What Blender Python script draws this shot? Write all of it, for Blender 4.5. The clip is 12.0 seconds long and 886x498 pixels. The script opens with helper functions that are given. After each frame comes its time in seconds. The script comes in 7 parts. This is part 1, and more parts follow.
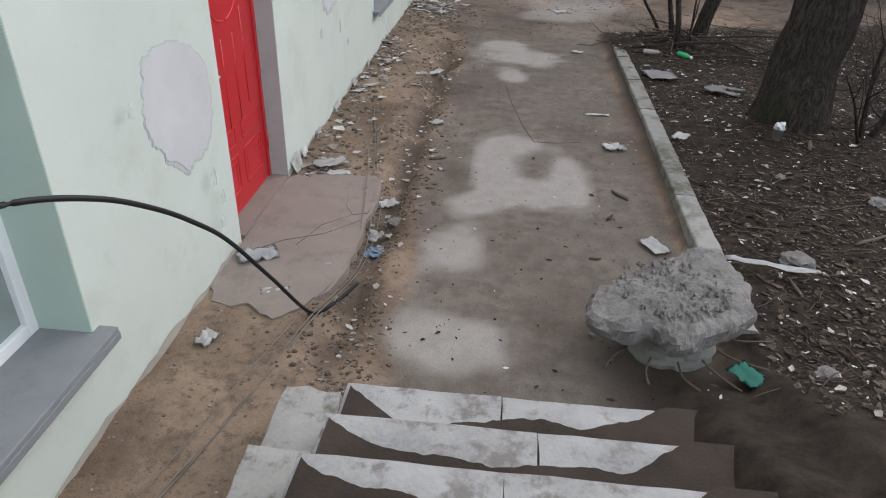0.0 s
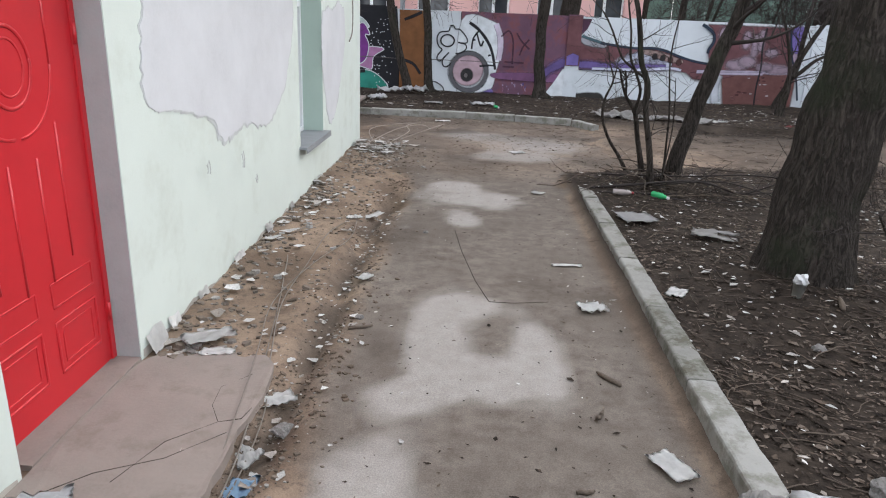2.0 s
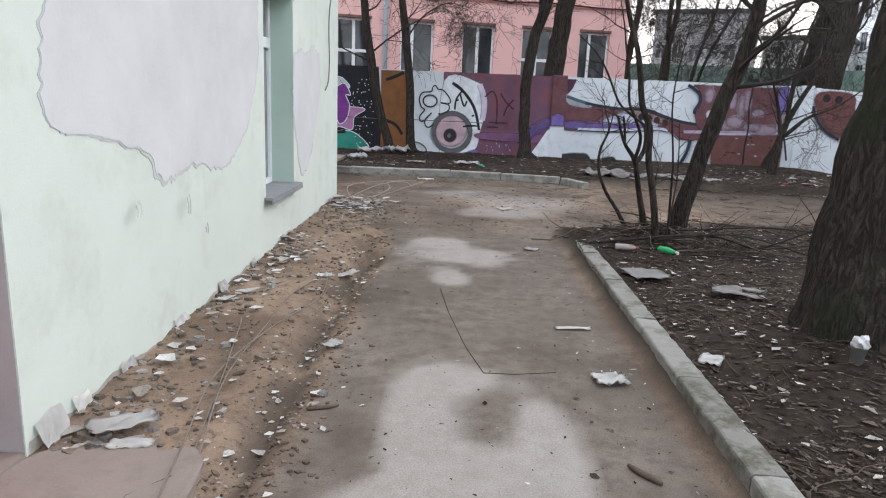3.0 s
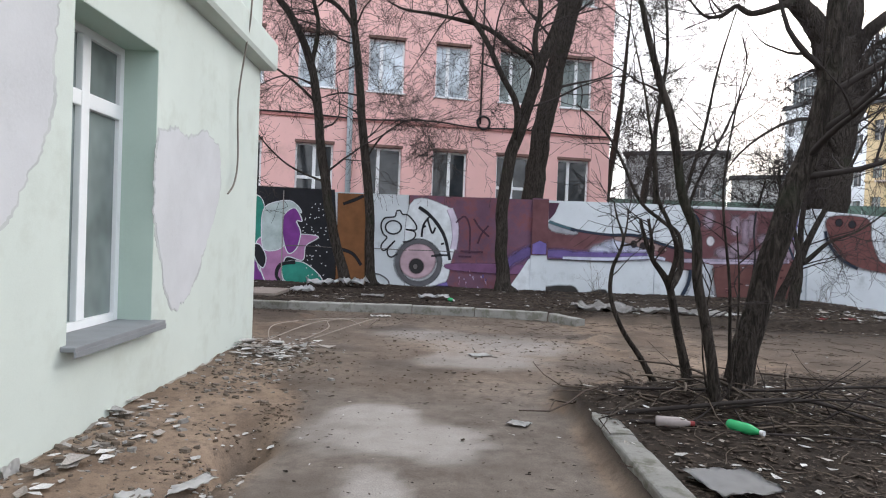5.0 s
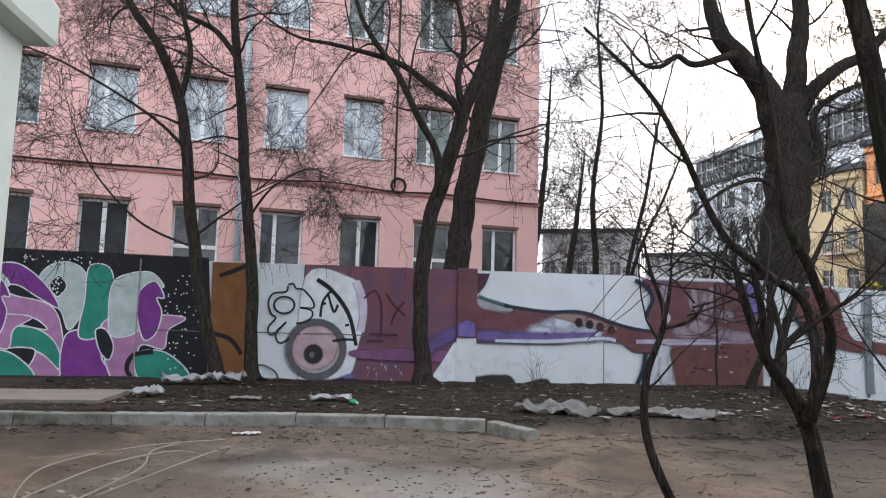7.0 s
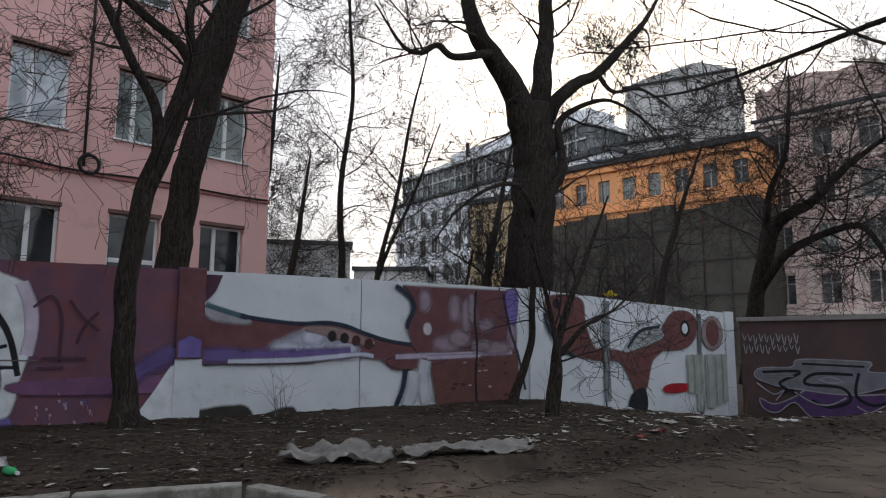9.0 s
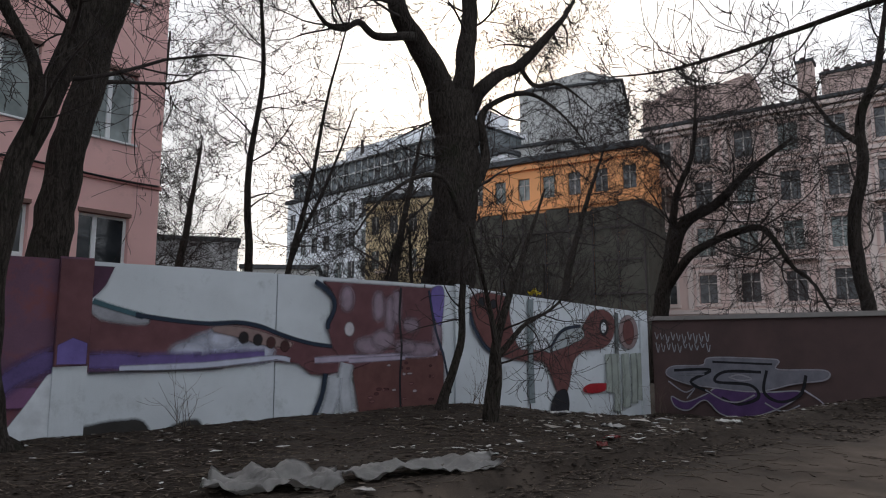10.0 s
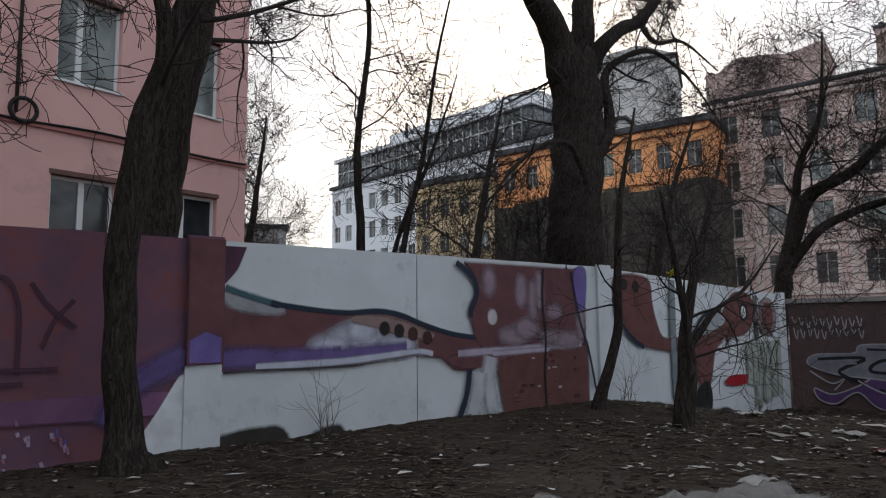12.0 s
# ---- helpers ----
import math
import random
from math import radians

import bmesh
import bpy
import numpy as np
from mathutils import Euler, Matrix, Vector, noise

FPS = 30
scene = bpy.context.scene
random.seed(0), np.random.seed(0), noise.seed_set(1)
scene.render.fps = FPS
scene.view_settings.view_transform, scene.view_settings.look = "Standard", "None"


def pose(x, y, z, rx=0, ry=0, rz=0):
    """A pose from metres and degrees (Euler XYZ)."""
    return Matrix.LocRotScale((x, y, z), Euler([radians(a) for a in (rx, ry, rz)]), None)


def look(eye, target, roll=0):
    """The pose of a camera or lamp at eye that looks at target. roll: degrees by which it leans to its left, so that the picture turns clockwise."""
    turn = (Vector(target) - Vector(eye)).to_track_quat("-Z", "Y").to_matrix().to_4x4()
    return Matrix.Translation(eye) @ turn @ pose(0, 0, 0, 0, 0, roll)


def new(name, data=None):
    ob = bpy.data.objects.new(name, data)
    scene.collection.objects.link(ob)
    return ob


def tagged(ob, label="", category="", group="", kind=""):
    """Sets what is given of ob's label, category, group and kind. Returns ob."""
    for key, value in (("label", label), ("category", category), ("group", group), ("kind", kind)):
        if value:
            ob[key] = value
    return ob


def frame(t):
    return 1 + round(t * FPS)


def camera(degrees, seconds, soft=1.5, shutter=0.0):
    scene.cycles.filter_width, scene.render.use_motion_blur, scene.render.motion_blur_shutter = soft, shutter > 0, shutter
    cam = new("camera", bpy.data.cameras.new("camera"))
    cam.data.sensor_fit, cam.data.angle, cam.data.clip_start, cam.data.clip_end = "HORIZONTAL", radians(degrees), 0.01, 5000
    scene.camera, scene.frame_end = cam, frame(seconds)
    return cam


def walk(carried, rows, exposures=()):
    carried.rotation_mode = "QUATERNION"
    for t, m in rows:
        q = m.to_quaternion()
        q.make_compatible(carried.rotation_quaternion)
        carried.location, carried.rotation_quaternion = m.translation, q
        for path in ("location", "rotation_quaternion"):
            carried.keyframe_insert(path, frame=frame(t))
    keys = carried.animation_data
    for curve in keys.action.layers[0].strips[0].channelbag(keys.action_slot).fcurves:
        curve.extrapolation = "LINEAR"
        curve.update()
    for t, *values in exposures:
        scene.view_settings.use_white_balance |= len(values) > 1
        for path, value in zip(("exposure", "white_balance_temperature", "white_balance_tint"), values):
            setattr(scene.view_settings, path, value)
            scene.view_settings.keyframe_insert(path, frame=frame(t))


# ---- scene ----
cam = camera(66.4, 12.0, 1.1)
METRES, EYE, TURN = 13.5, 2.34, 4.7
ROWS = [
    (0.0, 0.0, 0.0, 0.0, 1.04, -30.71, -1.75),
    (0.5, 0.0054, 0.028, -0.0062, 0.37, -28.14, -1.93),
    (1.0, 0.0107, 0.0559, -0.0147, -0.59, -25.48, -2.09),
    (1.5, 0.0147, 0.0822, -0.0223, -1.16, -22.0, -2.19),
    (2.0, 0.0183, 0.1099, -0.0328, -1.99, -18.6, -2.31),
    (2.5, 0.0201, 0.1377, -0.0442, -2.59, -16.17, -2.37),
    (3.0, 0.021, 0.1678, -0.0562, -3.45, -12.81, -2.36),
    (5.0, 0.055, 0.355, -0.0806, -5.29, -1.03, -2.15),
    (5.5, 0.0625, 0.412, -0.0799, -5.72, 1.52, -2.09),
    (6.0, 0.0767, 0.4674, -0.0806, -6.35, 2.47, -1.85),
    (6.5, 0.0844, 0.5167, -0.0801, -7.54, 3.32, -1.68),
    (7.0, 0.0909, 0.5649, -0.0808, -12.25, 5.91, -1.5),
    (7.5, 0.0898, 0.6124, -0.0809, -20.3, 6.62, -1.37),
    (9.5, 0.1086, 0.7812, -0.0823, -41.68, 7.6, -0.09),
    (10.0, 0.1125, 0.8211, -0.0814, -46.37, 7.51, 0.01),
    (10.5, 0.1148, 0.8653, -0.08, -48.36, 7.04, 0.14),
    (11.0, 0.1071, 0.9056, -0.0764, -48.73, 6.75, 0.16),
    (11.5, 0.1064, 0.9454, -0.0761, -47.46, 6.3, 0.33),
    (12.0, 0.1041, 0.9779, -0.0765, -43.29, 6.25, 0.5),
]
EXPOSURES = [(0, 0.55), (0.5, 0.84), (1, 0.97), (3, 0.96), (5, 0.9), (6.5, 0.82), (7.5, 0.6), (9.5, -0.40), (12, -0.38)]
walk(cam, [(t, pose(0, 0, EYE, 0, 0, TURN) @ pose(METRES * x, METRES * y, METRES * z, 90 + pitch, roll, yaw)) for t, x, y, z, yaw, pitch, roll in ROWS], EXPOSURES)

# ---- light: a bright overcast sky ----
world = bpy.data.worlds.new("sky")
scene.world = world
world.use_nodes = True
wn, wl = world.node_tree.nodes, world.node_tree.links
sky = wn.new("ShaderNodeTexSky")
sky.sky_type, sky.sun_disc, sky.sun_elevation, sky.sun_rotation = "NISHITA", False, radians(24), radians(46)
sky.dust_density, sky.air_density = 4.0, 1.0
cloud = wn.new("ShaderNodeMix")
cloud.data_type = "RGBA"
cloud.inputs[0].default_value = 0.72
wl.new(sky.outputs[0], cloud.inputs[6])
cloud.inputs[7].default_value = (10.0, 10.4, 11.3, 1)
wl.new(cloud.outputs[2], wn["Background"].inputs[0])
wn["Background"].inputs[1].default_value = 0.15
sun_data = bpy.data.lights.new("sun", "SUN")
sun_data.energy, sun_data.angle, sun_data.color = 0.8, radians(40), (1.0, 0.975, 0.94)
sun = new("sun", sun_data)
sun.matrix_world = look((20, 19, 14), (0, 0, 0))

# ---- materials ----
def nodes_of(name):
    m = bpy.data.materials.new(name)
    m.use_nodes = True
    return m, m.node_tree.nodes, m.node_tree.links


def mixed(n, l, fac, a, b, mode="MIX"):
    """A colour mix; each of fac, a, b is a value or a socket."""
    q = n.new("ShaderNodeMix")
    q.data_type, q.blend_type = "RGBA", mode
    for i, v in ((0, fac), (6, a), (7, b)):
        if isinstance(v, (int, float)):
            q.inputs[i].default_value = v
        elif isinstance(v, tuple):
            q.inputs[i].default_value = (*v[:3], 1)
        else:
            l.new(v, q.inputs[i])
    return q.outputs[2]


def noisy(n, l, scale, detail=4.0, rough=0.6, stretch=(1, 1, 1), distortion=0.0):
    g = n.new("ShaderNodeNewGeometry")
    mp = n.new("ShaderNodeMapping")
    mp.inputs["Scale"].default_value = stretch
    l.new(g.outputs["Position"], mp.inputs[0])
    t = n.new("ShaderNodeTexNoise")
    t.inputs["Scale"].default_value, t.inputs["Detail"].default_value, t.inputs["Roughness"].default_value = scale, detail, rough
    t.inputs["Distortion"].default_value = distortion
    l.new(mp.outputs[0], t.inputs["Vector"])
    return t.outputs["Fac"]


def ramp(n, l, fac, lo, hi):
    """Maps fac from lo..hi to 0..1, clamped."""
    r = n.new("ShaderNodeMapRange")
    r.inputs[1].default_value, r.inputs[2].default_value = lo, hi
    l.new(fac, r.inputs[0])
    return r.outputs[0]


def tint(c, k):
    return tuple(min(1.0, v * k) for v in c)


def surface(name, base, rough=0.85, grain=60.0, blotch=2.5, var=0.25, bump=0.25, depth=0.004, dirt=None, dirt_at=(0.55, 0.7), metal=0.0,
            vary=0.0, stretch=(1, 1, 1), distortion=0.0, spec=0.2):
    """A weathered surface: grain and blotches in the colour, fine relief, patches of dirt, and a shade of its own for each object."""
    m, n, l = nodes_of(name)
    p = n["Principled BSDF"]
    fine, wide = noisy(n, l, grain, 5, 0.65, stretch), noisy(n, l, blotch, 4, 0.6, stretch, distortion)
    c = mixed(n, l, ramp(n, l, wide, 0.3, 0.7), tint(base, 1 - var), tint(base, 1 + var))
    c = mixed(n, l, ramp(n, l, fine, 0.3, 0.75), c, mixed(n, l, 0.7, c, tint(base, 1 + 0.6 * var)), "MIX")
    if dirt:
        c = mixed(n, l, ramp(n, l, noisy(n, l, blotch * 1.7, 6, 0.7), *dirt_at), c, dirt)
    if vary:
        o = n.new("ShaderNodeObjectInfo")
        c = mixed(n, l, ramp(n, l, o.outputs["Random"], 0, 1), mixed(n, l, vary, c, (0, 0, 0)), mixed(n, l, vary * 0.5, c, (1, 1, 1)))
    l.new(c, p.inputs["Base Color"])
    p.inputs["Roughness"].default_value, p.inputs["Metallic"].default_value = rough, metal
    p.inputs["Specular IOR Level"].default_value = spec
    if bump:
        b = n.new("ShaderNodeBump")
        b.inputs["Strength"].default_value, b.inputs["Distance"].default_value = bump, depth
        l.new(fine, b.inputs["Height"])
        l.new(b.outputs[0], p.inputs["Normal"])
    return m


def island(name, tones, rough=0.9, spec=0.12):
    """Loose bits: each island takes a tone between those given."""
    m, n, l = nodes_of(name)
    g = n.new("ShaderNodeNewGeometry")
    r = n.new("ShaderNodeValToRGB")
    while len(r.color_ramp.elements) < len(tones):
        r.color_ramp.elements.new(0.5)
    for i, c in enumerate(tones):
        r.color_ramp.elements[i].position = i / (len(tones) - 1)
        r.color_ramp.elements[i].color = (*c, 1)
    l.new(g.outputs["Random Per Island"], r.inputs[0])
    c = mixed(n, l, ramp(n, l, noisy(n, l, 90), 0.35, 0.7), mixed(n, l, 0.35, r.outputs[0], (0, 0, 0)), r.outputs[0])
    l.new(c, n["Principled BSDF"].inputs["Base Color"])
    n["Principled BSDF"].inputs["Roughness"].default_value = rough
    n["Principled BSDF"].inputs["Specular IOR Level"].default_value = spec
    return m


def glass_like(name, base, rough=0.06):
    m, n, l = nodes_of(name)
    p = n["Principled BSDF"]
    l.new(mixed(n, l, ramp(n, l, noisy(n, l, 1.3, 3), 0.35, 0.65), tint(base, 0.6), tint(base, 1.3)), p.inputs["Base Color"])
    p.inputs["Roughness"].default_value, p.inputs["Specular IOR Level"].default_value = rough, 0.6
    return m


MINT = surface("mint_render", (0.535, 0.588, 0.545), 0.9, 90, 1.2, 0.06, 0.35, 0.003, dirt=(0.465, 0.505, 0.455), dirt_at=(0.52, 0.75))
MINT_TRIM = surface("mint_reveal", (0.42, 0.52, 0.46), 0.85, 70, 2, 0.06, 0.2, 0.002)
PUTTY = surface("putty", (0.50, 0.51, 0.525), 0.95, 45, 2.2, 0.10, 0.4, 0.003)
PUTTY_EDGE = surface("putty_edge", (0.425, 0.445, 0.44), 0.95, 60, 5, 0.15, 0.5, 0.004)
BARE = surface("bare_plaster", (0.33, 0.31, 0.275), 0.95, 40, 4, 0.25, 0.6, 0.006)
RED = surface("red_door_paint", (0.46, 0.016, 0.024), 0.38, 30, 1.5, 0.10, 0.05, 0.001, spec=0.45)
CHROME = surface("worn_chrome", (0.62, 0.62, 0.6), 0.25, 80, 5, 0.1, 0.05, 0.001, metal=1.0)
PVC = surface("white_window_plastic", (0.74, 0.76, 0.77), 0.4, 40, 2, 0.06, 0.05, 0.001)
SILL = surface("grey_painted_sill", (0.20, 0.21, 0.22), 0.6, 60, 5, 0.15, 0.15, 0.001)
PANE = glass_like("window_pane", (0.20, 0.235, 0.23))
PANE_DARK = glass_like("dark_window_pane", (0.035, 0.04, 0.045))
PANE_CURTAIN = glass_like("curtained_pane", (0.56, 0.63, 0.68), 0.12)
CURTAIN = surface("curtain", (0.62, 0.66, 0.70), 0.9, 20, 6, 0.2, 0.1, 0.004, stretch=(6, 6, 0.4))
CONCRETE = surface("old_concrete", (0.30, 0.29, 0.275), 0.95, 55, 4, 0.22, 0.6, 0.006, dirt=(0.13, 0.12, 0.10), dirt_at=(0.52, 0.68))
STEP = surface("step_concrete", (0.30, 0.295, 0.29), 0.95, 45, 3, 0.34, 1.0, 0.006, dirt=(0.19, 0.175, 0.165), dirt_at=(0.52, 0.62))
RUBBLE = surface("broken_concrete", (0.175, 0.166, 0.158), 0.95, 38, 7, 0.5, 1.0, 0.02, dirt=(0.12, 0.11, 0.10))
KERB = surface("kerb_concrete", (0.205, 0.20, 0.182), 0.95, 60, 3.5, 0.25, 0.8, 0.006, dirt=(0.11, 0.105, 0.08), dirt_at=(0.48, 0.62), vary=0.15)
def fissured(name, base):
    """Bark with long upright ridges and dark cracks between them."""
    m, n, l = nodes_of(name)
    p = n["Principled BSDF"]
    ridge, fine = noisy(n, l, 30, 4, 0.6, (1, 1, 0.2), 1.2), noisy(n, l, 70, 5, 0.7, (1, 1, 0.5))
    cut = ramp(n, l, ridge, 0.40, 0.62)
    c = mixed(n, l, cut, tint(base, 0.5), mixed(n, l, ramp(n, l, fine, 0.3, 0.7), base, tint(base, 1.9)))
    c = mixed(n, l, ramp(n, l, noisy(n, l, 1.7, 4), 0.55, 0.75), c, (0.030, 0.034, 0.022))
    l.new(c, p.inputs["Base Color"])
    p.inputs["Roughness"].default_value, p.inputs["Specular IOR Level"].default_value = 0.95, 0.12
    b, b2 = n.new("ShaderNodeBump"), n.new("ShaderNodeBump")
    b.inputs["Strength"].default_value, b.inputs["Distance"].default_value = 0.9, 0.02
    b2.inputs["Strength"].default_value, b2.inputs["Distance"].default_value = 0.6, 0.008
    l.new(cut, b.inputs["Height"])
    l.new(fine, b2.inputs["Height"])
    l.new(b.outputs[0], b2.inputs["Normal"])
    l.new(b2.outputs[0], p.inputs["Normal"])
    return m


BARK = fissured("dark_bark", (0.043, 0.036, 0.031))
BARK_THIN = surface("twig_bark", (0.034, 0.028, 0.026), 0.9, 30, 3, 0.3, 0.4, 0.006)
PINK = surface("pink_render", (0.76, 0.465, 0.435), 0.9, 60, 0.7, 0.07, 0.3, 0.004, dirt=(0.60, 0.37, 0.34), dirt_at=(0.55, 0.72))
PINK_TRIM = surface("pink_band", (0.44, 0.20, 0.185), 0.9, 60, 1, 0.1, 0.2, 0.003)
HEAD_STRIP = surface("brown_head_strip", (0.17, 0.10, 0.085), 0.8, 30, 2, 0.2, 0.1, 0.002)
PIPE = surface("zinc_pipe", (0.38, 0.43, 0.46), 0.5, 30, 2, 0.12, 0.1, 0.002, metal=0.3)
DARK_METAL = surface("dark_metal", (0.06, 0.05, 0.05), 0.6, 40, 4, 0.3, 0.2, 0.002)
CABLE = surface("black_cable", (0.018, 0.018, 0.02), 0.5, 40, 8, 0.2, 0.05, 0.001)
WIRE = surface("grey_wire", (0.16, 0.14, 0.12), 0.6, 40, 8, 0.3, 0.05, 0.001)
FENCE_WHITE = surface("white_fence_paint", (0.53, 0.565, 0.595), 0.9, 50, 1.4, 0.10, 0.35, 0.005, dirt=(0.40, 0.43, 0.45), dirt_at=(0.56, 0.72))
FENCE_PURPLE = surface("purple_fence_paint", (0.135, 0.072, 0.108), 0.9, 50, 1.6, 0.28, 0.35, 0.005, dirt=(0.19, 0.075, 0.085), dirt_at=(0.46, 0.62))
FENCE_EDGE = surface("fence_concrete", (0.24, 0.225, 0.215), 0.95, 50, 2, 0.2, 0.5, 0.006)
BRICK_DARK = surface("dark_brick_paint", (0.072, 0.038, 0.036), 0.95, 40, 1.5, 0.3, 0.5, 0.006, vary=0.2)
PAPER = surface("dirty_paper", (0.66, 0.65, 0.63), 0.9, 40, 9, 0.2, 0.2, 0.002, vary=0.3)
FILM_SHEET = surface("grey_plastic_sheet", (0.28, 0.27, 0.26), 0.45, 30, 5, 0.3, 0.3, 0.008)
LEAF = island("leaf_litter", [(0.012, 0.009, 0.007), (0.036, 0.027, 0.021), (0.026, 0.019, 0.015), (0.075, 0.057, 0.045), (0.20, 0.16, 0.13), (0.016, 0.012, 0.010), (0.11, 0.082, 0.062), (0.020, 0.015, 0.012)])
CHIP = island("plaster_chips", [(0.13, 0.10, 0.078), (0.21, 0.172, 0.138), (0.16, 0.13, 0.105), (0.40, 0.39, 0.37), (0.10, 0.078, 0.060), (0.19, 0.155, 0.125)])
CLOD = island("soil_clods", [(0.085, 0.064, 0.049), (0.15, 0.114, 0.086), (0.11, 0.083, 0.063), (0.20, 0.155, 0.118)])
SCRAP = island("pale_scraps", [(0.36, 0.35, 0.33), (0.66, 0.65, 0.63), (0.26, 0.23, 0.20), (0.50, 0.46, 0.42)])
STICK = island("dead_sticks", [(0.08, 0.06, 0.05), (0.15, 0.12, 0.095), (0.06, 0.048, 0.04)])
BEIGE = surface("beige_facade", (0.58, 0.44, 0.40), 0.9, 20, 0.25, 0.12, 0.1, 0.004, dirt=(0.36, 0.28, 0.25))
CREAM = surface("cream_facade", (0.62, 0.49, 0.30), 0.9, 20, 0.3, 0.12, 0.1, 0.004)
ORANGE = surface("orange_facade", (0.80, 0.38, 0.17), 0.9, 20, 0.3, 0.12, 0.1, 0.004)
OFFWHITE = surface("white_facade", (0.83, 0.86, 0.89), 0.9, 20, 0.3, 0.06, 0.1, 0.004)
GREYBOX = surface("grey_render", (0.56, 0.57, 0.56), 0.9, 20, 0.3, 0.1, 0.1, 0.004)
NETTING = surface("dark_green_wall", (0.075, 0.072, 0.06), 0.95, 15, 0.6, 0.3, 0.3, 0.02, dirt=(0.07, 0.05, 0.04))
SLATE = surface("slate_grey_render", (0.36, 0.36, 0.36), 0.9, 20, 0.3, 0.2, 0.1, 0.004)
HOARD = surface("green_hoarding_paint", (0.10, 0.155, 0.13), 0.7, 20, 0.6, 0.15, 0.1, 0.002)
ROOF = surface("dark_roof_sheet", (0.07, 0.075, 0.08), 0.6, 20, 0.5, 0.2, 0.1, 0.004)
GLAZING = glass_like("attic_glazing", (0.10, 0.12, 0.13), 0.1)


def flat(name, base, var=0.15, rough=0.85):
    return surface(name, base, rough, 55, 3.0, var, 0.15, 0.002)

# ---- building tools ----
def link(name, bm, material, parent=None, label="", smooth=False):
    me = bpy.data.meshes.new(name)
    bm.to_mesh(me)
    bm.free()
    if smooth:
        for f in me.polygons:
            f.use_smooth = True
    me.materials.append(material)
    ob = new(name, me)
    if parent:
        ob.parent = parent
    if label:
        ob["label"] = label
    return ob


def part(name, bm, material, parent, label="", smooth=False):
    return link(name, bm, material, parent, label, smooth)


def from_lists(name, verts, faces, material, parent=None, smooth=True):
    me = bpy.data.meshes.new(name)
    me.from_pydata(verts, [], faces)
    me.materials.append(material)
    if smooth:
        me.polygons.foreach_set("use_smooth", [True] * len(me.polygons))
    me.update()
    ob = new(name, me)
    if parent:
        ob.parent = parent
    return ob


def box(bm, x0, x1, y0, y1, z0, z1, bevel=0.0, m=None):
    r = bmesh.ops.create_cube(bm, size=1.0)
    bmesh.ops.scale(bm, vec=(x1 - x0, y1 - y0, z1 - z0), verts=r["verts"])
    bmesh.ops.translate(bm, vec=((x0 + x1) / 2, (y0 + y1) / 2, (z0 + z1) / 2), verts=r["verts"])
    vs = r["verts"]
    if bevel:
        es = list({e for v in vs for e in v.link_edges})
        b = bmesh.ops.bevel(bm, geom=es, offset=bevel, segments=2, affect="EDGES", profile=0.6)
        vs = list({v for f in b["faces"] for v in f.verts} | {v for v in vs if v.is_valid})
    if m is not None:
        bmesh.ops.transform(bm, matrix=m, verts=vs)
    return vs


def boxed(*a, **k):
    bm = bmesh.new()
    box(bm, *a, **k)
    return bm


def empty(name, m=None, **tags):
    ob = new(name)
    ob.empty_display_size = 0.1
    if m is not None:
        ob.matrix_basis = m
    return tagged(ob, **tags)


def smooth_line(pts, steps=6, closed=False):
    """A Catmull-Rom curve through the points."""
    out, n = [], len(pts)
    ps = [Vector(p) for p in pts]
    for i in range(n if closed else n - 1):
        a, b = ps[i], ps[(i + 1) % n]
        p0 = ps[i - 1] if closed or i else a
        p3 = ps[(i + 2) % n] if closed or i + 2 < n else b
        for k in range(steps):
            t = k / steps
            out.append(0.5 * ((2 * a) + (b - p0) * t + (2 * p0 - 5 * a + 4 * b - p3) * t * t + (3 * a - p0 - 3 * b + p3) * t ** 3))
    if not closed:
        out.append(ps[-1])
    return out


def tube(V, F, pts, radii, sides=6, cap=True):
    """Adds a tapered tube along pts to the lists of vertices and faces."""
    base, n = len(V), len(pts)
    for i, p in enumerate(pts):
        d = (pts[min(i + 1, n - 1)] - pts[max(i - 1, 0)])
        d = d.normalized() if d.length > 1e-6 else Vector((0, 0, 1))
        a = d.cross(Vector((0.31, 0.95, 0.05)) if abs(d.y) < 0.9 else Vector((1, 0, 0))).normalized()
        b = d.cross(a)
        for k in range(sides):
            an = 2 * math.pi * k / sides
            V.append(tuple(p + radii[i] * (math.cos(an) * a + math.sin(an) * b)))
    for i in range(n - 1):
        for k in range(sides):
            q = base + i * sides
            F.append((q + k, q + (k + 1) % sides, q + sides + (k + 1) % sides, q + sides + k))
    if cap:
        F.append(tuple(base + k for k in range(sides))[::-1])
        F.append(tuple(base + (n - 1) * sides + k for k in range(sides)))


def cable(name, pts, r, material, steps=10, sides=6, parent=None):
    V, F = [], []
    line = smooth_line(pts, steps)
    tube(V, F, line, [r] * len(line), sides)
    return from_lists(name, V, F, material, parent)


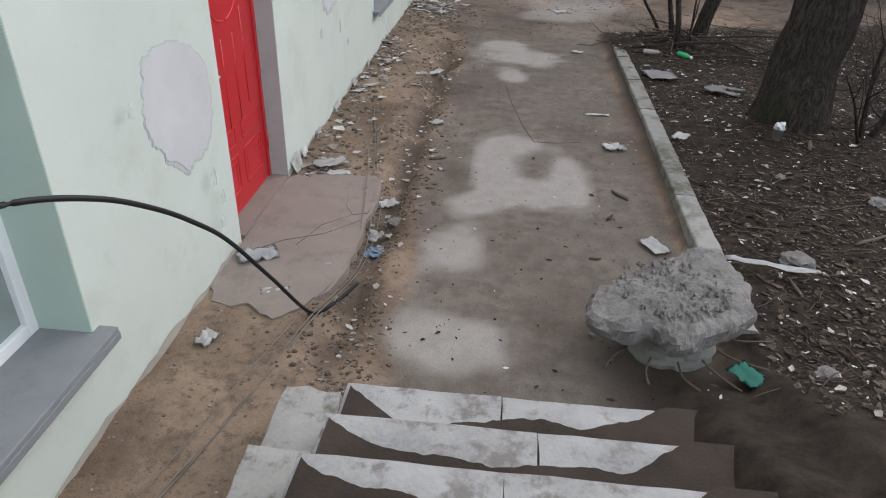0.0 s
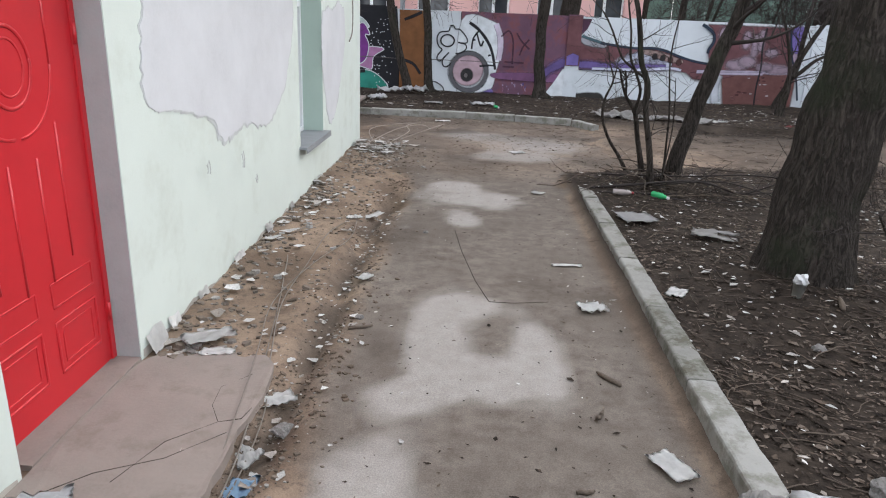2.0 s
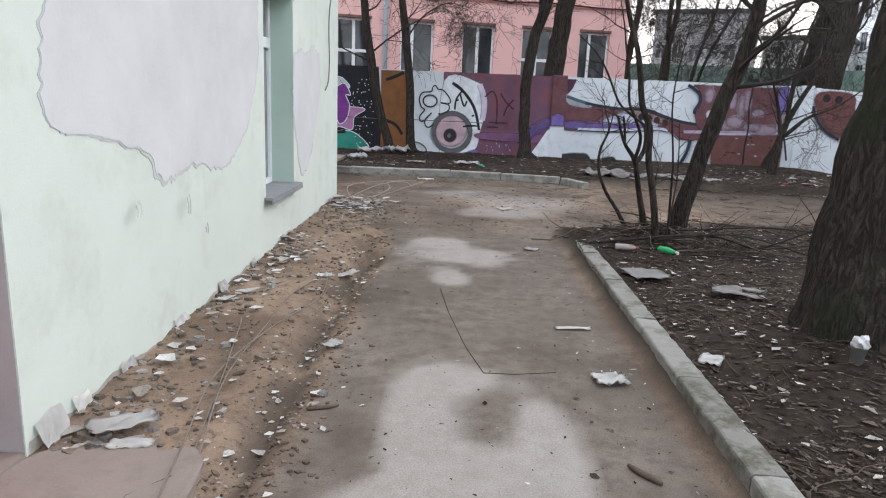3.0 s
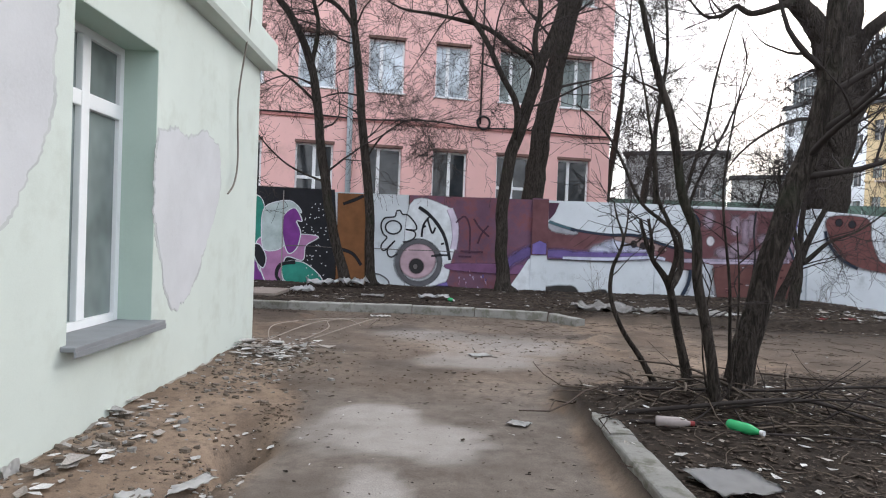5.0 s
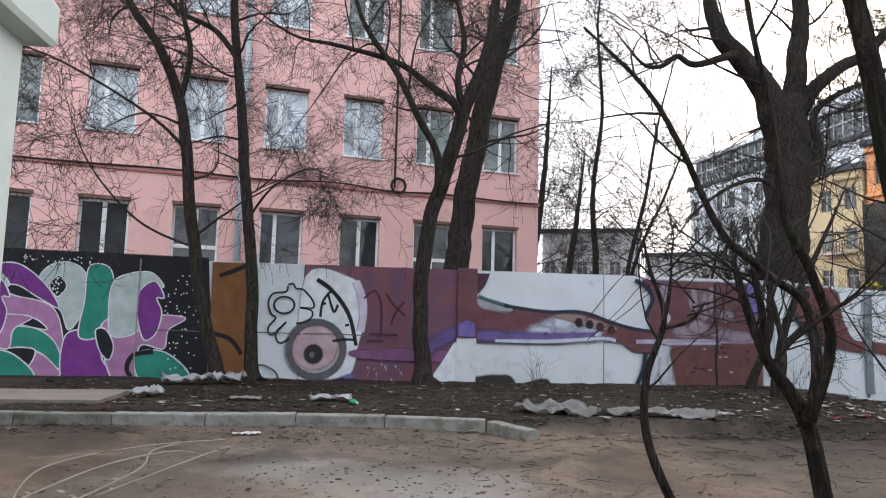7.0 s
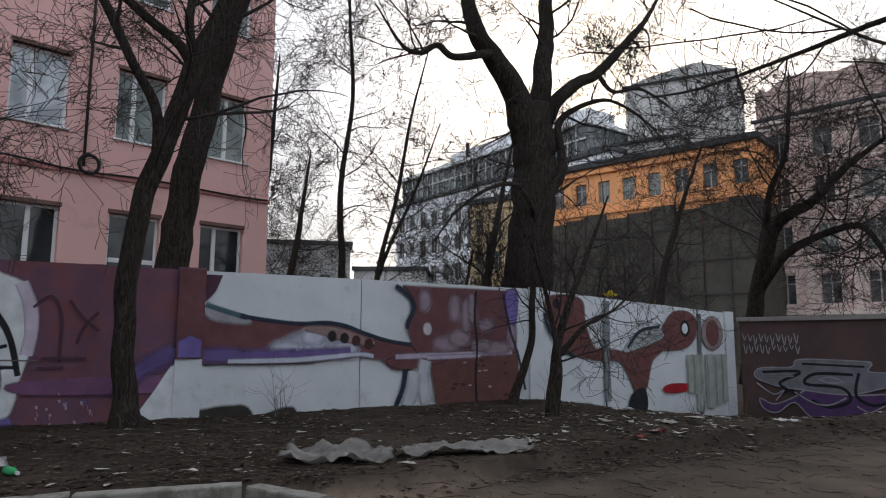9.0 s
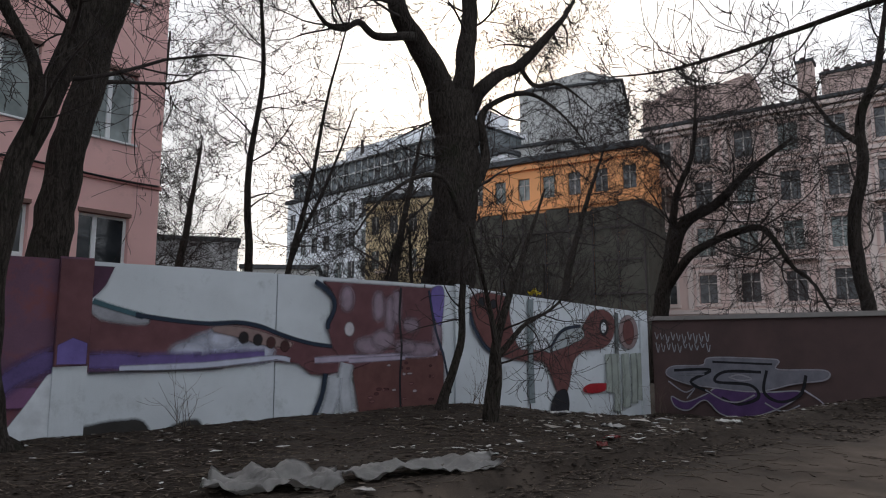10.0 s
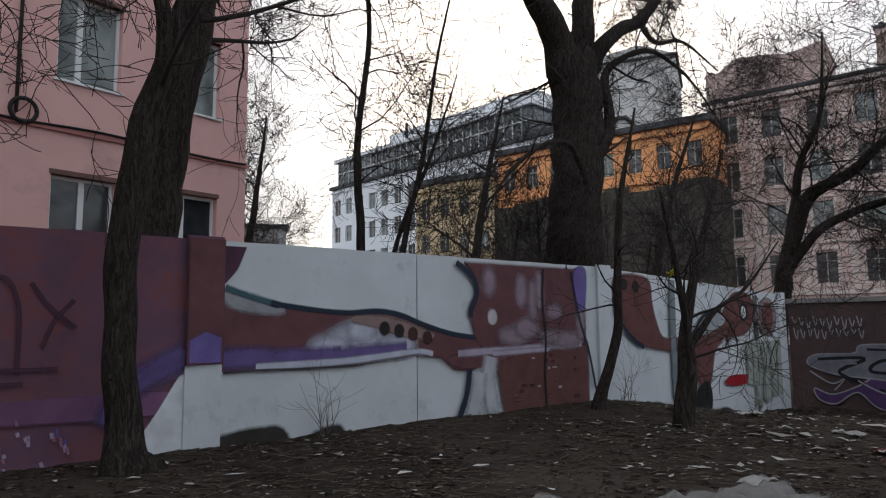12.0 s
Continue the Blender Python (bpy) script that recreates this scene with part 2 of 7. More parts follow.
def pierced(bm, u0, u1, z0, z1, holes, thick, m):
    """A wall slab in u and z, its front at v = 0 and its back at v = thick, with holes (u0, u1, z0, z1) right through it."""
    us = sorted({u0, u1, *(h[0] for h in holes), *(h[1] for h in holes)})
    zs = sorted({z0, z1, *(h[2] for h in holes), *(h[3] for h in holes)})
    us, zs = [u for u in us if u0 <= u <= u1], [z for z in zs if z0 <= z <= z1]
    vs = {}

    def vert(i, j, k):
        if (i, j, k) not in vs:
            vs[i, j, k] = bm.verts.new(m @ Vector((us[i], k * thick, zs[j])))
        return vs[i, j, k]

    def solid(i, j):
        if not (0 <= i < len(us) - 1 and 0 <= j < len(zs) - 1):
            return False
        u, z = (us[i] + us[i + 1]) / 2, (zs[j] + zs[j + 1]) / 2
        return not any(h[0] < u < h[1] and h[2] < z < h[3] for h in holes)

    for i in range(len(us) - 1):
        for j in range(len(zs) - 1):
            if not solid(i, j):
                continue
            bm.faces.new((vert(i, j, 0), vert(i + 1, j, 0), vert(i + 1, j + 1, 0), vert(i, j + 1, 0)))
            bm.faces.new((vert(i, j, 1), vert(i, j + 1, 1), vert(i + 1, j + 1, 1), vert(i + 1, j, 1)))
            for di, dj, a, b in ((-1, 0, (0, 0), (0, 1)), (1, 0, (1, 1), (1, 0)), (0, -1, (1, 0), (0, 0)), (0, 1, (0, 1), (1, 1))):
                if not solid(i + di, j + dj):
                    bm.faces.new((vert(i + a[0], j + a[1], 0), vert(i + b[0], j + b[1], 0), vert(i + b[0], j + b[1], 1), vert(i + a[0], j + a[1], 1)))


def frame_on(origin, along, z=0.0):
    """A pose whose x runs along the facade, y into the wall, z up."""
    a = Vector((along[0], along[1], 0)).normalized()
    into = Vector((-a.y, a.x, 0))
    return Matrix(((a.x, into.x, 0, origin[0]), (a.y, into.y, 0, origin[1]), (0, 0, 1, z), (0, 0, 0, 1)))


def casement(name, w, h, m, glass, bars=(0.5,), transom=0.0, sill=None, curtain=False, parent=None, label="", proud=0.08, deep=0.16, fw=0.06):
    """A window for an opening w by h whose lower left corner is at m: frame, mullions, panes and sill."""
    win = empty(name, m)
    if parent:
        win.parent = parent
    elif label:
        tagged(win, label, "window", kind="structure")
    if parent and label:
        win["label"] = label
    bm = bmesh.new()
    for a in ((0, fw, 0, h), (w - fw, w, 0, h), (fw, w - fw, 0, fw), (fw, w - fw, h - fw, h)):
        box(bm, a[0], a[1], deep, deep + 0.07, a[2], a[3], 0.006)
    part("window_frame", bm, PVC, win)
    edges = [0.0, *bars, 1.0]
    for b in bars:
        part("mullion", boxed(b * w - 0.05, b * w + 0.05, deep - 0.012, deep + 0.058, fw, h - fw, 0.008), PVC, win)
    if transom:
        part("transom", boxed(fw, w - fw, deep - 0.008, deep + 0.062, transom * h - 0.05, transom * h + 0.05, 0.008), PVC, win)
    for a, b in zip(edges, edges[1:]):
        part("pane", boxed(max(a * w, fw), min(b * w, w - fw), deep + 0.03, deep + 0.04, fw, h - fw), glass, win)
    if curtain:
        bm = bmesh.new()
        for i in range(13):
            u, v = fw + (w - 2 * fw) * i / 12, deep + 0.16 + (0.025 if i % 2 else -0.025)
            bm.verts.new((u, v, fw)), bm.verts.new((u, v, h - fw))
        bm.verts.ensure_lookup_table()
        for i in range(12):
            bm.faces.new([bm.verts[k] for k in (2 * i, 2 * i + 2, 2 * i + 3, 2 * i + 1)])
        part("curtain", bm, CURTAIN, win)
    if sill:
        part("window_sill", boxed(-0.05, w + 0.05, -proud, deep, -0.039, 0.006, 0.008), sill, win)
    return win


RNG = random.Random(7)
TWIG = [0.0018]


def grow(V, F, p, d, length, r, depth, rng, lift=0.12, kids=5, wob=0.25, sides=5, spread=0.9):
    """A crooked limb with its side shoots: it bends one way for a while, then another."""
    n = 9 if depth > 1 else 6
    pts, radii, d = [p.copy()], [r], d.normalized()
    bend = Vector((rng.gauss(0, 1), rng.gauss(0, 1), rng.gauss(0, 0.8))) * wob * 0.28
    for i in range(n):
        if rng.random() < 0.3:
            bend = Vector((rng.gauss(0, 1), rng.gauss(0, 1), rng.gauss(0, 0.8))) * wob * 0.32
        d = (d + bend + wob * Vector((rng.gauss(0, 1), rng.gauss(0, 1), rng.gauss(0, 0.8))) * 0.30 + Vector((0, 0, lift))).normalized()
        pts.append(pts[-1] + d * length / n)
        radii.append(max(TWIG[0], r * (1 - 0.86 * (i + 1) / n)))
    tube(V, F, pts, radii, sides if depth > 1 else 3, False)
    if depth <= 0:
        return
    for k in range(kids):
        t = rng.uniform(0.2, 1.0) * (n - 0.01)
        i = int(t)
        q, way = pts[i].lerp(pts[i + 1], t - i), (pts[i + 1] - pts[i]).normalized()
        side = way.cross(Vector((rng.gauss(0, 1), rng.gauss(0, 1), rng.gauss(0, 1)))).normalized()
        out = (way * rng.uniform(0.3, 0.8) + side * spread * rng.uniform(0.6, 1.2)).normalized()
        grow(V, F, q, out, length * rng.uniform(0.38, 0.72), radii[i] * rng.uniform(0.4, 0.65), depth - 1, rng, lift, kids, wob, sides, spread)


def tree(name, stems, label, seed, limbs=9, depth=3, kids=4, reach=2.2, start=0.35, lift=0.10, sides=10, bark=None, extra=(), category="tree", wob=0.28, flare=1.0, spread=0.9, twig=0.0018, cap=0.05):
    """stems: control points (x, y, z, radius) of each main stem; extra: control points of named big limbs. Twigs grow from all of them."""
    rng = random.Random(seed)
    TWIG[0] = twig
    root = empty(name, Matrix.Translation(stems[0][0][:3]), label=label, category=category)
    back = Matrix.Translation(-Vector(stems[0][0][:3]))
    BV, BF = [], []
    for group, kind in ((stems, "trunk"), (extra, "limb")):
        for stem in group:
            line = smooth_line([Vector(p[:3]) for p in stem], 8)
            rads = [v.x for v in smooth_line([Vector((p[3], 0, 0)) for p in stem], 8)]
            line = [p + (Vector((noise.noise(p * 2.1), noise.noise(p * 2.1 + Vector((9, 0, 0))), 0)) * 0.25 * r if i else Vector()) for i, (p, r) in enumerate(zip(line, rads))]
            V, F = [], []
            tube(V, F, line, rads, sides)
            if kind == "trunk":
                c = line[0]
                for i, v in enumerate(V):
                    h = v[2] - c.z
                    if h < 0.5:
                        an = math.atan2(v[1] - c.y, v[0] - c.x)
                        k = 1 + flare * 0.35 * (1 - max(h, 0) / 0.5) ** 2 * (1 + 0.5 * math.sin(3 * an + seed))
                        V[i] = (c.x + (v[0] - c.x) * k, c.y + (v[1] - c.y) * k, v[2])
            if rads[0] > 0.09:
                for i, v in enumerate(V):
                    c = line[i // sides]
                    o = Vector(v) - c
                    an = 2 * math.pi * (i % sides) / sides
                    q = Vector((math.cos(an) * 4.2, math.sin(an) * 4.2, c.z * 1.1 + seed))
                    V[i] = tuple(c + o * (1 + 0.07 * noise.noise(q) + 0.06 * noise.noise(q * 2.4)))
            V = [tuple(back @ Vector(v)) for v in V]
            from_lists(kind, V, F, bark or BARK, root)
            n = len(line) - 1
            for k in range(limbs):
                t = start + (1 - start) * (k + rng.random()) / limbs
                i = min(int(t * n), n - 1)
                way = (line[i + 1] - line[i]).normalized()
                side = way.cross(Vector((rng.gauss(0, 1), rng.gauss(0, 1), rng.gauss(0, 1)))).normalized()
                out = way * rng.uniform(0.3, 0.8) + side * spread
                grow(BV, BF, line[i], out, reach * rng.uniform(0.6, 1.1) * (1.15 - 0.4 * t), max(0.006, min(rads[i] * 0.42, cap)), depth, rng, lift, kids, wob)
    BV = [tuple(back @ Vector(v)) for v in BV]
    TWIG[0] = 0.0018
    from_lists("branchwork", BV, BF, BARK_THIN, root)["kind"] = "stuff"
    return root

# ---- ground: one sheet out to the horizon ----
def hashed(i, j, seed):
    v = np.sin(i * 127.1 + j * 311.7 + seed * 74.7) * 43758.5453
    return v - np.floor(v)


def vnoise(x, y, scale, seed=0):
    """Value noise in 0..1 for arrays of places."""
    x, y = x * scale, y * scale
    i, j = np.floor(x), np.floor(y)
    u, v = x - i, y - j
    u, v = u * u * (3 - 2 * u), v * v * (3 - 2 * v)
    a, b, c, d = hashed(i, j, seed), hashed(i + 1, j, seed), hashed(i, j + 1, seed), hashed(i + 1, j + 1, seed)
    return (a * (1 - u) + b * u) * (1 - v) + (c * (1 - u) + d * u) * v


def fractal(x, y, scale, seed=0, octaves=4):
    total, amp, norm = 0, 1.0, 0
    for k in range(octaves):
        total, norm = total + amp * vnoise(x, y, scale * 2 ** k, seed + 13 * k), norm + amp
        amp *= 0.55
    return total / norm


def step01(v, a, b):
    t = np.clip((v - a) / (b - a), 0, 1)
    return t * t * (3 - 2 * t)


def blot(x, y, cx, cy, rx, ry, turn=0.0):
    c, s = math.cos(turn), math.sin(turn)
    u, v = (x - cx) * c + (y - cy) * s, -(x - cx) * s + (y - cy) * c
    return np.exp(-1.1 * ((u / rx) ** 2 + (v / ry) ** 2))


def far_kerb_y(x):
    """The line of the far kerb's face."""
    return 15.66 - 0.08 * np.maximum(x, 0) ** 2


def zones(x, y):
    """Weights of asphalt, sandy soil and dark litter, and the ground's height, at arrays of places."""
    wob = (fractal(x, y, 1.6, 3) - 0.5) * 0.55
    beyond = step01(y - far_kerb_y(np.minimum(x, 2.6)) + 0.15 * (x > 2.6), 0.05, 0.22)
    left = step01(x + 0.56 + wob * 0.7 + 0.9 * step01(y, 9.2, 12.5), -0.10, 0.10)
    right = 1 - step01(x - 1.22 - 1.0 * step01(y, 9.9, 11.5) + wob * step01(y, 9, 10), -0.02, 0.12)
    asphalt = left * right * (1 - beyond)
    bed = step01(x - 1.30, 0.0, 0.12) * (1 - step01(y - 10.1 - 0.35 * np.maximum(x - 2.2, 0) + wob * 1.5, 0, 0.8))
    open_soil = step01(x - 2.2 + wob, 0, 0.6) * step01(y, 10.3, 11.2) * (1 - step01(y, 14.6 + wob, 16.2))
    litter = np.clip(np.maximum(np.maximum(bed, beyond * (1 - 0.15 * step01(fractal(x, y, 0.6, 40), 0.5, 0.6))), 0), 0, 1)
    litter = litter * (1 - 0.4 * step01(x - 8.5 + wob * 4, 0, 2.5) * (1 - step01(y, 14.0 + wob * 3, 16.0)))
    asphalt = asphalt * (1 - 0.55 * step01(y + wob, 9.8, 11.2))
    litter = np.maximum(litter, 0.93 * step01(x + wob * 3, 3.2, 5.0) * (1 - 0.45 * step01(y + wob, 10.6, 11.4) * (1 - step01(y + wob * 2, 13.4, 14.8))))
    pale_way = np.clip(blot(x, y, 0.9, 12.5, 1.3, 1.1) + blot(x, y, 3.7, 11.9, 1.6, 0.9), 0, 1)
    litter = np.maximum(litter, (0.22 + 0.40 * step01(fractal(x, y, 0.9, 90), 0.42, 0.60)) * step01(y, 10.2, 11.6) * (1 - 0.8 * pale_way))
    litter = np.maximum(litter, step01(x + wob * 0.5, 0.55, 0.95) * (1 - step01(y, 2.6, 3.2)))
    sand = np.clip(1 - asphalt - litter, 0, 1)
    h = np.zeros_like(x)
    strip = (1 - left) * step01(-x, 0.3, 0.6) * (y < 15) * (1 - 0.95 * step01(y, 2.8, 3.2) * (1 - step01(y, 4.95, 5.25)) * step01(-x, 0.80, 0.98))
    h += strip * (0.11 * (fractal(x, y, 2.2, 5) - 0.45) + 0.035 * (fractal(x, y, 9, 6) - 0.5) + 0.03 * step01(-x, 1.15, 1.65))
    gully = np.exp(-((x + 0.78 + 0.12 * (fractal(x * 0, y, 0.9, 8) - 0.5)) / 0.10) ** 2) * step01(y, 2.2, 3.2) * (1 - step01(y, 8.6, 9.6))
    h -= 0.11 * gully
    h -= 0.16 * np.exp(-(((x + 0.72) / 0.16) ** 2 + ((y - 8.75) / 0.28) ** 2))
    litter = np.maximum(litter, 0.55 * gully * step01(fractal(x, y, 3.0, 31), 0.3, 0.55))
    sand = np.clip(1 - asphalt - litter, 0, 1)
    h += 0.10 * bed + bed * (0.05 * (fractal(x, y, 1.1, 9) - 0.5) + 0.03 * (fractal(x, y, 6, 10, 3) - 0.5)) + step01(x, 0.70, 1.08) * np.clip(0.45 * (2.84 - y), 0, 1.06) * (x < 60)
    h += 0.10 * np.exp(-(((x - 2.75) / 0.8) ** 2 + ((y - 6.6) / 0.8) ** 2))
    h += 0.13 * np.exp(-(((x - 2.4) / 0.9) ** 2 + ((y - 9.6) / 0.7) ** 2))
    h += beyond * (0.13 + 0.06 * (fractal(x, y, 0.9, 11) - 0.5) + 0.03 * (fractal(x, y, 5, 12, 3) - 0.5))
    h += open_soil * (0.03 + 0.07 * (fractal(x, y, 1.0, 14) - 0.4))
    h += 0.07 * np.exp(-(((x - 2.35 - 0.3 * (y - 13)) / 0.14) ** 2)) * step01(y, 11.9, 12.4) * (1 - step01(y, 13.4, 14))
    h -= 0.62 * step01(x, 8.5, 12.5) * step01(y, 15.0, 18.5)
    h += asphalt * 0.012 * (fractal(x, y, 1.3, 16) - 0.5) + 0.008 * (1 - asphalt) * (vnoise(x, y, 11, 17) - 0.5)
    h += 0.05 * step01(np.maximum(np.abs(x), np.abs(y - 10)), 30, 200)
    return asphalt, sand, litter, h


def height(x, y):
    return float(zones(np.array([float(x)]), np.array([float(y)]))[3][0])


def build_ground():
    def axis(a, b, fine, ends):
        mid = list(np.arange(a, b, fine))
        lo, hi = [], []
        step, v = fine, a
        while v > -ends:
            step *= 1.28
            v -= step
            lo.append(v)
        step, v = fine, mid[-1]
        while v < ends:
            step *= 1.28
            v += step
            hi.append(v)
        return np.array(lo[::-1] + mid + hi)

    xs, ys = axis(-2.0, 9.0, 0.055, 900), axis(0.6, 20.2, 0.055, 900)
    X, Y = np.meshgrid(xs, ys)
    x, y = X.ravel(), Y.ravel()
    asphalt, sand, litter, h = zones(x, y)
    nx, ny = len(xs), len(ys)
    verts = np.stack([x, y, h], 1)
    k = (np.arange(ny - 1)[:, None] * nx + np.arange(nx - 1)[None, :]).ravel()
    faces = np.stack([k, k + 1, k + nx + 1, k + nx], 1)
    me = bpy.data.meshes.new("ground")
    me.from_pydata(verts.tolist(), [], faces.tolist())
    me.polygons.foreach_set("use_smooth", [True] * len(me.polygons))
    # dried patches on the damp asphalt
    dry = np.zeros_like(x)
    for b in ((0.10, 5.90, 0.26, 0.26, 0.3), (-0.05, 5.45, 0.18, 0.42, 0), (0.02, 5.05, 0.2, 0.3, 0), (0.36, 4.88, 0.34, 0.24, 0.2), (0.60, 5.30, 0.15, 0.48, 0.1), (-0.16, 4.62, 0.24, 0.22, 0),
              (-0.26, 3.98, 0.27, 0.33, 0.2), (-0.20, 2.92, 0.36, 0.26, 0), (0.20, 8.95, 0.62, 0.42, 0.1), (0.10, 8.1, 0.16, 0.25, 0), (-0.05, 9.6, 0.4, 0.28, 0),
              (0.75, 11.6, 0.75, 0.40, 0.1), (1.25, 12.7, 0.95, 0.8, 0.2), (0.2, 13.6, 0.7, 0.5, 0)):
        dry = dry + blot(x, y, *b)
    dry = step01(dry + 0.75 * (fractal(x, y, 2.2, 21) - 0.5) + 0.35 * (fractal(x, y, 9, 23) - 0.5), 0.22, 0.86)
    col = np.stack([asphalt, sand, litter, dry * np.clip(asphalt * 1.6, 0, 1)], 1).astype(np.float32)
    at = me.color_attributes.new("zone", "FLOAT_COLOR", "POINT")
    at.data.foreach_set("color", col.ravel())
    m, n, l = nodes_of("soil_and_asphalt")
    a = n.new("ShaderNodeAttribute")
    a.attribute_name = "zone"
    sep = n.new("ShaderNodeSeparateColor")
    l.new(a.outputs["Color"], sep.inputs[0])
    wide, mid, fine = noisy(n, l, 1.1, 5), noisy(n, l, 7, 6, 0.7), noisy(n, l, 120, 4, 0.7)
    grit = ramp(n, l, fine, 0.3, 0.7)
    tar = mixed(n, l, ramp(n, l, wide, 0.35, 0.65), (0.150, 0.127, 0.108), (0.215, 0.185, 0.160))
    tar = mixed(n, l, ramp(n, l, mid, 0.42, 0.66), tar, (0.130, 0.109, 0.093))
    dried = mixed(n, l, ramp(n, l, mid, 0.3, 0.7), (0.30, 0.275, 0.255), (0.37, 0.345, 0.322))
    tar = mixed(n, l, a.outputs["Alpha"], tar, dried)
    soil = mixed(n, l, ramp(n, l, wide, 0.38, 0.60), (0.165, 0.118, 0.086), (0.31, 0.232, 0.172))
    soil = mixed(n, l, ramp(n, l, mid, 0.5, 0.72), soil, (0.135, 0.102, 0.079))
    soil = mixed(n, l, ramp(n, l, noisy(n, l, 22, 5, 0.7), 0.55, 0.7), soil, (0.115, 0.088, 0.068))
    dark = mixed(n, l, ramp(n, l, mid, 0.35, 0.65), (0.020, 0.015, 0.012), (0.052, 0.040, 0.031))
    c = mixed(n, l, sep.outputs[1], tar, soil)
    c = mixed(n, l, ramp(n, l, noisy(n, l, 0.9, 6, 0.65), 0.52, 0.66), c, mixed(n, l, 0.45, c, (0.06, 0.045, 0.035)))
    c = mixed(n, l, a.outputs["Alpha"], c, dried)
    c = mixed(n, l, sep.outputs[2], c, dark)
    c = mixed(n, l, 1.0, c, mixed(n, l, grit, (0.62, 0.62, 0.62), (1.0, 0.98, 0.96)), "MULTIPLY")
    p = n["Principled BSDF"]
    l.new(c, p.inputs["Base Color"])
    p.inputs["Roughness"].default_value, p.inputs["Specular IOR Level"].default_value = 0.9, 0.12
    b = n.new("ShaderNodeBump")
    b.inputs["Strength"].default_value, b.inputs["Distance"].default_value = 0.55, 0.008
    l.new(mixed(n, l, 0.5, fine, mid), b.inputs["Height"])
    l.new(b.outputs[0], p.inputs["Normal"])
    me.materials.append(m)
    tagged(new("ground", me), "worn damp asphalt path between sandy soil and dark leaf litter", "ground", kind="structure")


build_ground()

# ---- the mint house beside the path ----
WALL_X = -1.67
FACE = frame_on((WALL_X, 0), (0, 1))          # u is y, into the wall is -x
DOOR = (3.79, 4.86, -0.2, 2.12)
WIN_A, WIN_B = (0.85, 2.16, 0.50, 2.50), (8.58, 9.70, 0.57, 2.50)
bm = bmesh.new()
pierced(bm, -4.0, 12.42, -0.3, 6.2, [DOOR, WIN_A, WIN_B], 0.42, FACE)
tagged(link("wall_west", bm, MINT), "pale mint rendered house wall patched with grey putty", "wall", kind="structure")
bm = bmesh.new()
box(bm, -9.0, WALL_X - 0.42, 12.02, 12.42, -0.3, 6.2)
tagged(link("wall_north", bm, MINT), "pale mint rendered end wall of the house", "wall", kind="structure")
bm = bmesh.new()
box(bm, -9.0, WALL_X - 0.42, -4.0, -3.6, -0.3, 6.2)
tagged(link("wall_south", bm, MINT), "pale mint rendered wall behind the steps", "wall", kind="structure")
bm = bmesh.new()
box(bm, -9.3, WALL_X, -4.0, 12.42, 6.2, 6.4)
tagged(link("roof", bm, ROOF), "flat dark sheet roof of the mint house", "roof", kind="structure")
bm = bmesh.new()
box(bm, -9.0, WALL_X - 0.42, -3.6, 12.02, 2.7, 2.8)
tagged(link("ceiling", bm, PUTTY), "plain ceiling inside the mint house", "ceiling", kind="structure")
bm = bmesh.new()
box(bm, -9.0, -8.8, -3.6, 12.02, -0.3, 6.2)
tagged(link("wall_far", bm, MINT), "plain back wall of the house", "wall", kind="structure")

# cornice band: a soffit, a sloped top and its return round the corner
bm = bmesh.new()
prof = [(-0.004, 3.02), (0.13, 3.05), (0.15, 3.09), (0.15, 3.34), (0.13, 3.37), (-0.004, 3.44)]
loops = []
for y, grow_out in ((-4.0, 0), (12.42, 1)):
    loops.append([bm.verts.new((WALL_X + a, y + (a if grow_out else 0), z)) for a, z in prof])
loops.append([bm.verts.new((-9.0, 12.42 + a, z)) for a, z in prof])
for a, b in zip(loops, loops[1:]):
    for i in range(len(prof) - 1):
        bm.faces.new((a[i], b[i], b[i + 1], a[i + 1]))
tagged(link("cornice_trim", bm, MINT), "projecting mint cornice band on the house wall", "cornice", kind="structure")


def blob_outline(cy, cz, ry, rz, seed, rough=0.22, n=72, drip=0.0, square=2.6, taper=0.0):
    """An irregular rounded outline on the wall, with a ragged lower edge."""
    out = []
    for i in range(n):
        t = 2 * math.pi * i / n
        c, s = math.cos(t), math.sin(t)
        k = (abs(c) ** square + abs(s) ** square) ** (-1 / square)
        q = Vector((c * 1.8, s * 1.8, seed * 3.1))
        k *= 1 + rough * noise.noise(q) + 0.35 * rough * noise.noise(q * 4.3) + 0.2 * rough * noise.noise(q * 11)
        if s < 0:
            k *= 1 + drip * noise.noise(Vector((c * 5, 0, seed)))
        out.append((cy + ry * k * c * (1 + taper * s), cz + rz * k * s))
    return out


def decal(name, outline, material, lift, label, parent=None):
    """A skim of filler standing lift metres proud of the wall."""
    bm = bmesh.new()
    front = [bm.verts.new((WALL_X + lift, y, z)) for y, z in outline]
    back = [bm.verts.new((WALL_X - 0.002, y, z)) for y, z in outline]
    bm.faces.new(front)
    n = len(outline)
    for i in range(n):
        bm.faces.new((back[i], back[(i + 1) % n], front[(i + 1) % n], front[i]))
    bmesh.ops.recalc_face_normals(bm, faces=bm.faces)
    return link(name, bm, material, parent, label)


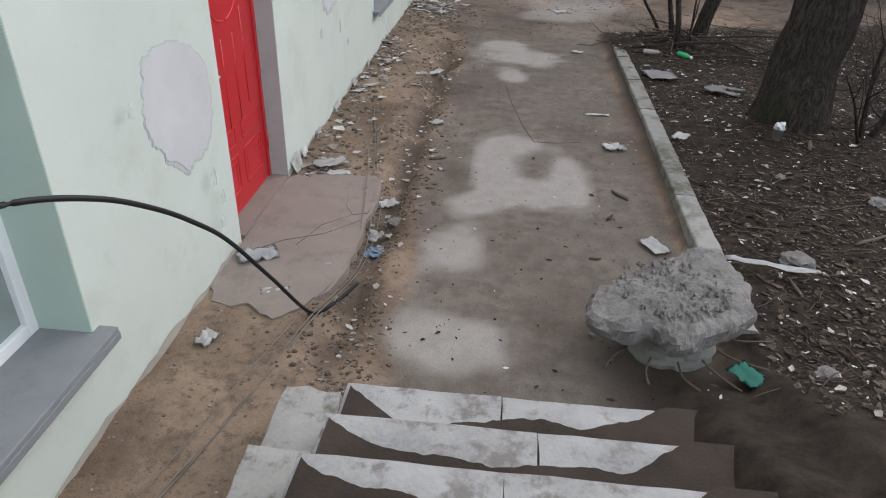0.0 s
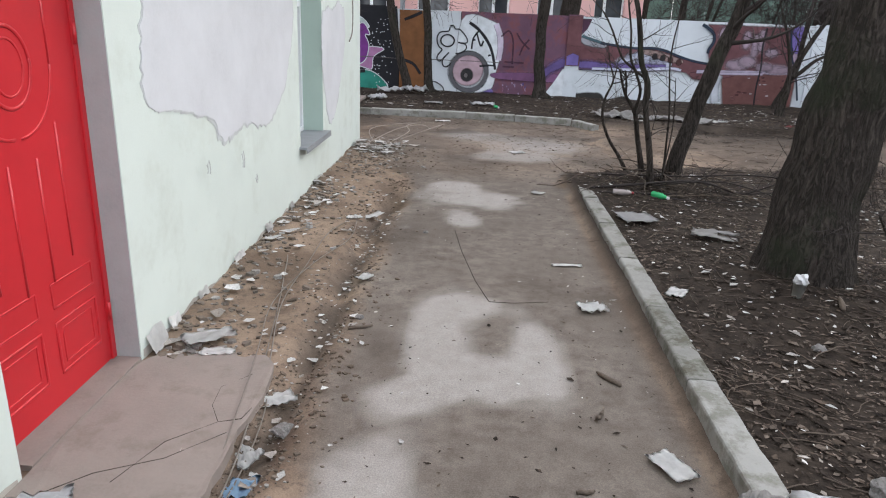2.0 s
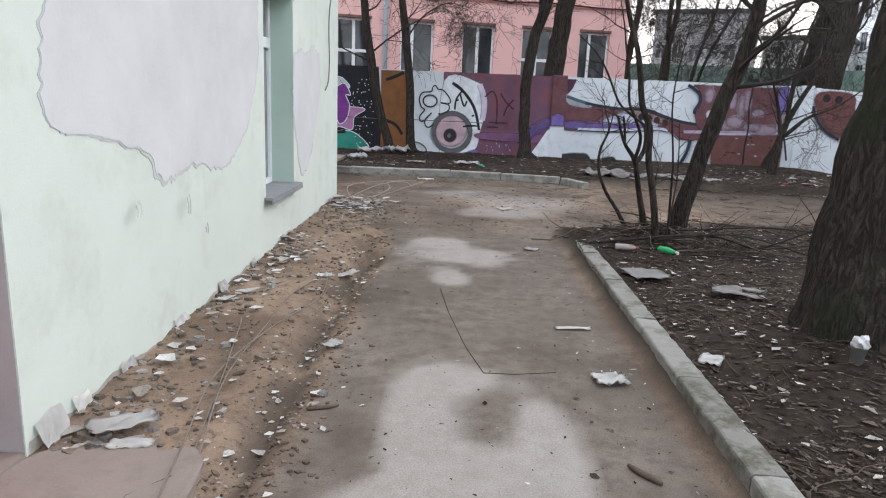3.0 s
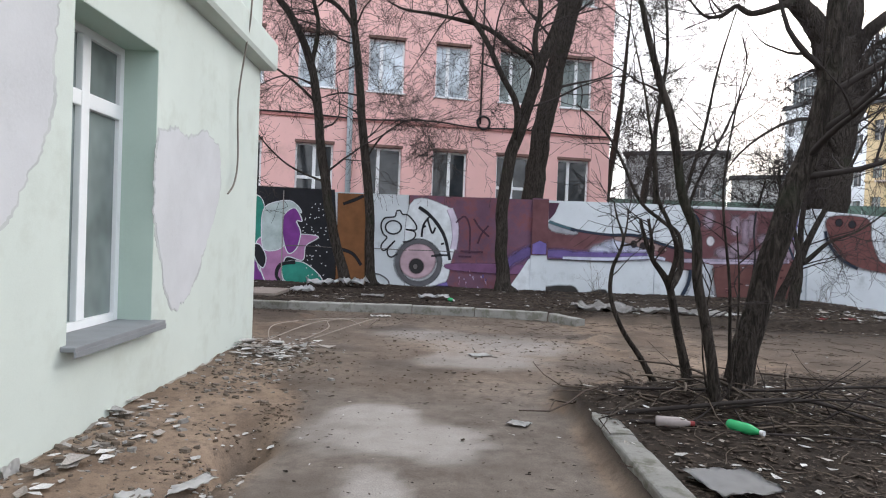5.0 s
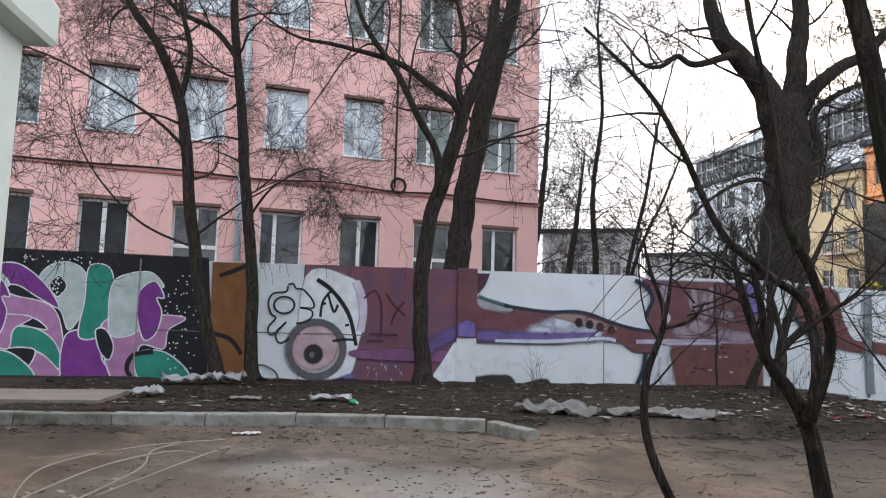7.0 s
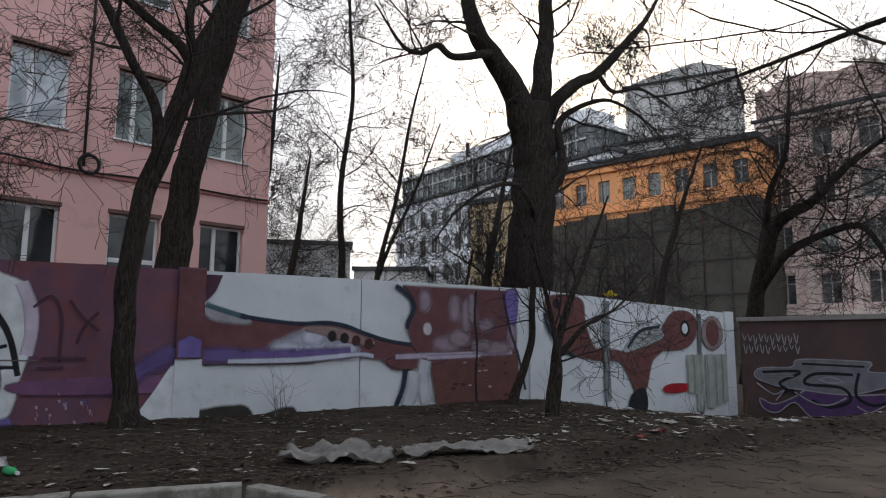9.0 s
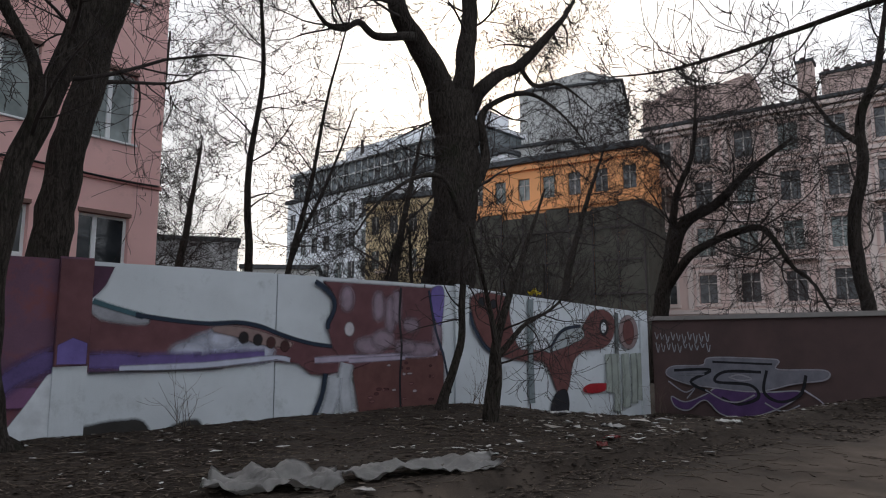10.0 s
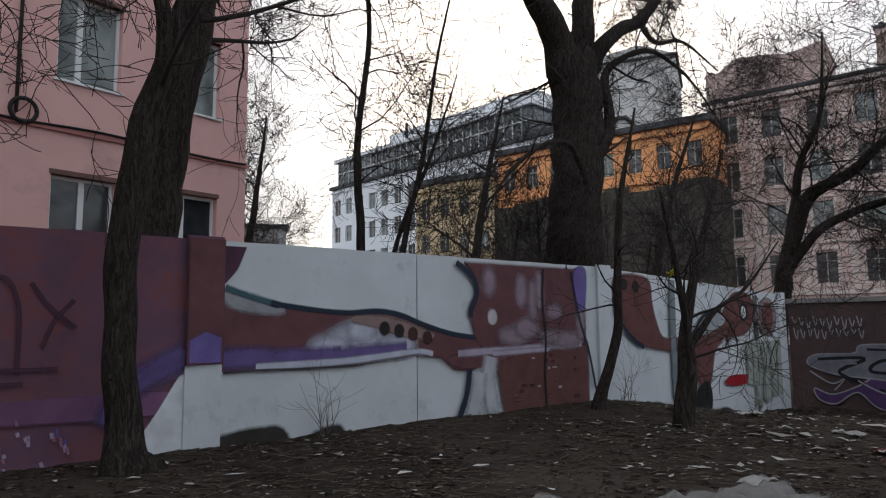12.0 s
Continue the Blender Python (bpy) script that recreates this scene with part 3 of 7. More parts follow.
def ragged(points, seed, amp=0.034, grow_by=0.0):
    """A torn outline through the control points (along, up) of a patch."""
    line = smooth_line([Vector((y, z, 0)) for y, z in points], 26, True)
    mid = sum(line, Vector()) / len(line)
    out = []
    for p in line:
        q = Vector((p.x * 3, p.y * 3, seed))
        away = (p - mid).normalized()
        p = p + away * (grow_by * (0.7 + 0.9 * noise.noise(q * 1.3)) + amp * (noise.noise(q * 1.6) + 0.8 * noise.noise(q * 4.1) + 0.6 * noise.noise(q * 9.7) + 0.35 * noise.noise(q * 21)))
        out.append((p.x, p.y))
    return out


for seed, points, label in ((1.3, ((3.06, 1.46), (3.36, 1.45), (3.60, 1.28), (3.63, 1.0), (3.36, 0.80), (3.05, 0.92), (2.91, 1.12), (2.93, 1.36)), "oval pale grey putty patch beside the red door"),
                            (4.1, ((5.26, 2.5), (5.24, 1.9), (5.19, 1.40), (5.62, 1.32), (6.15, 1.18), (6.38, 1.01), (6.86, 1.05), (7.40, 0.98), (7.95, 1.22), (8.30, 1.65), (8.38, 2.1), (8.36, 2.7), (7.6, 2.94), (6.4, 2.90), (5.5, 2.92)), "broad pale grey putty patch with a dripping lower edge"),
                            (7.7, ((9.95, 1.99), (10.32, 1.98), (10.70, 2.07), (11.07, 1.94), (11.08, 1.5), (10.68, 0.98), (10.36, 0.66), (10.13, 0.61), (9.91, 0.80), (9.78, 1.16), (9.68, 1.49), (9.70, 1.85)), "heart-shaped pale grey putty patch near the house corner")):
    root = tagged(decal("putty_patch", ragged(points, seed), PUTTY, 0.005, ""), label, "putty patch")
    decal("feathered_edge", ragged(points, seed, 0.040, 0.030), PUTTY_EDGE, 0.0025, "greyer scraped rim of the patch", root)

# windows
def house_window(name, o):
    m = FACE @ Matrix.Translation((o[0], 0, o[2]))
    return casement(name, o[1] - o[0], o[3] - o[2], m, PANE, (0.52,), 0.76, None, True, None, "white plastic casement window deep in the mint wall", deep=0.24)


for i, o in enumerate((WIN_A, WIN_B)):
    w = house_window("window_%d" % (i + 1), o)
    bm = boxed(-0.06, o[1] - o[0] + 0.05, -0.085, 0.24, -0.024, 0.006, 0.006)
    part("window_sill", bm, SILL, w, "grey metal sill")
    bm = boxed(-0.06, o[1] - o[0] + 0.05, -0.089, -0.075, -0.055, -0.02, 0.003)
    part("sill_lip", bm, SILL, w)
    for u in (0.0, o[1] - o[0]):
        bm = boxed(min(u, u + (0.006 if u == 0 else -0.006)), max(u, u + (0.006 if u == 0 else -0.006)), 0.002, 0.24, 0.0, o[3] - o[2])
        part("reveal", bm, MINT_TRIM, w, "greener painted reveal")
    part("reveal", boxed(0.006, o[1] - o[0] - 0.006, 0.002, 0.24, o[3] - o[2] - 0.006, o[3] - o[2]), MINT_TRIM, w)

# red door
DW, DH, DEEP = DOOR[1] - DOOR[0], 2.09, 0.15
door = empty("door_1", FACE @ Matrix.Translation((DOOR[0], DEEP, 0.02)), label="closed glossy red panelled metal door with a chrome lever handle", category="door", kind="structure")
part("leaf", boxed(0.03, DW - 0.03, 0, 0.06, 0.0, DH - 0.03, 0.006), RED, door)
bm = bmesh.new()
for a in ((0.0, 0.045, 0, DH), (DW - 0.045, DW, 0, DH), (0.045, DW - 0.045, DH - 0.045, DH)):
    box(bm, a[0], a[1], -0.012, 0.07, a[2], a[3], 0.005)
part("door_frame", bm, RED, door)


def moulding(pts, w=0.02, closed=True, name="moulding"):
    """A pressed rib along a line on the door leaf."""
    V, F = [], []
    line = [Vector((u, -0.001, z)) for u, z in pts]
    if closed:
        line += [line[0], line[1]]
    tube(V, F, line, [w * 0.5] * len(line), 6)
    V = [(v[0], v[1] * 0.6, v[2]) for v in V]
    from_lists(name, V, F, RED, door)


def rect(a, b, c, d):
    n = 6
    return [(a + (b - a) * i / n, c) for i in range(n)] + [(b, c + (d - c) * i / n) for i in range(n)] + [(b - (b - a) * i / n, d) for i in range(n)] + [(a, d - (d - c) * i / n) for i in range(n)]


mid = DW / 2
for a, b in ((0.13, mid - 0.06), (mid + 0.06, DW - 0.13)):
    moulding(rect(a, b, 0.16, 0.42))
    moulding(rect(a + 0.045, b - 0.045, 0.20, 0.38), 0.012)
    moulding(rect(a, b, 0.50, 0.62), 0.014)
ring = [(mid + 0.15 * math.cos(t * math.pi / 16), 1.62 + 0.17 * math.sin(t * math.pi / 16)) for t in range(32)]
moulding(ring)
moulding([(mid + 0.10 * math.cos(t * math.pi / 16), 1.62 + 0.12 * math.sin(t * math.pi / 16)) for t in range(32)], 0.012)
for s in (-1, 1):
    moulding([(mid + s * (0.02 + 0.27 * math.sin(t * math.pi / 24)), 1.62 - 0.30 * math.cos(t * math.pi / 24)) for t in range(13)], 0.016, False)
    moulding([(mid + s * 0.29, 1.62), (mid + s * 0.29, 1.98)], 0.016, False)
    moulding([(mid + s * 0.10, 0.62), (mid + s * 0.10, 1.22)], 0.016, False)
    moulding([(mid + s * 0.27, 0.70), (mid + s * 0.27, 1.36)], 0.016, False)
part("handle_plate", boxed(0.085, 0.125, -0.014, 0.0, 0.86, 1.10, 0.008), CHROME, door, "long chrome lock plate")
V, F = [], []
tube(V, F, smooth_line([Vector((0.105, 0, 1.03)), Vector((0.105, -0.055, 1.03)), Vector((0.14, -0.062, 1.032)), Vector((0.24, -0.05, 1.045))], 6), [0.010] * 19, 8)
from_lists("handle_lever", V, F, CHROME, door)
for z in (0.25, 1.7):
    V, F = [], []
    tube(V, F, [Vector((DW - 0.035, -0.016, z)), Vector((DW - 0.035, -0.016, z + 0.10))], [0.011, 0.011], 8)
    from_lists("hinge", V, F, RED, door)
GREY_REVEAL = surface("grey_rough_reveal", (0.36, 0.39, 0.385), 0.9, 50, 3, 0.12, 0.4, 0.004)
for u in (DOOR[0], DOOR[1] - 0.006):
    bm = boxed(u, u + 0.006, 0.003, DEEP, 0.0, DOOR[3], 0, FACE)
    tagged(link("door_reveal_trim", bm, GREY_REVEAL), "grey rendered reveal of the doorway", "reveal", kind="structure")
bm = boxed(DOOR[0] + 0.006, DOOR[1] - 0.006, 0.003, DEEP, DOOR[3] - 0.006, DOOR[3], 0, FACE)
tagged(link("door_head_trim", bm, GREY_REVEAL), "grey rendered head of the doorway", "reveal", kind="structure")


# ---- kerbs ----
def kerbstone(length, seed, w=0.16, top=0.13, under=0.25):
    """One cast kerbstone along x, its worn top edge rounded."""
    bm = bmesh.new()
    n = 26
    prof = [(0.0, -under), (0.0, 0.03), (0.0, top - 0.016), (0.005, top - 0.005), (0.016, top), (w * 0.5, top + 0.002), (w - 0.016, top), (w - 0.005, top - 0.005), (w, top - 0.016), (w, -under)]
    rows = []
    for i in range(n + 1):
        x = length * i / n
        rows.append([bm.verts.new((x, y + 0.005 * noise.noise(Vector((x * 4, y * 9, z * 9 + seed * 5))) + 0.004 * noise.noise(Vector((x * 17, y * 20, z * 20 + seed))), z - (0.02 if z > 0.05 else 0) * max(0.0, noise.noise(Vector((x * 9, y * 14, seed * 3.1))) - 0.25) + 0.004 * noise.noise(Vector((x * 15, y * 22, seed * 7.3))))) for y, z in prof])
    for a, b in zip(rows, rows[1:]):
        for k in range(len(prof) - 1):
            bm.faces.new((a[k], b[k], b[k + 1], a[k + 1]))
    for r in (rows[0], rows[-1]):
        bm.faces.new(r)
    bmesh.ops.recalc_face_normals(bm, faces=bm.faces)
    return bm


def lay_kerb(pts, seed, label):
    for i, (a, b) in enumerate(zip(pts, pts[1:])):
        a, b = Vector(a), Vector(b)
        d = b - a
        ob = link("kerbstone", kerbstone(d.length - 0.012, seed + i), KERB)
        ob.matrix_basis = Matrix.Translation((a.x, a.y, 0.0)) @ pose(0, 0, 0, RNG.uniform(-1.5, 1.5), RNG.uniform(-0.6, 0.6), math.degrees(math.atan2(d.y, d.x)))
        tagged(ob, label, "kerbstone", group="kerb beside the path")


lay_kerb([(1.405, 9.78), (1.40, 8.78), (1.395, 7.78), (1.385, 6.78), (1.37, 5.78), (1.355, 4.78), (1.34, 3.78), (1.33, 3.1)], 3, "weathered grey concrete kerbstone edging the littered bed")
lay_kerb([(x, far_kerb_y(x)) for x in (-3.97, -2.97, -1.97, -0.98, 0.01, 1.01, 2.12)], 20, "low grey concrete kerbstone before the graffiti fence")
lay_kerb([(2.13, far_kerb_y(2.12) - 0.02), (2.44, 14.66)], 31, "sunken end kerbstone at the mouth of the path")

# ---- steps up behind the start ----
steps = empty("concrete_steps", label="worn concrete steps with damp stained treads and a broken side wall", category="steps")
def slab_bm(x0, x1, y0, y1, z0, z1, seed, amp=0.012, cuts=10):
    """A cast block with chipped, uneven edges."""
    bm = boxed(x0, x1, y0, y1, z0, z1)
    bmesh.ops.subdivide_edges(bm, edges=bm.edges[:], cuts=cuts, use_grid_fill=True)
    for v in bm.verts:
        v.co += amp * Vector((noise.noise(v.co * 7 + Vector((seed, 0, 0))), noise.noise(v.co * 7 + Vector((0, seed, 0))), 0.7 * noise.noise(v.co * 6 + Vector((0, 0, seed)))))
    return bm


SOIL_CRUST = surface("damp_soil_crust", (0.038, 0.029, 0.024), 0.95, 60, 3, 0.45, 0.8, 0.006)
for i in range(6):
    z, y = 0.165 * (i + 1), 2.36 - 0.365 * i
    cut = 0.10 + 0.14 * (i % 2)
    for a, b in ((-0.62, cut), (cut + 0.006, 1.5)):
        part("step", slab_bm(a, b, y - 0.40, y, z - 0.24, z, i + a, 0.006, 16), STEP, steps)
    # trodden dirt lying at the back of the tread and over its ends
    bm = bmesh.new()
    front, back = [], []
    for k in range(121):
        x = -0.60 + 2.1 * k / 120
        end = max(0.0, 1 - abs(x + 0.60) / 0.35) ** 2 * 0.16 + float(step01(np.array([x]), 0.40 + 0.03 * i, 1.05 + 0.03 * i)[0]) * 0.34
        w = 0.18 + 0.10 * noise.noise(Vector((x * 1.9, i * 4.1, 0))) + 0.03 * noise.noise(Vector((x * 6, i, 2))) + 0.012 * noise.noise(Vector((x * 23, i, 4))) + end
        w = max(0.05, min(0.385, w))
        back.append([bm.verts.new((x, y - 0.372, z + 0.034)), bm.verts.new((x, y - 0.362 + w * 0.6, z + 0.024 + 0.006 * noise.noise(Vector((x * 9, i, 7)))))])
        front.append([bm.verts.new((x, y - 0.362 + w, z + 0.010)), bm.verts.new((x, y - 0.362 + w + 0.012, z - 0.02))])
    for k in range(120):
        for a, b in ((back, 0), (front, 0)):
            bm.faces.new((a[k][0], a[k + 1][0], a[k + 1][1], a[k][1]))
        bm.faces.new((back[k][1], back[k + 1][1], front[k + 1][0], front[k][0]))
    bmesh.ops.recalc_face_normals(bm, faces=bm.faces)
    part("dirt", bm, SOIL_CRUST, steps, "damp brown dirt on the tread")
part("landing", slab_bm(-0.62, 1.5, -2.6, 0.14, 0.75, 1.0, 9, 0.008), STEP, steps)
for i in range(5):
    y = 2.26 - 0.45 * i
    part("side_block", slab_bm(-0.88, -0.625, y - 0.44, y, -0.15, 0.20 + 0.17 * i - (0.06 if i else 0), 20 + i, 0.03, 8), CONCRETE, steps, "broken concrete cheek block")

# ---- painted concrete fence ----
FENCE_Y = 20.0
JOINTS = (-14.2, -11.42, -8.64, -5.86, -3.08, -0.28, 2.50, 5.28, 8.04, 8.78, 10.70, 13.60, 14.90)
fence = empty("fence", Matrix.Translation((0, FENCE_Y, 0)), label="graffiti-painted concrete panel fence with a worn top", category="fence", kind="structure")


def fence_top(x):
    return 2.16 - 0.32 * max(0.0, min(1.0, (x - 8.8) / 6.0)) + (0.06 if x < -3.5 else 0)


panels = []
for i, (a, b) in enumerate(zip(JOINTS, JOINTS[1:])):
    bm = bmesh.new()
    nx, nz = 14, 8
    grid = []
    for k in range(nx + 1):
        x = a + 0.008 + (b - a - 0.016) * k / nx
        t, z0 = fence_top(x) + 0.012 * noise.noise(Vector((x * 3, i, 0))), -0.75
        grid.append([[bm.verts.new((x, y, z0 + (t - z0) * j / nz)) for j in range(nz + 1)] for y in (0.0, 0.13)])
    for k in range(nx):
        for j in range(nz):
            bm.faces.new((grid[k][0][j], grid[k + 1][0][j], grid[k + 1][0][j + 1], grid[k][0][j + 1]))
            bm.faces.new((grid[k][1][j], grid[k][1][j + 1], grid[k + 1][1][j + 1], grid[k + 1][1][j]))
        bm.faces.new((grid[k][0][nz], grid[k + 1][0][nz], grid[k + 1][1][nz], grid[k][1][nz]))
    for e in (0, nx):
        for j in range(nz):
            bm.faces.new((grid[e][0][j], grid[e][0][j + 1], grid[e][1][j + 1], grid[e][1][j]))
    bmesh.ops.recalc_face_normals(bm, faces=bm.faces)
    panels.append(part("panel", bm, FENCE_WHITE, fence))
for a, b in ((2.48, 2.84), (8.72, 9.04), (14.55, 14.86)):
    part("post", slab_bm(a, b, -0.05, 0.0, -0.7, 0.92 if a < 3 else fence_top(a) + 0.03, a, 0.004, 6), FENCE_WHITE, fence)
part("post_head", slab_bm(2.48, 2.84, -0.05, 0.0, 0.921, fence_top(2.5) + 0.03, 2.48, 0.004, 6), FENCE_PURPLE, fence, "purple-painted upper half of the post")

# ---- dark brick wall in the corner ----
brick_wall = empty("brick_wall", Matrix.Translation((15.3, 20.1, 0)), label="dark painted brick wall with a graffiti tag and flat coping", category="wall", kind="structure")
part("wall_face", boxed(0, 0.4, -13, 0.0, -1.2, 1.66), BRICK_DARK, brick_wall)
part("coping", boxed(-0.06, 0.46, -13, 0.05, 1.66, 1.76, 0.01), FENCE_EDGE, brick_wall, "pale flat coping")

# ---- pink four-storey house behind the fence ----
PINK_AT = frame_on((0, 25.7), (1, 0.22))
U0, U1, STOREY = -16.5, 6.05, 3.32
pink = empty("pink_house", PINK_AT, label="pink rendered apartment house with white windows behind the fence", category="house")
cols = [-16.35 + 2.063 * k for k in range(11)]
holes = [(u, u + 1.1, 2.15 + STOREY * r, (3.88 if r == 0 else 7.15 + STOREY * (r - 1))) for r in range(4) for u in cols]
holes = [(a, b, (5.55 + STOREY * (r - 1)) if r else 2.05, d) for (a, b, c, d), r in zip(holes, [r for r in range(4) for u in cols])]
bm = bmesh.new()
pierced(bm, U0, U1, -0.5, 15.2, holes, 0.4, Matrix())
part("wall", bm, PINK, pink)
part("side_wall", boxed(U1 - 0.4, U1, 0.4, 12, -0.5, 15.2), PINK, pink)
part("side_wall", boxed(U0, U0 + 0.4, 0.4, 12, -0.5, 15.2), PINK, pink)
part("back_wall", boxed(U0 + 0.4, U1 - 0.4, 11.6, 12, -0.5, 15.2), PINK, pink)
part("roof", boxed(U0 - 0.3, U1 + 0.3, -0.4, 12.4, 15.2, 15.5), ROOF, pink)
for r in range(4):
    part("floor_slab", boxed(U0 + 0.4, U1 - 0.4, 0.4, 11.6, 4.4 + STOREY * r, 4.6 + STOREY * r), PUTTY, pink)
part("string_course", boxed(U0, U1 + 0.03, -0.05, -0.001, 4.62, 4.72, 0.01), PINK_TRIM, pink, "darker pink string course")
rng = random.Random(3)
for i, (a, b, c, d) in enumerate(holes):
    up = c > 3
    casement("window", b - a, d - c, Matrix.Translation((a, 0, c)), PANE_CURTAIN if up and rng.random() < 0.6 else (PANE if up else PANE_DARK), (0.5,) if rng.random() < 0.7 else (0.36,), 0.0 if up or i % 3 else 0.45, PVC, False, pink, "", 0.05, 0.13)
# brown strip added over each window, standing in for its dark reveal top
for a, b, c, d in holes:
    part("head_strip", boxed(a - 0.03, b + 0.03, -0.03, 0.10, d, d + 0.09, 0.01), HEAD_STRIP, pink, "dark brown strip over the window head")
cable_z = [Vector((u, -0.06, 4.78 - 0.10 * abs(math.sin(u * 0.9)))) for u in (-8, -6, -4, -2, 0, 1.5, 3, 5, 6)]
cable("wall_cable", cable_z, 0.022, CABLE, 8, 6, pink)
V, F = [], []
tube(V, F, [Vector((-2.42, -0.10, z)) for z in (0, 4.3, 9, 15.2)], [0.085] * 4, 10)
from_lists("drainpipe", V, F, PIPE, pink)
V, F = [], []
tube(V, F, [Vector((1.62, -0.05, z)) for z in (4.8, 9, 15.2)], [0.03] * 3, 8)
from_lists("riser_pipe", V, F, DARK_METAL, pink)
V, F = [], []
tube(V, F, [Vector((1.72 + 0.2 * math.cos(k * math.pi / 10), -0.08, 4.85 + 0.2 * math.sin(k * math.pi / 10))) for k in range(22)], [0.035] * 22, 6)
from_lists("cable_coil", V, F, CABLE, pink)


# ---- far houses ----
PANE_FAR = glass_like("far_pane", (0.09, 0.095, 0.10), 0.2)
BAR_FAR = flat("far_window_bar", (0.36, 0.34, 0.32))

def far_house(name, a, b, h, mat, rows, ncols, label, win=(1.2, 1.9), first=1.2, storey=3.4, depth=12, roof=0.5, glass=None, skip=None, bands=(), surround=None):
    """A facade from a to b with rows of recessed windows; bands are the heights of its projecting courses."""
    length = math.hypot(b[0] - a[0], b[1] - a[1])
    root = empty(name, frame_on(a, (b[0] - a[0], b[1] - a[1])), label=label, category="house")
    pitch = length / ncols
    hs = [(pitch * (k + 0.5) - win[0] / 2, pitch * (k + 0.5) + win[0] / 2, first + storey * r, first + storey * r + win[1]) for r in range(rows) for k in range(ncols)]
    hs = [q for q in hs if not (skip and skip(q))]
    bm = bmesh.new()
    pierced(bm, 0, length, -2, h, hs, 0.35, Matrix())
    part("wall", bm, mat, root)
    part("body", boxed(0, length, 0.55, depth, -2, h), mat, root)
    part("roof", boxed(-0.3, length + 0.3, -0.4, depth, h, h + roof, 0.05), ROOF, root)
    for z, out, tall in bands:
        part("string_course", boxed(0, length, -out, -0.002, z, z + tall, 0.03), surround or mat, root)
    rng = random.Random(len(name))
    for q in hs:
        win_root = part("window", boxed(q[0], q[1], 0.22, 0.27, q[2], q[3]), glass or rng.choice((PANE_FAR, PANE_FAR, PANE)), root)
        bm = bmesh.new()
        box(bm, (q[0] + q[1]) / 2 - 0.05, (q[0] + q[1]) / 2 + 0.05, 0.17, 0.22, q[2], q[3])
        box(bm, q[0], q[1], 0.17, 0.22, q[2] + (q[3] - q[2]) * 0.68, q[2] + (q[3] - q[2]) * 0.68 + 0.08)
        part("glazing_bar", bm, BAR_FAR, win_root)
        if surround:
            bm = bmesh.new()
            for e in ((q[0] - 0.22, q[0] - 0.02, q[2] - 0.1, q[3] + 0.2), (q[1] + 0.02, q[1] + 0.22, q[2] - 0.1, q[3] + 0.2), (q[0] - 0.35, q[1] + 0.35, q[3] + 0.2, q[3] + 0.42), (q[0] - 0.3, q[1] + 0.3, q[2] - 0.28, q[2] - 0.1)):
                box(bm, e[0], e[1], -0.13, -0.003, e[2], e[3])
            part("window_surround", bm, surround, win_root)
    return root, length


def balcony(parent, u, z, w=2.2):
    """A slab with a thin railing, fixed to a facade."""
    root = part("balcony", boxed(u, u + w, -0.95, -0.004, z, z + 0.16, 0.02), BEIGE_TRIM, parent, "shallow balcony with a dark railing")
    bm = bmesh.new()
    for k in range(10):
        box(bm, u + 0.03 + (w - 0.1) * k / 9, u + 0.07 + (w - 0.1) * k / 9, -0.93, -0.89, z + 0.16, z + 1.05)
    box(bm, u, u + w, -0.94, -0.88, z + 1.05, z + 1.12)
    part("railing", bm, DARK_METAL, root)


BEIGE_TRIM = surface("pale_facade_trim", (0.64, 0.54, 0.50), 0.9, 20, 0.5, 0.1, 0.1, 0.004)
OFFICE_A, OFFICE_B = (48.6, 99.4), (51.7, 58.6)
office, span = far_house("white_office", OFFICE_A, OFFICE_B, 20.6, OFFWHITE, 5, 15, "white modern office block below a dark glazed attic", (1.5, 2.2), 1.2, 3.9, 16, bands=((4.6, 0.12, 0.3), (20.0, 0.2, 0.3)))
attic = empty("glazed_attic", frame_on(OFFICE_A, (3.1, -40.8), 21.1), label="dark glazed attic storey with pale bars on the white office", category="attic")
part("glazing", boxed(0.3, span - 4, 0.9, 8, 0, 3.6), GLAZING, attic)
for k in range(28):
    part("glazing_bar", boxed(0.3 + 1.3 * k, 0.42 + 1.3 * k, 0.75, 0.9, 0, 3.6), GREYBOX, attic)
part("middle_rail", boxed(0.3, span - 4, 0.7, 0.75, 1.9, 2.1), GREYBOX, attic)
part("attic_roof", boxed(-0.2, span - 3.6, 0.3, 8.5, 3.6, 4.1), OFFWHITE, attic)
part("penthouse", boxed(9.0, span - 6, 3.5, 8.2, 4.1, 6.6), OFFWHITE, attic, "white set-back upper storey")
part("vent_pipe", boxed(13.0, 13.3, 3.0, 3.3, 4.1, 7.4), DARK_METAL, attic)
cream, span = far_house("cream_house", (38.5, 65.1), (41.4, 57.2), 14.4, CREAM, 4, 4, "cream old apartment house with small balconies", (1.0, 1.8), 1.0, 3.4, 10, bands=((13.7, 0.3, 0.4), (7.6, 0.12, 0.25)))
for u, z in ((1.6, 4.0), (1.6, 7.4), (5.2, 7.4)):
    balcony(cream, u, z)
far_house("orange_house", (41.5, 56.8), (46.3, 39.1), 16.1, ORANGE, 1, 8, "orange apartment house over a dark overgrown lower wall", (1.1, 1.9), 12.9, 3.6, 12, bands=((11.9, 0.25, 0.3), (15.5, 0.3, 0.35)))
part_root = empty("netted_screen", frame_on((41.5, 56.8), (4.8, -17.7)), label="dark green netted screen before the orange house", category="screen")
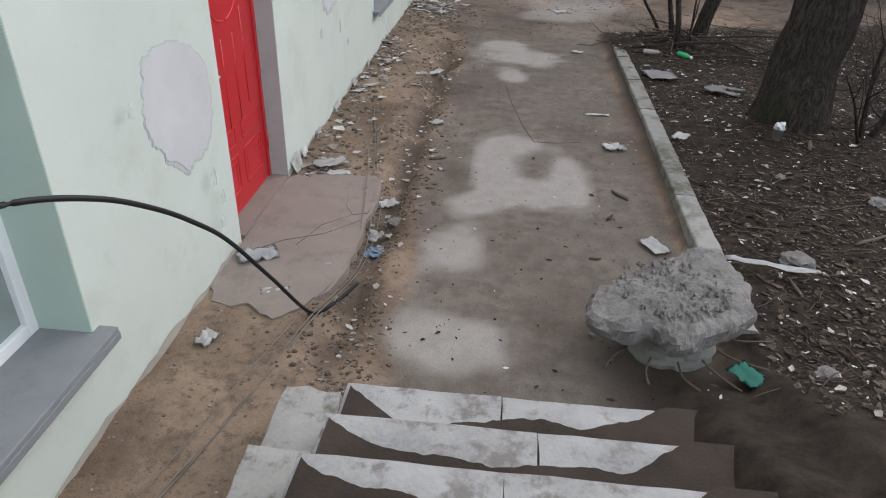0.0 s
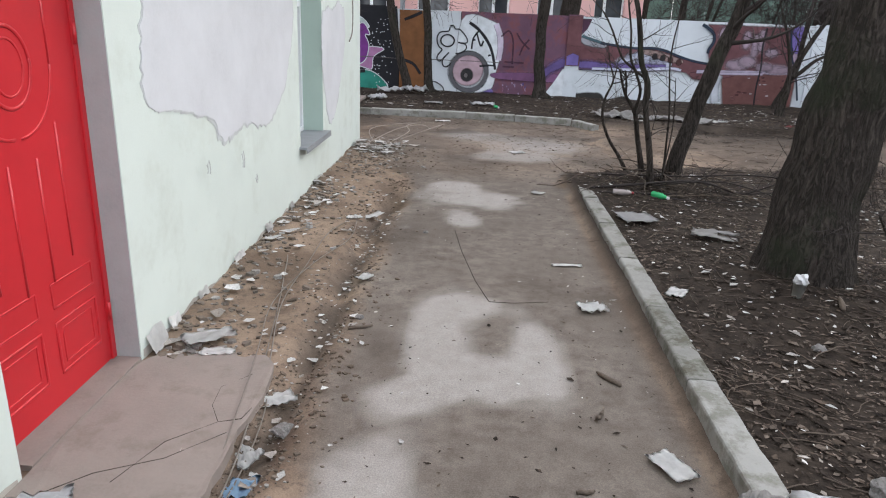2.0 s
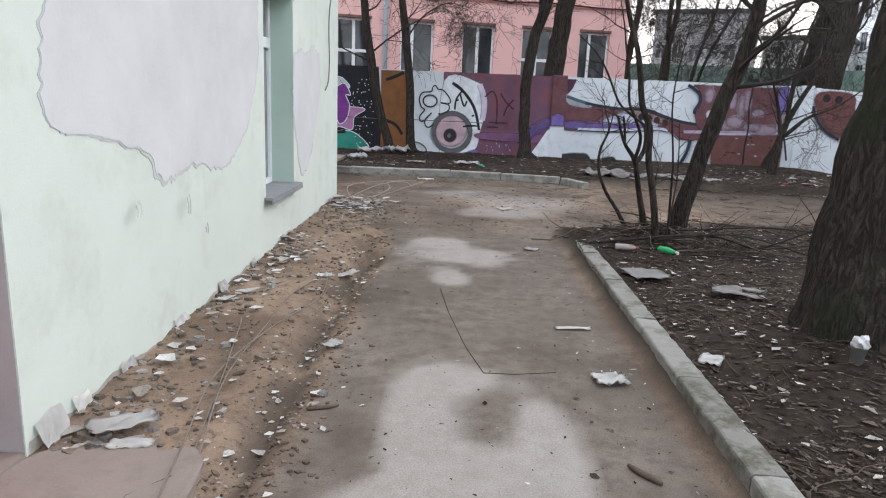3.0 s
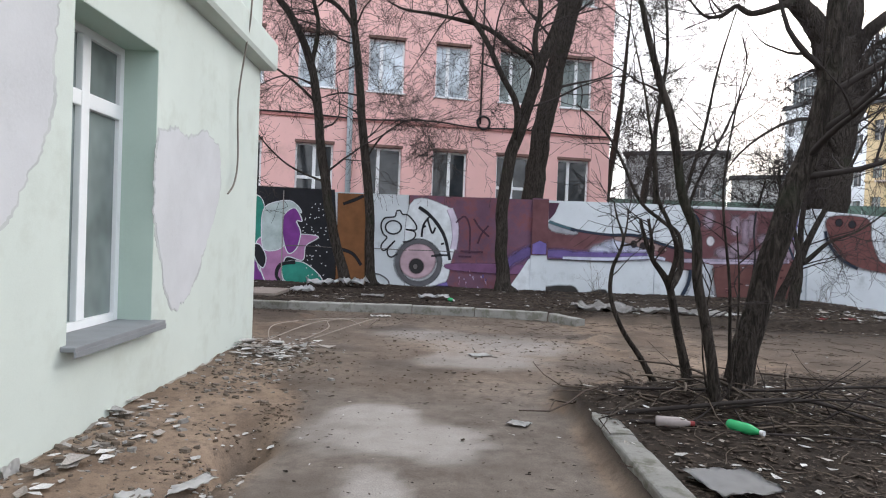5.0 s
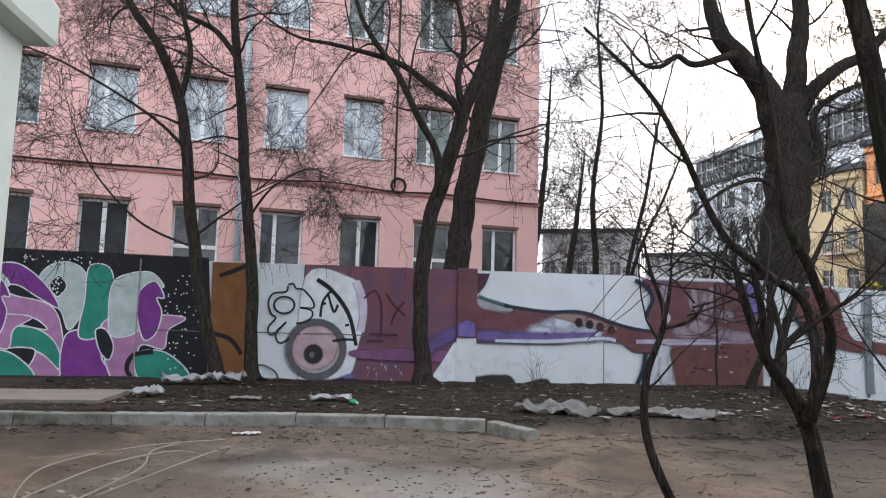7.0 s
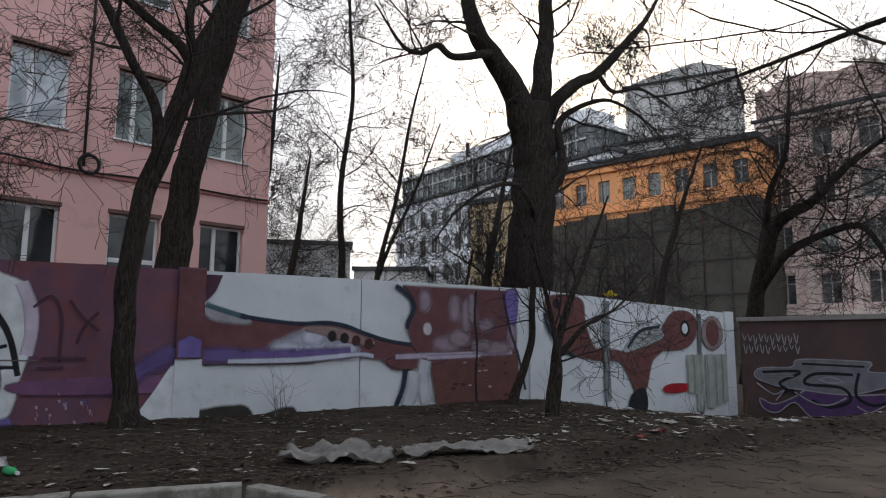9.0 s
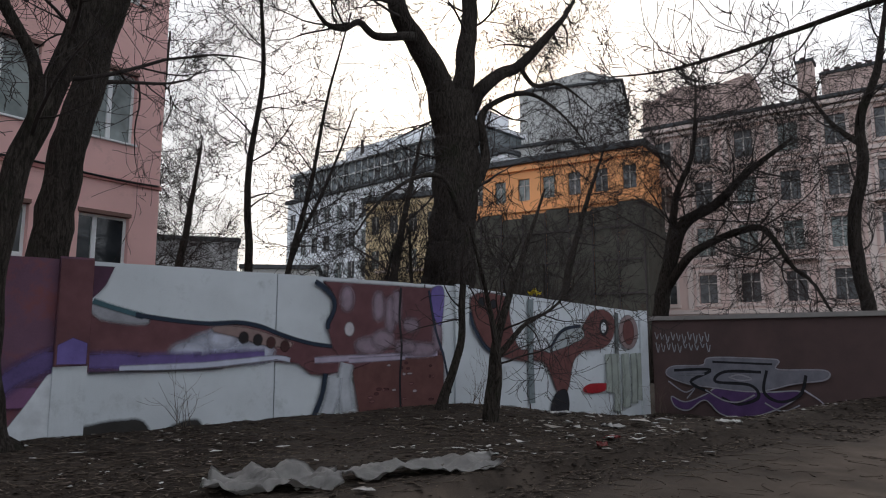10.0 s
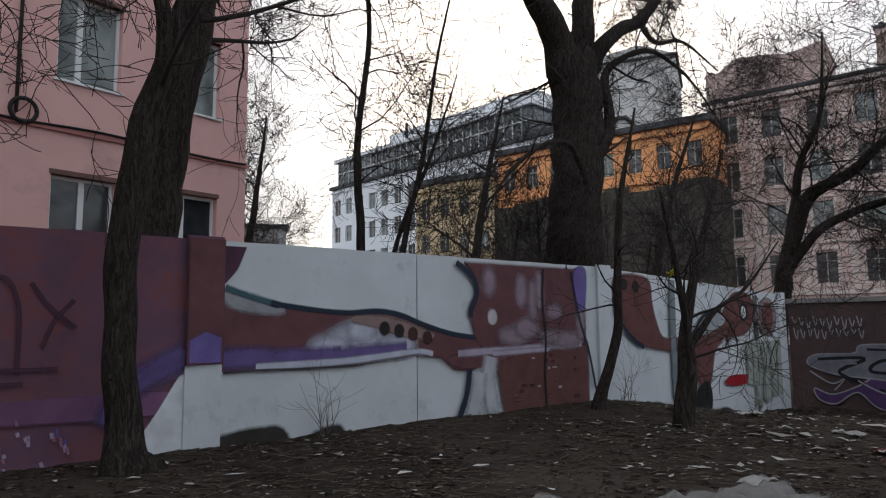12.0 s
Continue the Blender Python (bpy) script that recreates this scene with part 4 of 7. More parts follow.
for k in range(9):
    part("net_panel", boxed(2.04 * k + 0.05, 2.04 * k + 1.99, -0.5 + 0.06 * (k % 2), -0.27, -2, 11.3 + 0.25 * (k % 3)), NETTING, part_root)
part("side_net", boxed(18.37, 18.6, -0.5, 12, -2, 11.6), NETTING, part_root)
for k in range(10):
    part("pole", boxed(2.04 * k - 0.05, 2.04 * k + 0.05, -0.62, -0.51, -2, 11.6), DARK_METAL, part_root)
for z in (2.0, 4.6, 7.2, 9.8):
    part("ledger", boxed(-0.1, 18.4, -0.66, -0.62, z, z + 0.12), DARK_METAL, part_root)
tower, span = far_house("grey_tower", (61.9, 65.7), (67.9, 54.9), 31.6, GREYBOX, 1, 4, "plain pale grey rendered tower with a low gabled top", (1.0, 1.6), 22, roof=0.25)
bm = bmesh.new()
gable = [(0.0, 31.85), (2.5, 32.6), (8.2, 33.5), (9.2, 33.2), (span, 31.9)]
rows = [[bm.verts.new((u, v, z)) for u, z in gable] for v in (0.1, 9.0)]
bm.faces.new(rows[0])
bm.faces.new(rows[1][::-1])
for k in range(len(gable)):
    j = (k + 1) % len(gable)
    bm.faces.new((rows[0][k], rows[1][k], rows[1][j], rows[0][j]))
bmesh.ops.recalc_face_normals(bm, faces=bm.faces)
part("gable", bm, GREYBOX, tower)
annex, span = far_house("grey_annex", (52.5, 62.0), (56.0, 53.5), 21.5, GREYBOX, 1, 3, "low grey roof annex with square dark windows", (1.8, 2.0), 18.2, roof=0.3)
BEIGE_A, BEIGE_B = (50.4, 41.5), (58.3, 4.9)
beige, span = far_house("beige_house", BEIGE_A, BEIGE_B, 18.6, BEIGE, 5, 12, "ornate dusty pink five-storey old house with rows of windows", (1.35, 2.2), 0.2, 3.75, roof=0.25,
                        bands=((3.1, 0.2, 0.35), (6.8, 0.12, 0.2), (14.4, 0.18, 0.3), (17.7, 0.35, 0.3), (18.1, 0.6, 0.3)), surround=BEIGE_TRIM)
for k in range(13):
    part("pilaster", boxed(3.12 * k - (0.0 if k else -0.05), 3.12 * k + 0.45, -0.09, -0.003, 3.5, 17.6), BEIGE_TRIM, beige)
for u, z in ((10.0, 6.9), (16.2, 10.6), (22.4, 6.9)):
    balcony(beige, u, z, 2.4)
base = frame_on(BEIGE_A, (7.9, -36.6), 18.85)
bay = empty("attic_bay", base, label="tall curved attic gable rising from the old house", category="attic")
bm = bmesh.new()
crest = [(0.0, 0.0), (0.0, 2.3), (0.5, 2.5), (0.9, 2.2), (1.6, 2.7), (2.6, 3.1), (4.6, 2.9), (6.0, 2.55), (7.0, 2.7), (8.6, 3.0), (8.8, 2.2), (8.8, 0.0)]
rows = [[bm.verts.new((u, v, z)) for u, z in crest] for v in (0.0, 3.0)]
bm.faces.new(rows[0])
bm.faces.new(rows[1][::-1])
for k in range(len(crest)):
    j = (k + 1) % len(crest)
    bm.faces.new((rows[0][k], rows[1][k], rows[1][j], rows[0][j]))
bmesh.ops.recalc_face_normals(bm, faces=bm.faces)
part("gable_wall", bm, BEIGE, bay)
for u, w, h in ((11.6, 1.1, 3.6), (13.2, 4.2, 2.3), (20.2, 4.0, 2.5), (27.0, 3.0, 2.2)):
    ob = empty("chimney", base @ Matrix.Translation((u, 2.0, 0)), label="broad rendered chimney stack on the old house roof", category="chimney")
    part("shaft", boxed(0, w, 0, 1.4, 0, h, 0.04), BEIGE, ob)
    part("cap", boxed(-0.12, w + 0.12, -0.12, 1.52, h, h + 0.22, 0.03), ROOF, ob)
    for k in range(int(w / 0.7)):
        part("flue", boxed(0.2 + 0.7 * k, 0.55 + 0.7 * k, 0.4, 0.8, h + 0.22, h + 0.6, 0.02), BRICK_DARK, ob)
far_house("distant_house", (24.0, 90.5), (35.0, 86.0), 12.4, SLATE, 3, 6, "distant dark grey house beyond the trees", (1.2, 1.6), 1.0, 3.1)
far_house("distant_house", (36.5, 88.0), (44.0, 83.0), 9.6, GREYBOX, 2, 4, "distant low grey house beyond the trees", (1.2, 1.6), 1.0, 3.1)
hoarding = empty("green_hoarding", frame_on((10.5, 48.0), (1, -0.12)), label="dull green sheet hoarding behind the yard", category="fence")
for k in range(9):
    part("sheet_panel", boxed(2.0 * k + 0.02, 2.0 * k + 1.98, 0.03 * (k % 2), 0.08 + 0.03 * (k % 2), -0.5, 4.1), HOARD, hoarding)

# ---- trees ----
tree("old_tree", [[(2.75, 6.6, -0.1, 0.40), (2.78, 6.62, 0.5, 0.31), (2.86, 6.66, 1.4, 0.28), (3.02, 6.7, 2.6, 0.26), (3.3, 6.8, 5.0, 0.2), (3.4, 6.9, 8.0, 0.1)]],
     "thick dark-barked old tree standing in the littered bed", 11, 8, 3, 5, 2.4, 0.5, 0.03, sides=36, wob=0.34)
tree("leaning_tree", [[(2.56, 9.78, 0.0, 0.116), (2.59, 9.78, 0.21, 0.101), (2.64, 9.78, 0.5, 0.0945), (2.74, 9.78, 0.88, 0.0909), (2.83, 9.78, 1.26, 0.0867), (2.94, 9.78, 1.68, 0.0805), (3.08, 9.78, 2.05, 0.0774), (3.17, 9.78, 2.47, 0.0735), (3.19, 9.78, 2.84, 0.0697), (3.3, 9.8, 4.3, 0.0542), (3.4, 9.85, 6.2, 0.0232)]],
     "dark leaning young tree at the end of the bed", 12, 9, 3, 4, 1.7, 0.50, 0.04, sides=20, wob=0.34, cap=0.03)
tree("bush_stems", [[(2.24, 9.25, 0.1, 0.0406), (2.17, 9.2, 0.46, 0.0359), (2.11, 9.2, 0.76, 0.0335), (2.05, 9.2, 1.04, 0.032), (2.03, 9.2, 1.33, 0.0312), (1.93, 9.2, 1.56, 0.0304), (1.88, 9.2, 1.85, 0.0281), (1.82, 9.2, 2.12, 0.0257), (1.73, 9.2, 2.36, 0.0234), (1.62, 9.22, 2.8, 0.0172), (1.5, 9.3, 3.6, 0.00624)],
                    [(2.25, 9.74, 0.1, 0.039), (2.22, 9.76, 0.32, 0.0343), (2.13, 9.76, 0.66, 0.0296), (2.06, 9.76, 0.96, 0.0265), (1.93, 9.76, 1.15, 0.0172), (1.86, 9.76, 1.33, 0.014), (1.83, 9.76, 1.44, 0.0109)],
                    [(1.93, 9.76, 1.14, 0.0125), (1.92, 9.76, 1.3, 0.0109), (1.89, 9.76, 1.44, 0.00936)],
                    [(2.07, 9.77, 0.93, 0.0203), (2.16, 9.84, 1.11, 0.0172), (2.16, 9.88, 1.33, 0.0156), (2.04, 9.9, 1.43, 0.014), (1.86, 9.9, 1.58, 0.0125), (1.71, 9.9, 1.88, 0.0109), (1.58, 9.9, 2.08, 0.00858), (1.36, 9.9, 2.28, 0.00468)],
                    [(2.04, 9.72, 0.96, 0.0187), (2.06, 9.64, 1.22, 0.0164), (1.98, 9.6, 1.42, 0.0148), (1.90, 9.6, 1.59, 0.0133), (1.87, 9.6, 1.86, 0.0117), (1.81, 9.6, 2.14, 0.00936), (1.76, 9.6, 2.4, 0.00702), (1.6, 9.6, 3.0, 0.00312)],
                    [(2.25, 10.4, 0.0, 0.0265), (2.21, 10.4, 0.10, 0.0242), (2.09, 10.4, 0.30, 0.0218), (1.92, 10.4, 0.53, 0.0203), (1.81, 10.4, 0.79, 0.0179), (1.81, 10.4, 1.03, 0.0156), (1.89, 10.4, 1.27, 0.0117), (1.83, 10.4, 1.47, 0.0078), (1.80, 10.4, 1.60, 0.00468)],
                    [(1.87, 10.4, 1.23, 0.0078), (1.97, 10.4, 1.27, 0.00702), (2.03, 10.4, 1.35, 0.0039)],
                    [(1.89, 10.4, 1.27, 0.0078), (1.91, 10.4, 1.40, 0.00624), (1.92, 10.4, 1.52, 0.0039)],
                    [(2.42, 9.5, 0.1, 0.014), (2.40, 9.5, 0.9, 0.0109), (2.32, 9.5, 1.7, 0.0078), (2.45, 9.5, 2.6, 0.0039)],
                    [(2.36, 9.42, 0.1, 0.00936), (2.44, 9.45, 0.8, 0.0078), (2.38, 9.4, 1.4, 0.0039)],
                    [(2.3, 9.5, 0.1, 0.00702), (2.2, 9.45, 0.6, 0.00546), (2.24, 9.4, 1.1, 0.00312)]],
     "cluster of thin crooked stems beside the leaning tree", 13, 4, 1, 4, 0.8, 0.55, 0.04, sides=8, category="shrub", wob=0.34, cap=0.010)
tree("fence_tree", [[(-1.45, 19.3, 0.1, 0.136), (-1.60, 19.3, 0.4, 0.112), (-1.96, 19.3, 1.75, 0.1), (-2.19, 19.3, 3.25, 0.0944), (-2.41, 19.3, 4.68, 0.0864), (-2.85, 19.3, 5.74, 0.072), (-3.4, 19.3, 6.55, 0.06), (-4.0, 19.2, 8.5, 0.024)]],
     "slim crooked dark tree close to the graffiti fence", 14, 9, 3, 5, 2.4, 0.36, 0.0, sides=14, twig=0.0036, wob=0.36, cap=0.026, spread=1.1,
     extra=[[(-2.45, 19.3, 4.7, 0.05), (-2.3, 19.25, 5.6, 0.045), (-2.5, 19.2, 6.6, 0.035), (-2.4, 19.2, 8.2, 0.015)], [(-2.2, 19.3, 3.9, 0.03), (-2.9, 19.1, 4.5, 0.024), (-4.2, 18.9, 5.2, 0.016), (-5.2, 18.8, 5.5, 0.006)], [(-2.0, 19.3, 2.3, 0.022), (-2.9, 19.1, 2.7, 0.018), (-3.7, 19.0, 3.6, 0.012), (-4.1, 19.0, 4.6, 0.005)]])
tree("fence_tree", [[(-0.92, 19.4, 0.1, 0.131), (-1.03, 19.4, 0.4, 0.111), (-1.11, 19.4, 1.78, 0.0968), (-1.29, 19.4, 3.31, 0.0902), (-1.43, 19.4, 4.68, 0.082), (-1.56, 19.4, 5.68, 0.0738), (-1.67, 19.4, 6.8, 0.0615), (-1.7, 19.4, 9, 0.0246)]],
     "slim upright dark tree close to the graffiti fence", 15, 9, 3, 5, 2.3, 0.36, 0.0, sides=14, twig=0.0036, wob=0.36, cap=0.024, spread=1.1,
     extra=[[(-1.53, 19.4, 5.6, 0.05), (-1.95, 19.35, 6.1, 0.045), (-2.6, 19.3, 6.4, 0.035), (-3.3, 19.3, 7.2, 0.015)], [(-1.2, 19.4, 2.9, 0.022), (-0.8, 19.2, 3.4, 0.018), (-0.2, 19.1, 3.7, 0.012), (0.3, 19, 3.5, 0.005)]])
tree("fence_tree", [[(1.92, 19.35, 0.1, 0.172), (1.82, 19.35, 0.3, 0.146), (1.75, 19.35, 1.29, 0.129), (1.76, 19.35, 2.26, 0.129), (1.96, 19.35, 3.3, 0.129), (2.22, 19.35, 4.18, 0.133), (2.42, 19.35, 4.95, 0.129), (2.79, 19.35, 5.98, 0.103), (2.98, 19.35, 7.06, 0.086), (3.2, 19.35, 9.4, 0.0344)]],
     "forked dark tree with a bent limb before the fence", 16, 8, 3, 5, 2.6, 0.42, 0.02, sides=18, wob=0.36, cap=0.03, spread=1.1,
     extra=[[(1.90, 19.3, 3.0, 0.075), (1.97, 19.25, 3.6, 0.070), (1.92, 19.2, 4.16, 0.066), (1.60, 19.2, 4.75, 0.06), (1.18, 19.2, 5.54, 0.055), (0.65, 19.1, 6.23, 0.045), (0.40, 19.1, 6.9, 0.035), (0.1, 19, 8.2, 0.012)],
            [(2.38, 19.35, 4.85, 0.08), (2.2, 19.3, 5.1, 0.07), (1.78, 19.3, 5.38, 0.062), (1.17, 19.3, 5.75, 0.05), (0.17, 19.2, 5.93, 0.036), (-0.61, 19.1, 6.02, 0.022), (-1.4, 19, 6.5, 0.008)],
            [(2.42, 19.35, 4.9, 0.07), (2.30, 19.3, 5.5, 0.06), (2.38, 19.3, 6.3, 0.05), (2.1, 19.3, 7.6, 0.02)]], twig=0.0036)
tree("yard_tree", [[(2.6, 22.2, 0, 0.31), (2.75, 22.2, 2.29, 0.275), (3.02, 22.2, 4.3, 0.241), (3.24, 22.2, 5.59, 0.224), (3.6, 22.2, 7.18, 0.198), (3.97, 22.2, 8.55, 0.163), (4.3, 22.3, 12, 0.0688)]],
     "thick leaning tree behind the fence near the pink house", 17, 9, 3, 5, 3.0, 0.42, 0.02, sides=20, twig=0.0046, wob=0.36, cap=0.04)
tree("great_tree", [[(9.75, 21.4, -0.3, 0.60), (9.83, 21.4, 2.3, 0.53), (10.0, 21.4, 3.6, 0.47), (10.08, 21.4, 4.7, 0.46), (10.05, 21.4, 5.6, 0.47), (10.05, 21.4, 6.3, 0.40)]],
     "massive dark old tree rising behind the fence", 18, 6, 3, 6, 2.9, 0.5, 0.02, sides=32, wob=0.38, cap=0.04,
     extra=[[(9.85, 21.4, 5.9, 0.34), (9.65, 21.4, 6.45, 0.29), (9.25, 21.4, 7.0, 0.25), (8.85, 21.4, 7.35, 0.22), (8.5, 21.4, 7.8, 0.19), (8.3, 21.5, 9.0, 0.13), (8.4, 21.6, 12, 0.05)],
            [(10.2, 21.4, 6.0, 0.27), (10.3, 21.4, 6.7, 0.23), (10.4, 21.4, 7.6, 0.2), (10.5, 21.4, 8.6, 0.17), (10.4, 21.4, 11, 0.07)],
            [(10.3, 21.3, 6.1, 0.2), (10.65, 21.2, 6.6, 0.16), (11.3, 21.2, 7.15, 0.14), (11.9, 21.2, 7.5, 0.125), (12.9, 21.2, 8.5, 0.1), (13.8, 21.2, 9.5, 0.06), (14.6, 21.2, 10.8, 0.02)],
            [(8.8, 21.3, 7.3, 0.10), (8.34, 21.0, 7.05, 0.085), (7.67, 21.0, 6.85, 0.07), (7.3, 21.0, 7.0, 0.06), (6.94, 21.0, 6.76, 0.05), (6.45, 20.9, 6.75, 0.035), (5.8, 20.8, 7.4, 0.012)],
            [(10.1, 21.1, 4.2, 0.14), (10.35, 21.0, 4.6, 0.13), (10.55, 21.0, 5.05, 0.10), (10.45, 21.0, 5.88, 0.08), (11.0, 21.0, 6.4, 0.06), (12.1, 21.0, 6.8, 0.045), (13.3, 20.9, 6.4, 0.025), (14.2, 20.8, 5.6, 0.01)],
            [(9.9, 21.0, 3.6, 0.06), (9.2, 20.8, 4.3, 0.05), (8.4, 20.7, 4.2, 0.04), (7.5, 20.6, 3.6, 0.025), (6.9, 20.5, 2.9, 0.01)],
            [(11.9, 21.2, 7.5, 0.06), (12.3, 21.1, 7.1, 0.05), (13.2, 21, 7.3, 0.035), (14.4, 20.9, 6.9, 0.012)]], twig=0.0046)
tree("sapling", [[(6.0, 22.6, 0, 0.085), (6.08, 22.6, 2.4, 0.075), (6.0, 22.6, 4.2, 0.06), (6.22, 22.6, 6.2, 0.045), (6.15, 22.7, 8.4, 0.03), (6.4, 22.7, 10.5, 0.012)]], "tall thin sapling behind the fence", 19, 16, 2, 6, 1.9, 0.3, 0.03, sides=7, twig=0.0044, wob=0.34, cap=0.018)
tree("sapling", [[(6.5, 22.4, 0, 0.06), (6.75, 22.4, 2.4, 0.052), (7.2, 22.4, 4.2, 0.042), (7.5, 22.4, 5.9, 0.03), (8.1, 22.5, 8.0, 0.012)]], "slanting thin sapling behind the fence", 20, 14, 2, 6, 1.8, 0.3, 0.03, sides=7, twig=0.0044, wob=0.34, cap=0.016)
tree("sapling", [[(6.9, 23.6, 0, 0.05), (7.4, 23.6, 2.6, 0.045), (8.3, 23.6, 4.6, 0.035), (9.0, 23.6, 6.4, 0.012)]], "leaning twiggy sapling near the massive tree", 33, 12, 2, 6, 1.7, 0.3, 0.02, sides=7, twig=0.0044, wob=0.36, cap=0.016)
tree("fence_shrub", [[(7.19, 17.6, 0.0, 0.10), (7.17, 17.6, 0.5, 0.08), (7.3, 17.62, 1.1, 0.07), (7.55, 17.65, 1.7, 0.055), (8.0, 17.7, 2.5, 0.04), (8.5, 17.7, 3.5, 0.015)], [(7.15, 17.55, 0, 0.07), (7.22, 17.5, 0.9, 0.05), (7.05, 17.5, 1.7, 0.035), (6.6, 17.4, 2.7, 0.012)], [(7.3, 17.6, 1.0, 0.04), (7.7, 17.5, 1.4, 0.032), (8.3, 17.4, 1.7, 0.02), (9.0, 17.3, 2.3, 0.008)]],
     "dark twiggy small tree before the white fence panels", 21, 8, 2, 6, 1.4, 0.35, 0.03, sides=8, twig=0.0036, wob=0.36, cap=0.016)
tree("fence_shrub", [[(7.70, 19.2, 0.05, 0.095), (7.78, 19.2, 0.35, 0.08), (7.95, 19.15, 0.8, 0.07), (8.06, 19.1, 1.3, 0.062), (8.08, 19.1, 2.0, 0.055), (8.2, 19.1, 3.0, 0.045), (8.5, 19, 4.4, 0.015)]],
     "thin bent dark sapling against the fence", 22, 7, 2, 4, 1.3, 0.5, 0.03, sides=8, twig=0.0036, wob=0.36, cap=0.016)
tree("corner_tree", [[(17.9, 21.7, 0, 0.24), (18.0, 21.37, 2.43, 0.22), (18.0, 20.96, 3.68, 0.20), (18.0, 20.59, 4.43, 0.17), (18.0, 19.6, 4.85, 0.13), (18.0, 18.8, 5.5, 0.09), (18.0, 17.6, 6.2, 0.04)], [(18.0, 21.2, 3.2, 0.14), (18.0, 20.95, 4.4, 0.11), (18.0, 20.8, 5.27, 0.09), (18.0, 20.24, 6.46, 0.06), (18.0, 20.05, 8.5, 0.02)], [(18.0, 21.3, 2.6, 0.14), (18.0, 20.46, 3.5, 0.12), (18.0, 19.65, 3.86, 0.10), (18.0, 18.73, 4.05, 0.085), (18.0, 18.32, 3.86, 0.07), (18.0, 17.83, 2.96, 0.05), (18.0, 17.27, 1.75, 0.02)]],
     "broad tangled leafless tree beyond the dark brick wall", 23, 17, 3, 5, 3.2, 0.25, 0.0, flare=0.3, twig=0.0052, wob=0.40, cap=0.026, spread=1.1)
tree("far_tree", [[(19.0, 16.3, 0, 0.18), (19.0, 16.48, 1.71, 0.17), (19.0, 16.69, 3.08, 0.155), (19.0, 16.68, 4.19, 0.15), (19.0, 16.4, 5.42, 0.13), (19.0, 16.39, 6.56, 0.11), (19.0, 15.93, 7.73, 0.09), (19.0, 15.6, 9.5, 0.04)], [(19.0, 16.3, 5.9, 0.07), (19.0, 17.0, 6.6, 0.055), (19.0, 17.6, 7.6, 0.035), (19.0, 18.5, 8.3, 0.012)]],
     "crooked bare tree beyond the dark brick wall", 27, 9, 3, 5, 2.8, 0.25, 0.0, sides=12, twig=0.0052, wob=0.40, cap=0.026, spread=1.1)
tree("far_tree", [[(7.6, 34.5, 0, 0.22), (7.7, 34.5, 3, 0.18), (8.2, 34.5, 7, 0.12), (8.5, 34.5, 12, 0.03)]], "bare twiggy tree beside the pink house", 24, 20, 3, 6, 3.2, 0.2, 0.03, sides=7, twig=0.0065, wob=0.34, cap=0.03)
tree("far_tree", [[(10.5, 38, 0, 0.22), (10.4, 38, 3, 0.18), (10.8, 38, 6, 0.12), (11.2, 38, 9.5, 0.03)]], "bare twiggy tree in the back yard", 25, 20, 3, 6, 3.2, 0.2, 0.03, sides=7, twig=0.0065, wob=0.34, cap=0.03)
tree("far_tree", [[(20.5, 27, 0, 0.2), (20.8, 27, 3, 0.16), (22, 27, 6, 0.10), (23, 26.5, 9, 0.03)]], "bare tree before the netted screen", 26, 12, 3, 5, 3.6, 0.2, 0.0, sides=7, twig=0.0046, wob=0.38, cap=0.03)
tree("hedge_shrub", [[(11.5, 21.0, 0, 0.05), (11.4, 21.0, 1.5, 0.04), (11.7, 21, 2.8, 0.02)], [(12.3, 21.2, 0, 0.05), (12.5, 21.1, 1.5, 0.04), (12.4, 21, 2.9, 0.02)], [(13.2, 21.0, 0, 0.05), (13.1, 21, 1.4, 0.04), (13.5, 21, 2.7, 0.02)]],
     "dense twiggy shrubs behind the white fence panels", 28, 8, 2, 6, 1.4, 0.4, sides=6, category="shrub", twig=0.0036)
tree("hedge_shrub", [[(7.9, 21.2, 0, 0.05), (8.0, 21.2, 1.6, 0.04), (8.3, 21.2, 3.0, 0.02)], [(8.7, 21.0, 0, 0.05), (8.6, 21.0, 1.8, 0.04), (8.5, 21, 3.3, 0.02)]],
     "thin twiggy shrubs beside the massive tree", 29, 9, 3, 5, 1.3, 0.4, sides=6, category="shrub", twig=0.0036)
tree("far_tree", [[(14.8, 30, 0, 0.2), (15.0, 30, 3, 0.16), (15.6, 30, 6, 0.10), (16, 29.5, 9, 0.03)]], "bare tree before the cream house", 30, 11, 3, 4, 3.4, 0.2, sides=7, twig=0.0046)
tree("thin_stems", [[(3.45, 6.35, 0.1, 0.03), (3.6, 6.4, 0.8, 0.025), (3.5, 6.4, 1.8, 0.018), (3.7, 6.5, 2.8, 0.008)], [(3.3, 6.2, 0.1, 0.022), (3.2, 6.2, 0.9, 0.018), (3.35, 6.3, 1.9, 0.012), (3.1, 6.3, 2.6, 0.006)], [(3.7, 6.3, 0.1, 0.05), (3.9, 6.4, 0.9, 0.045), (4.2, 6.5, 2.0, 0.035), (4.4, 6.6, 3.4, 0.015)], [(3.25, 6.1, 0.1, 0.014), (3.05, 6.0, 0.5, 0.012), (2.85, 5.95, 0.8, 0.006)]],
     "clump of thin bare stems beside the old tree", 31, 8, 2, 4, 0.7, 0.15, sides=6, category="shrub")
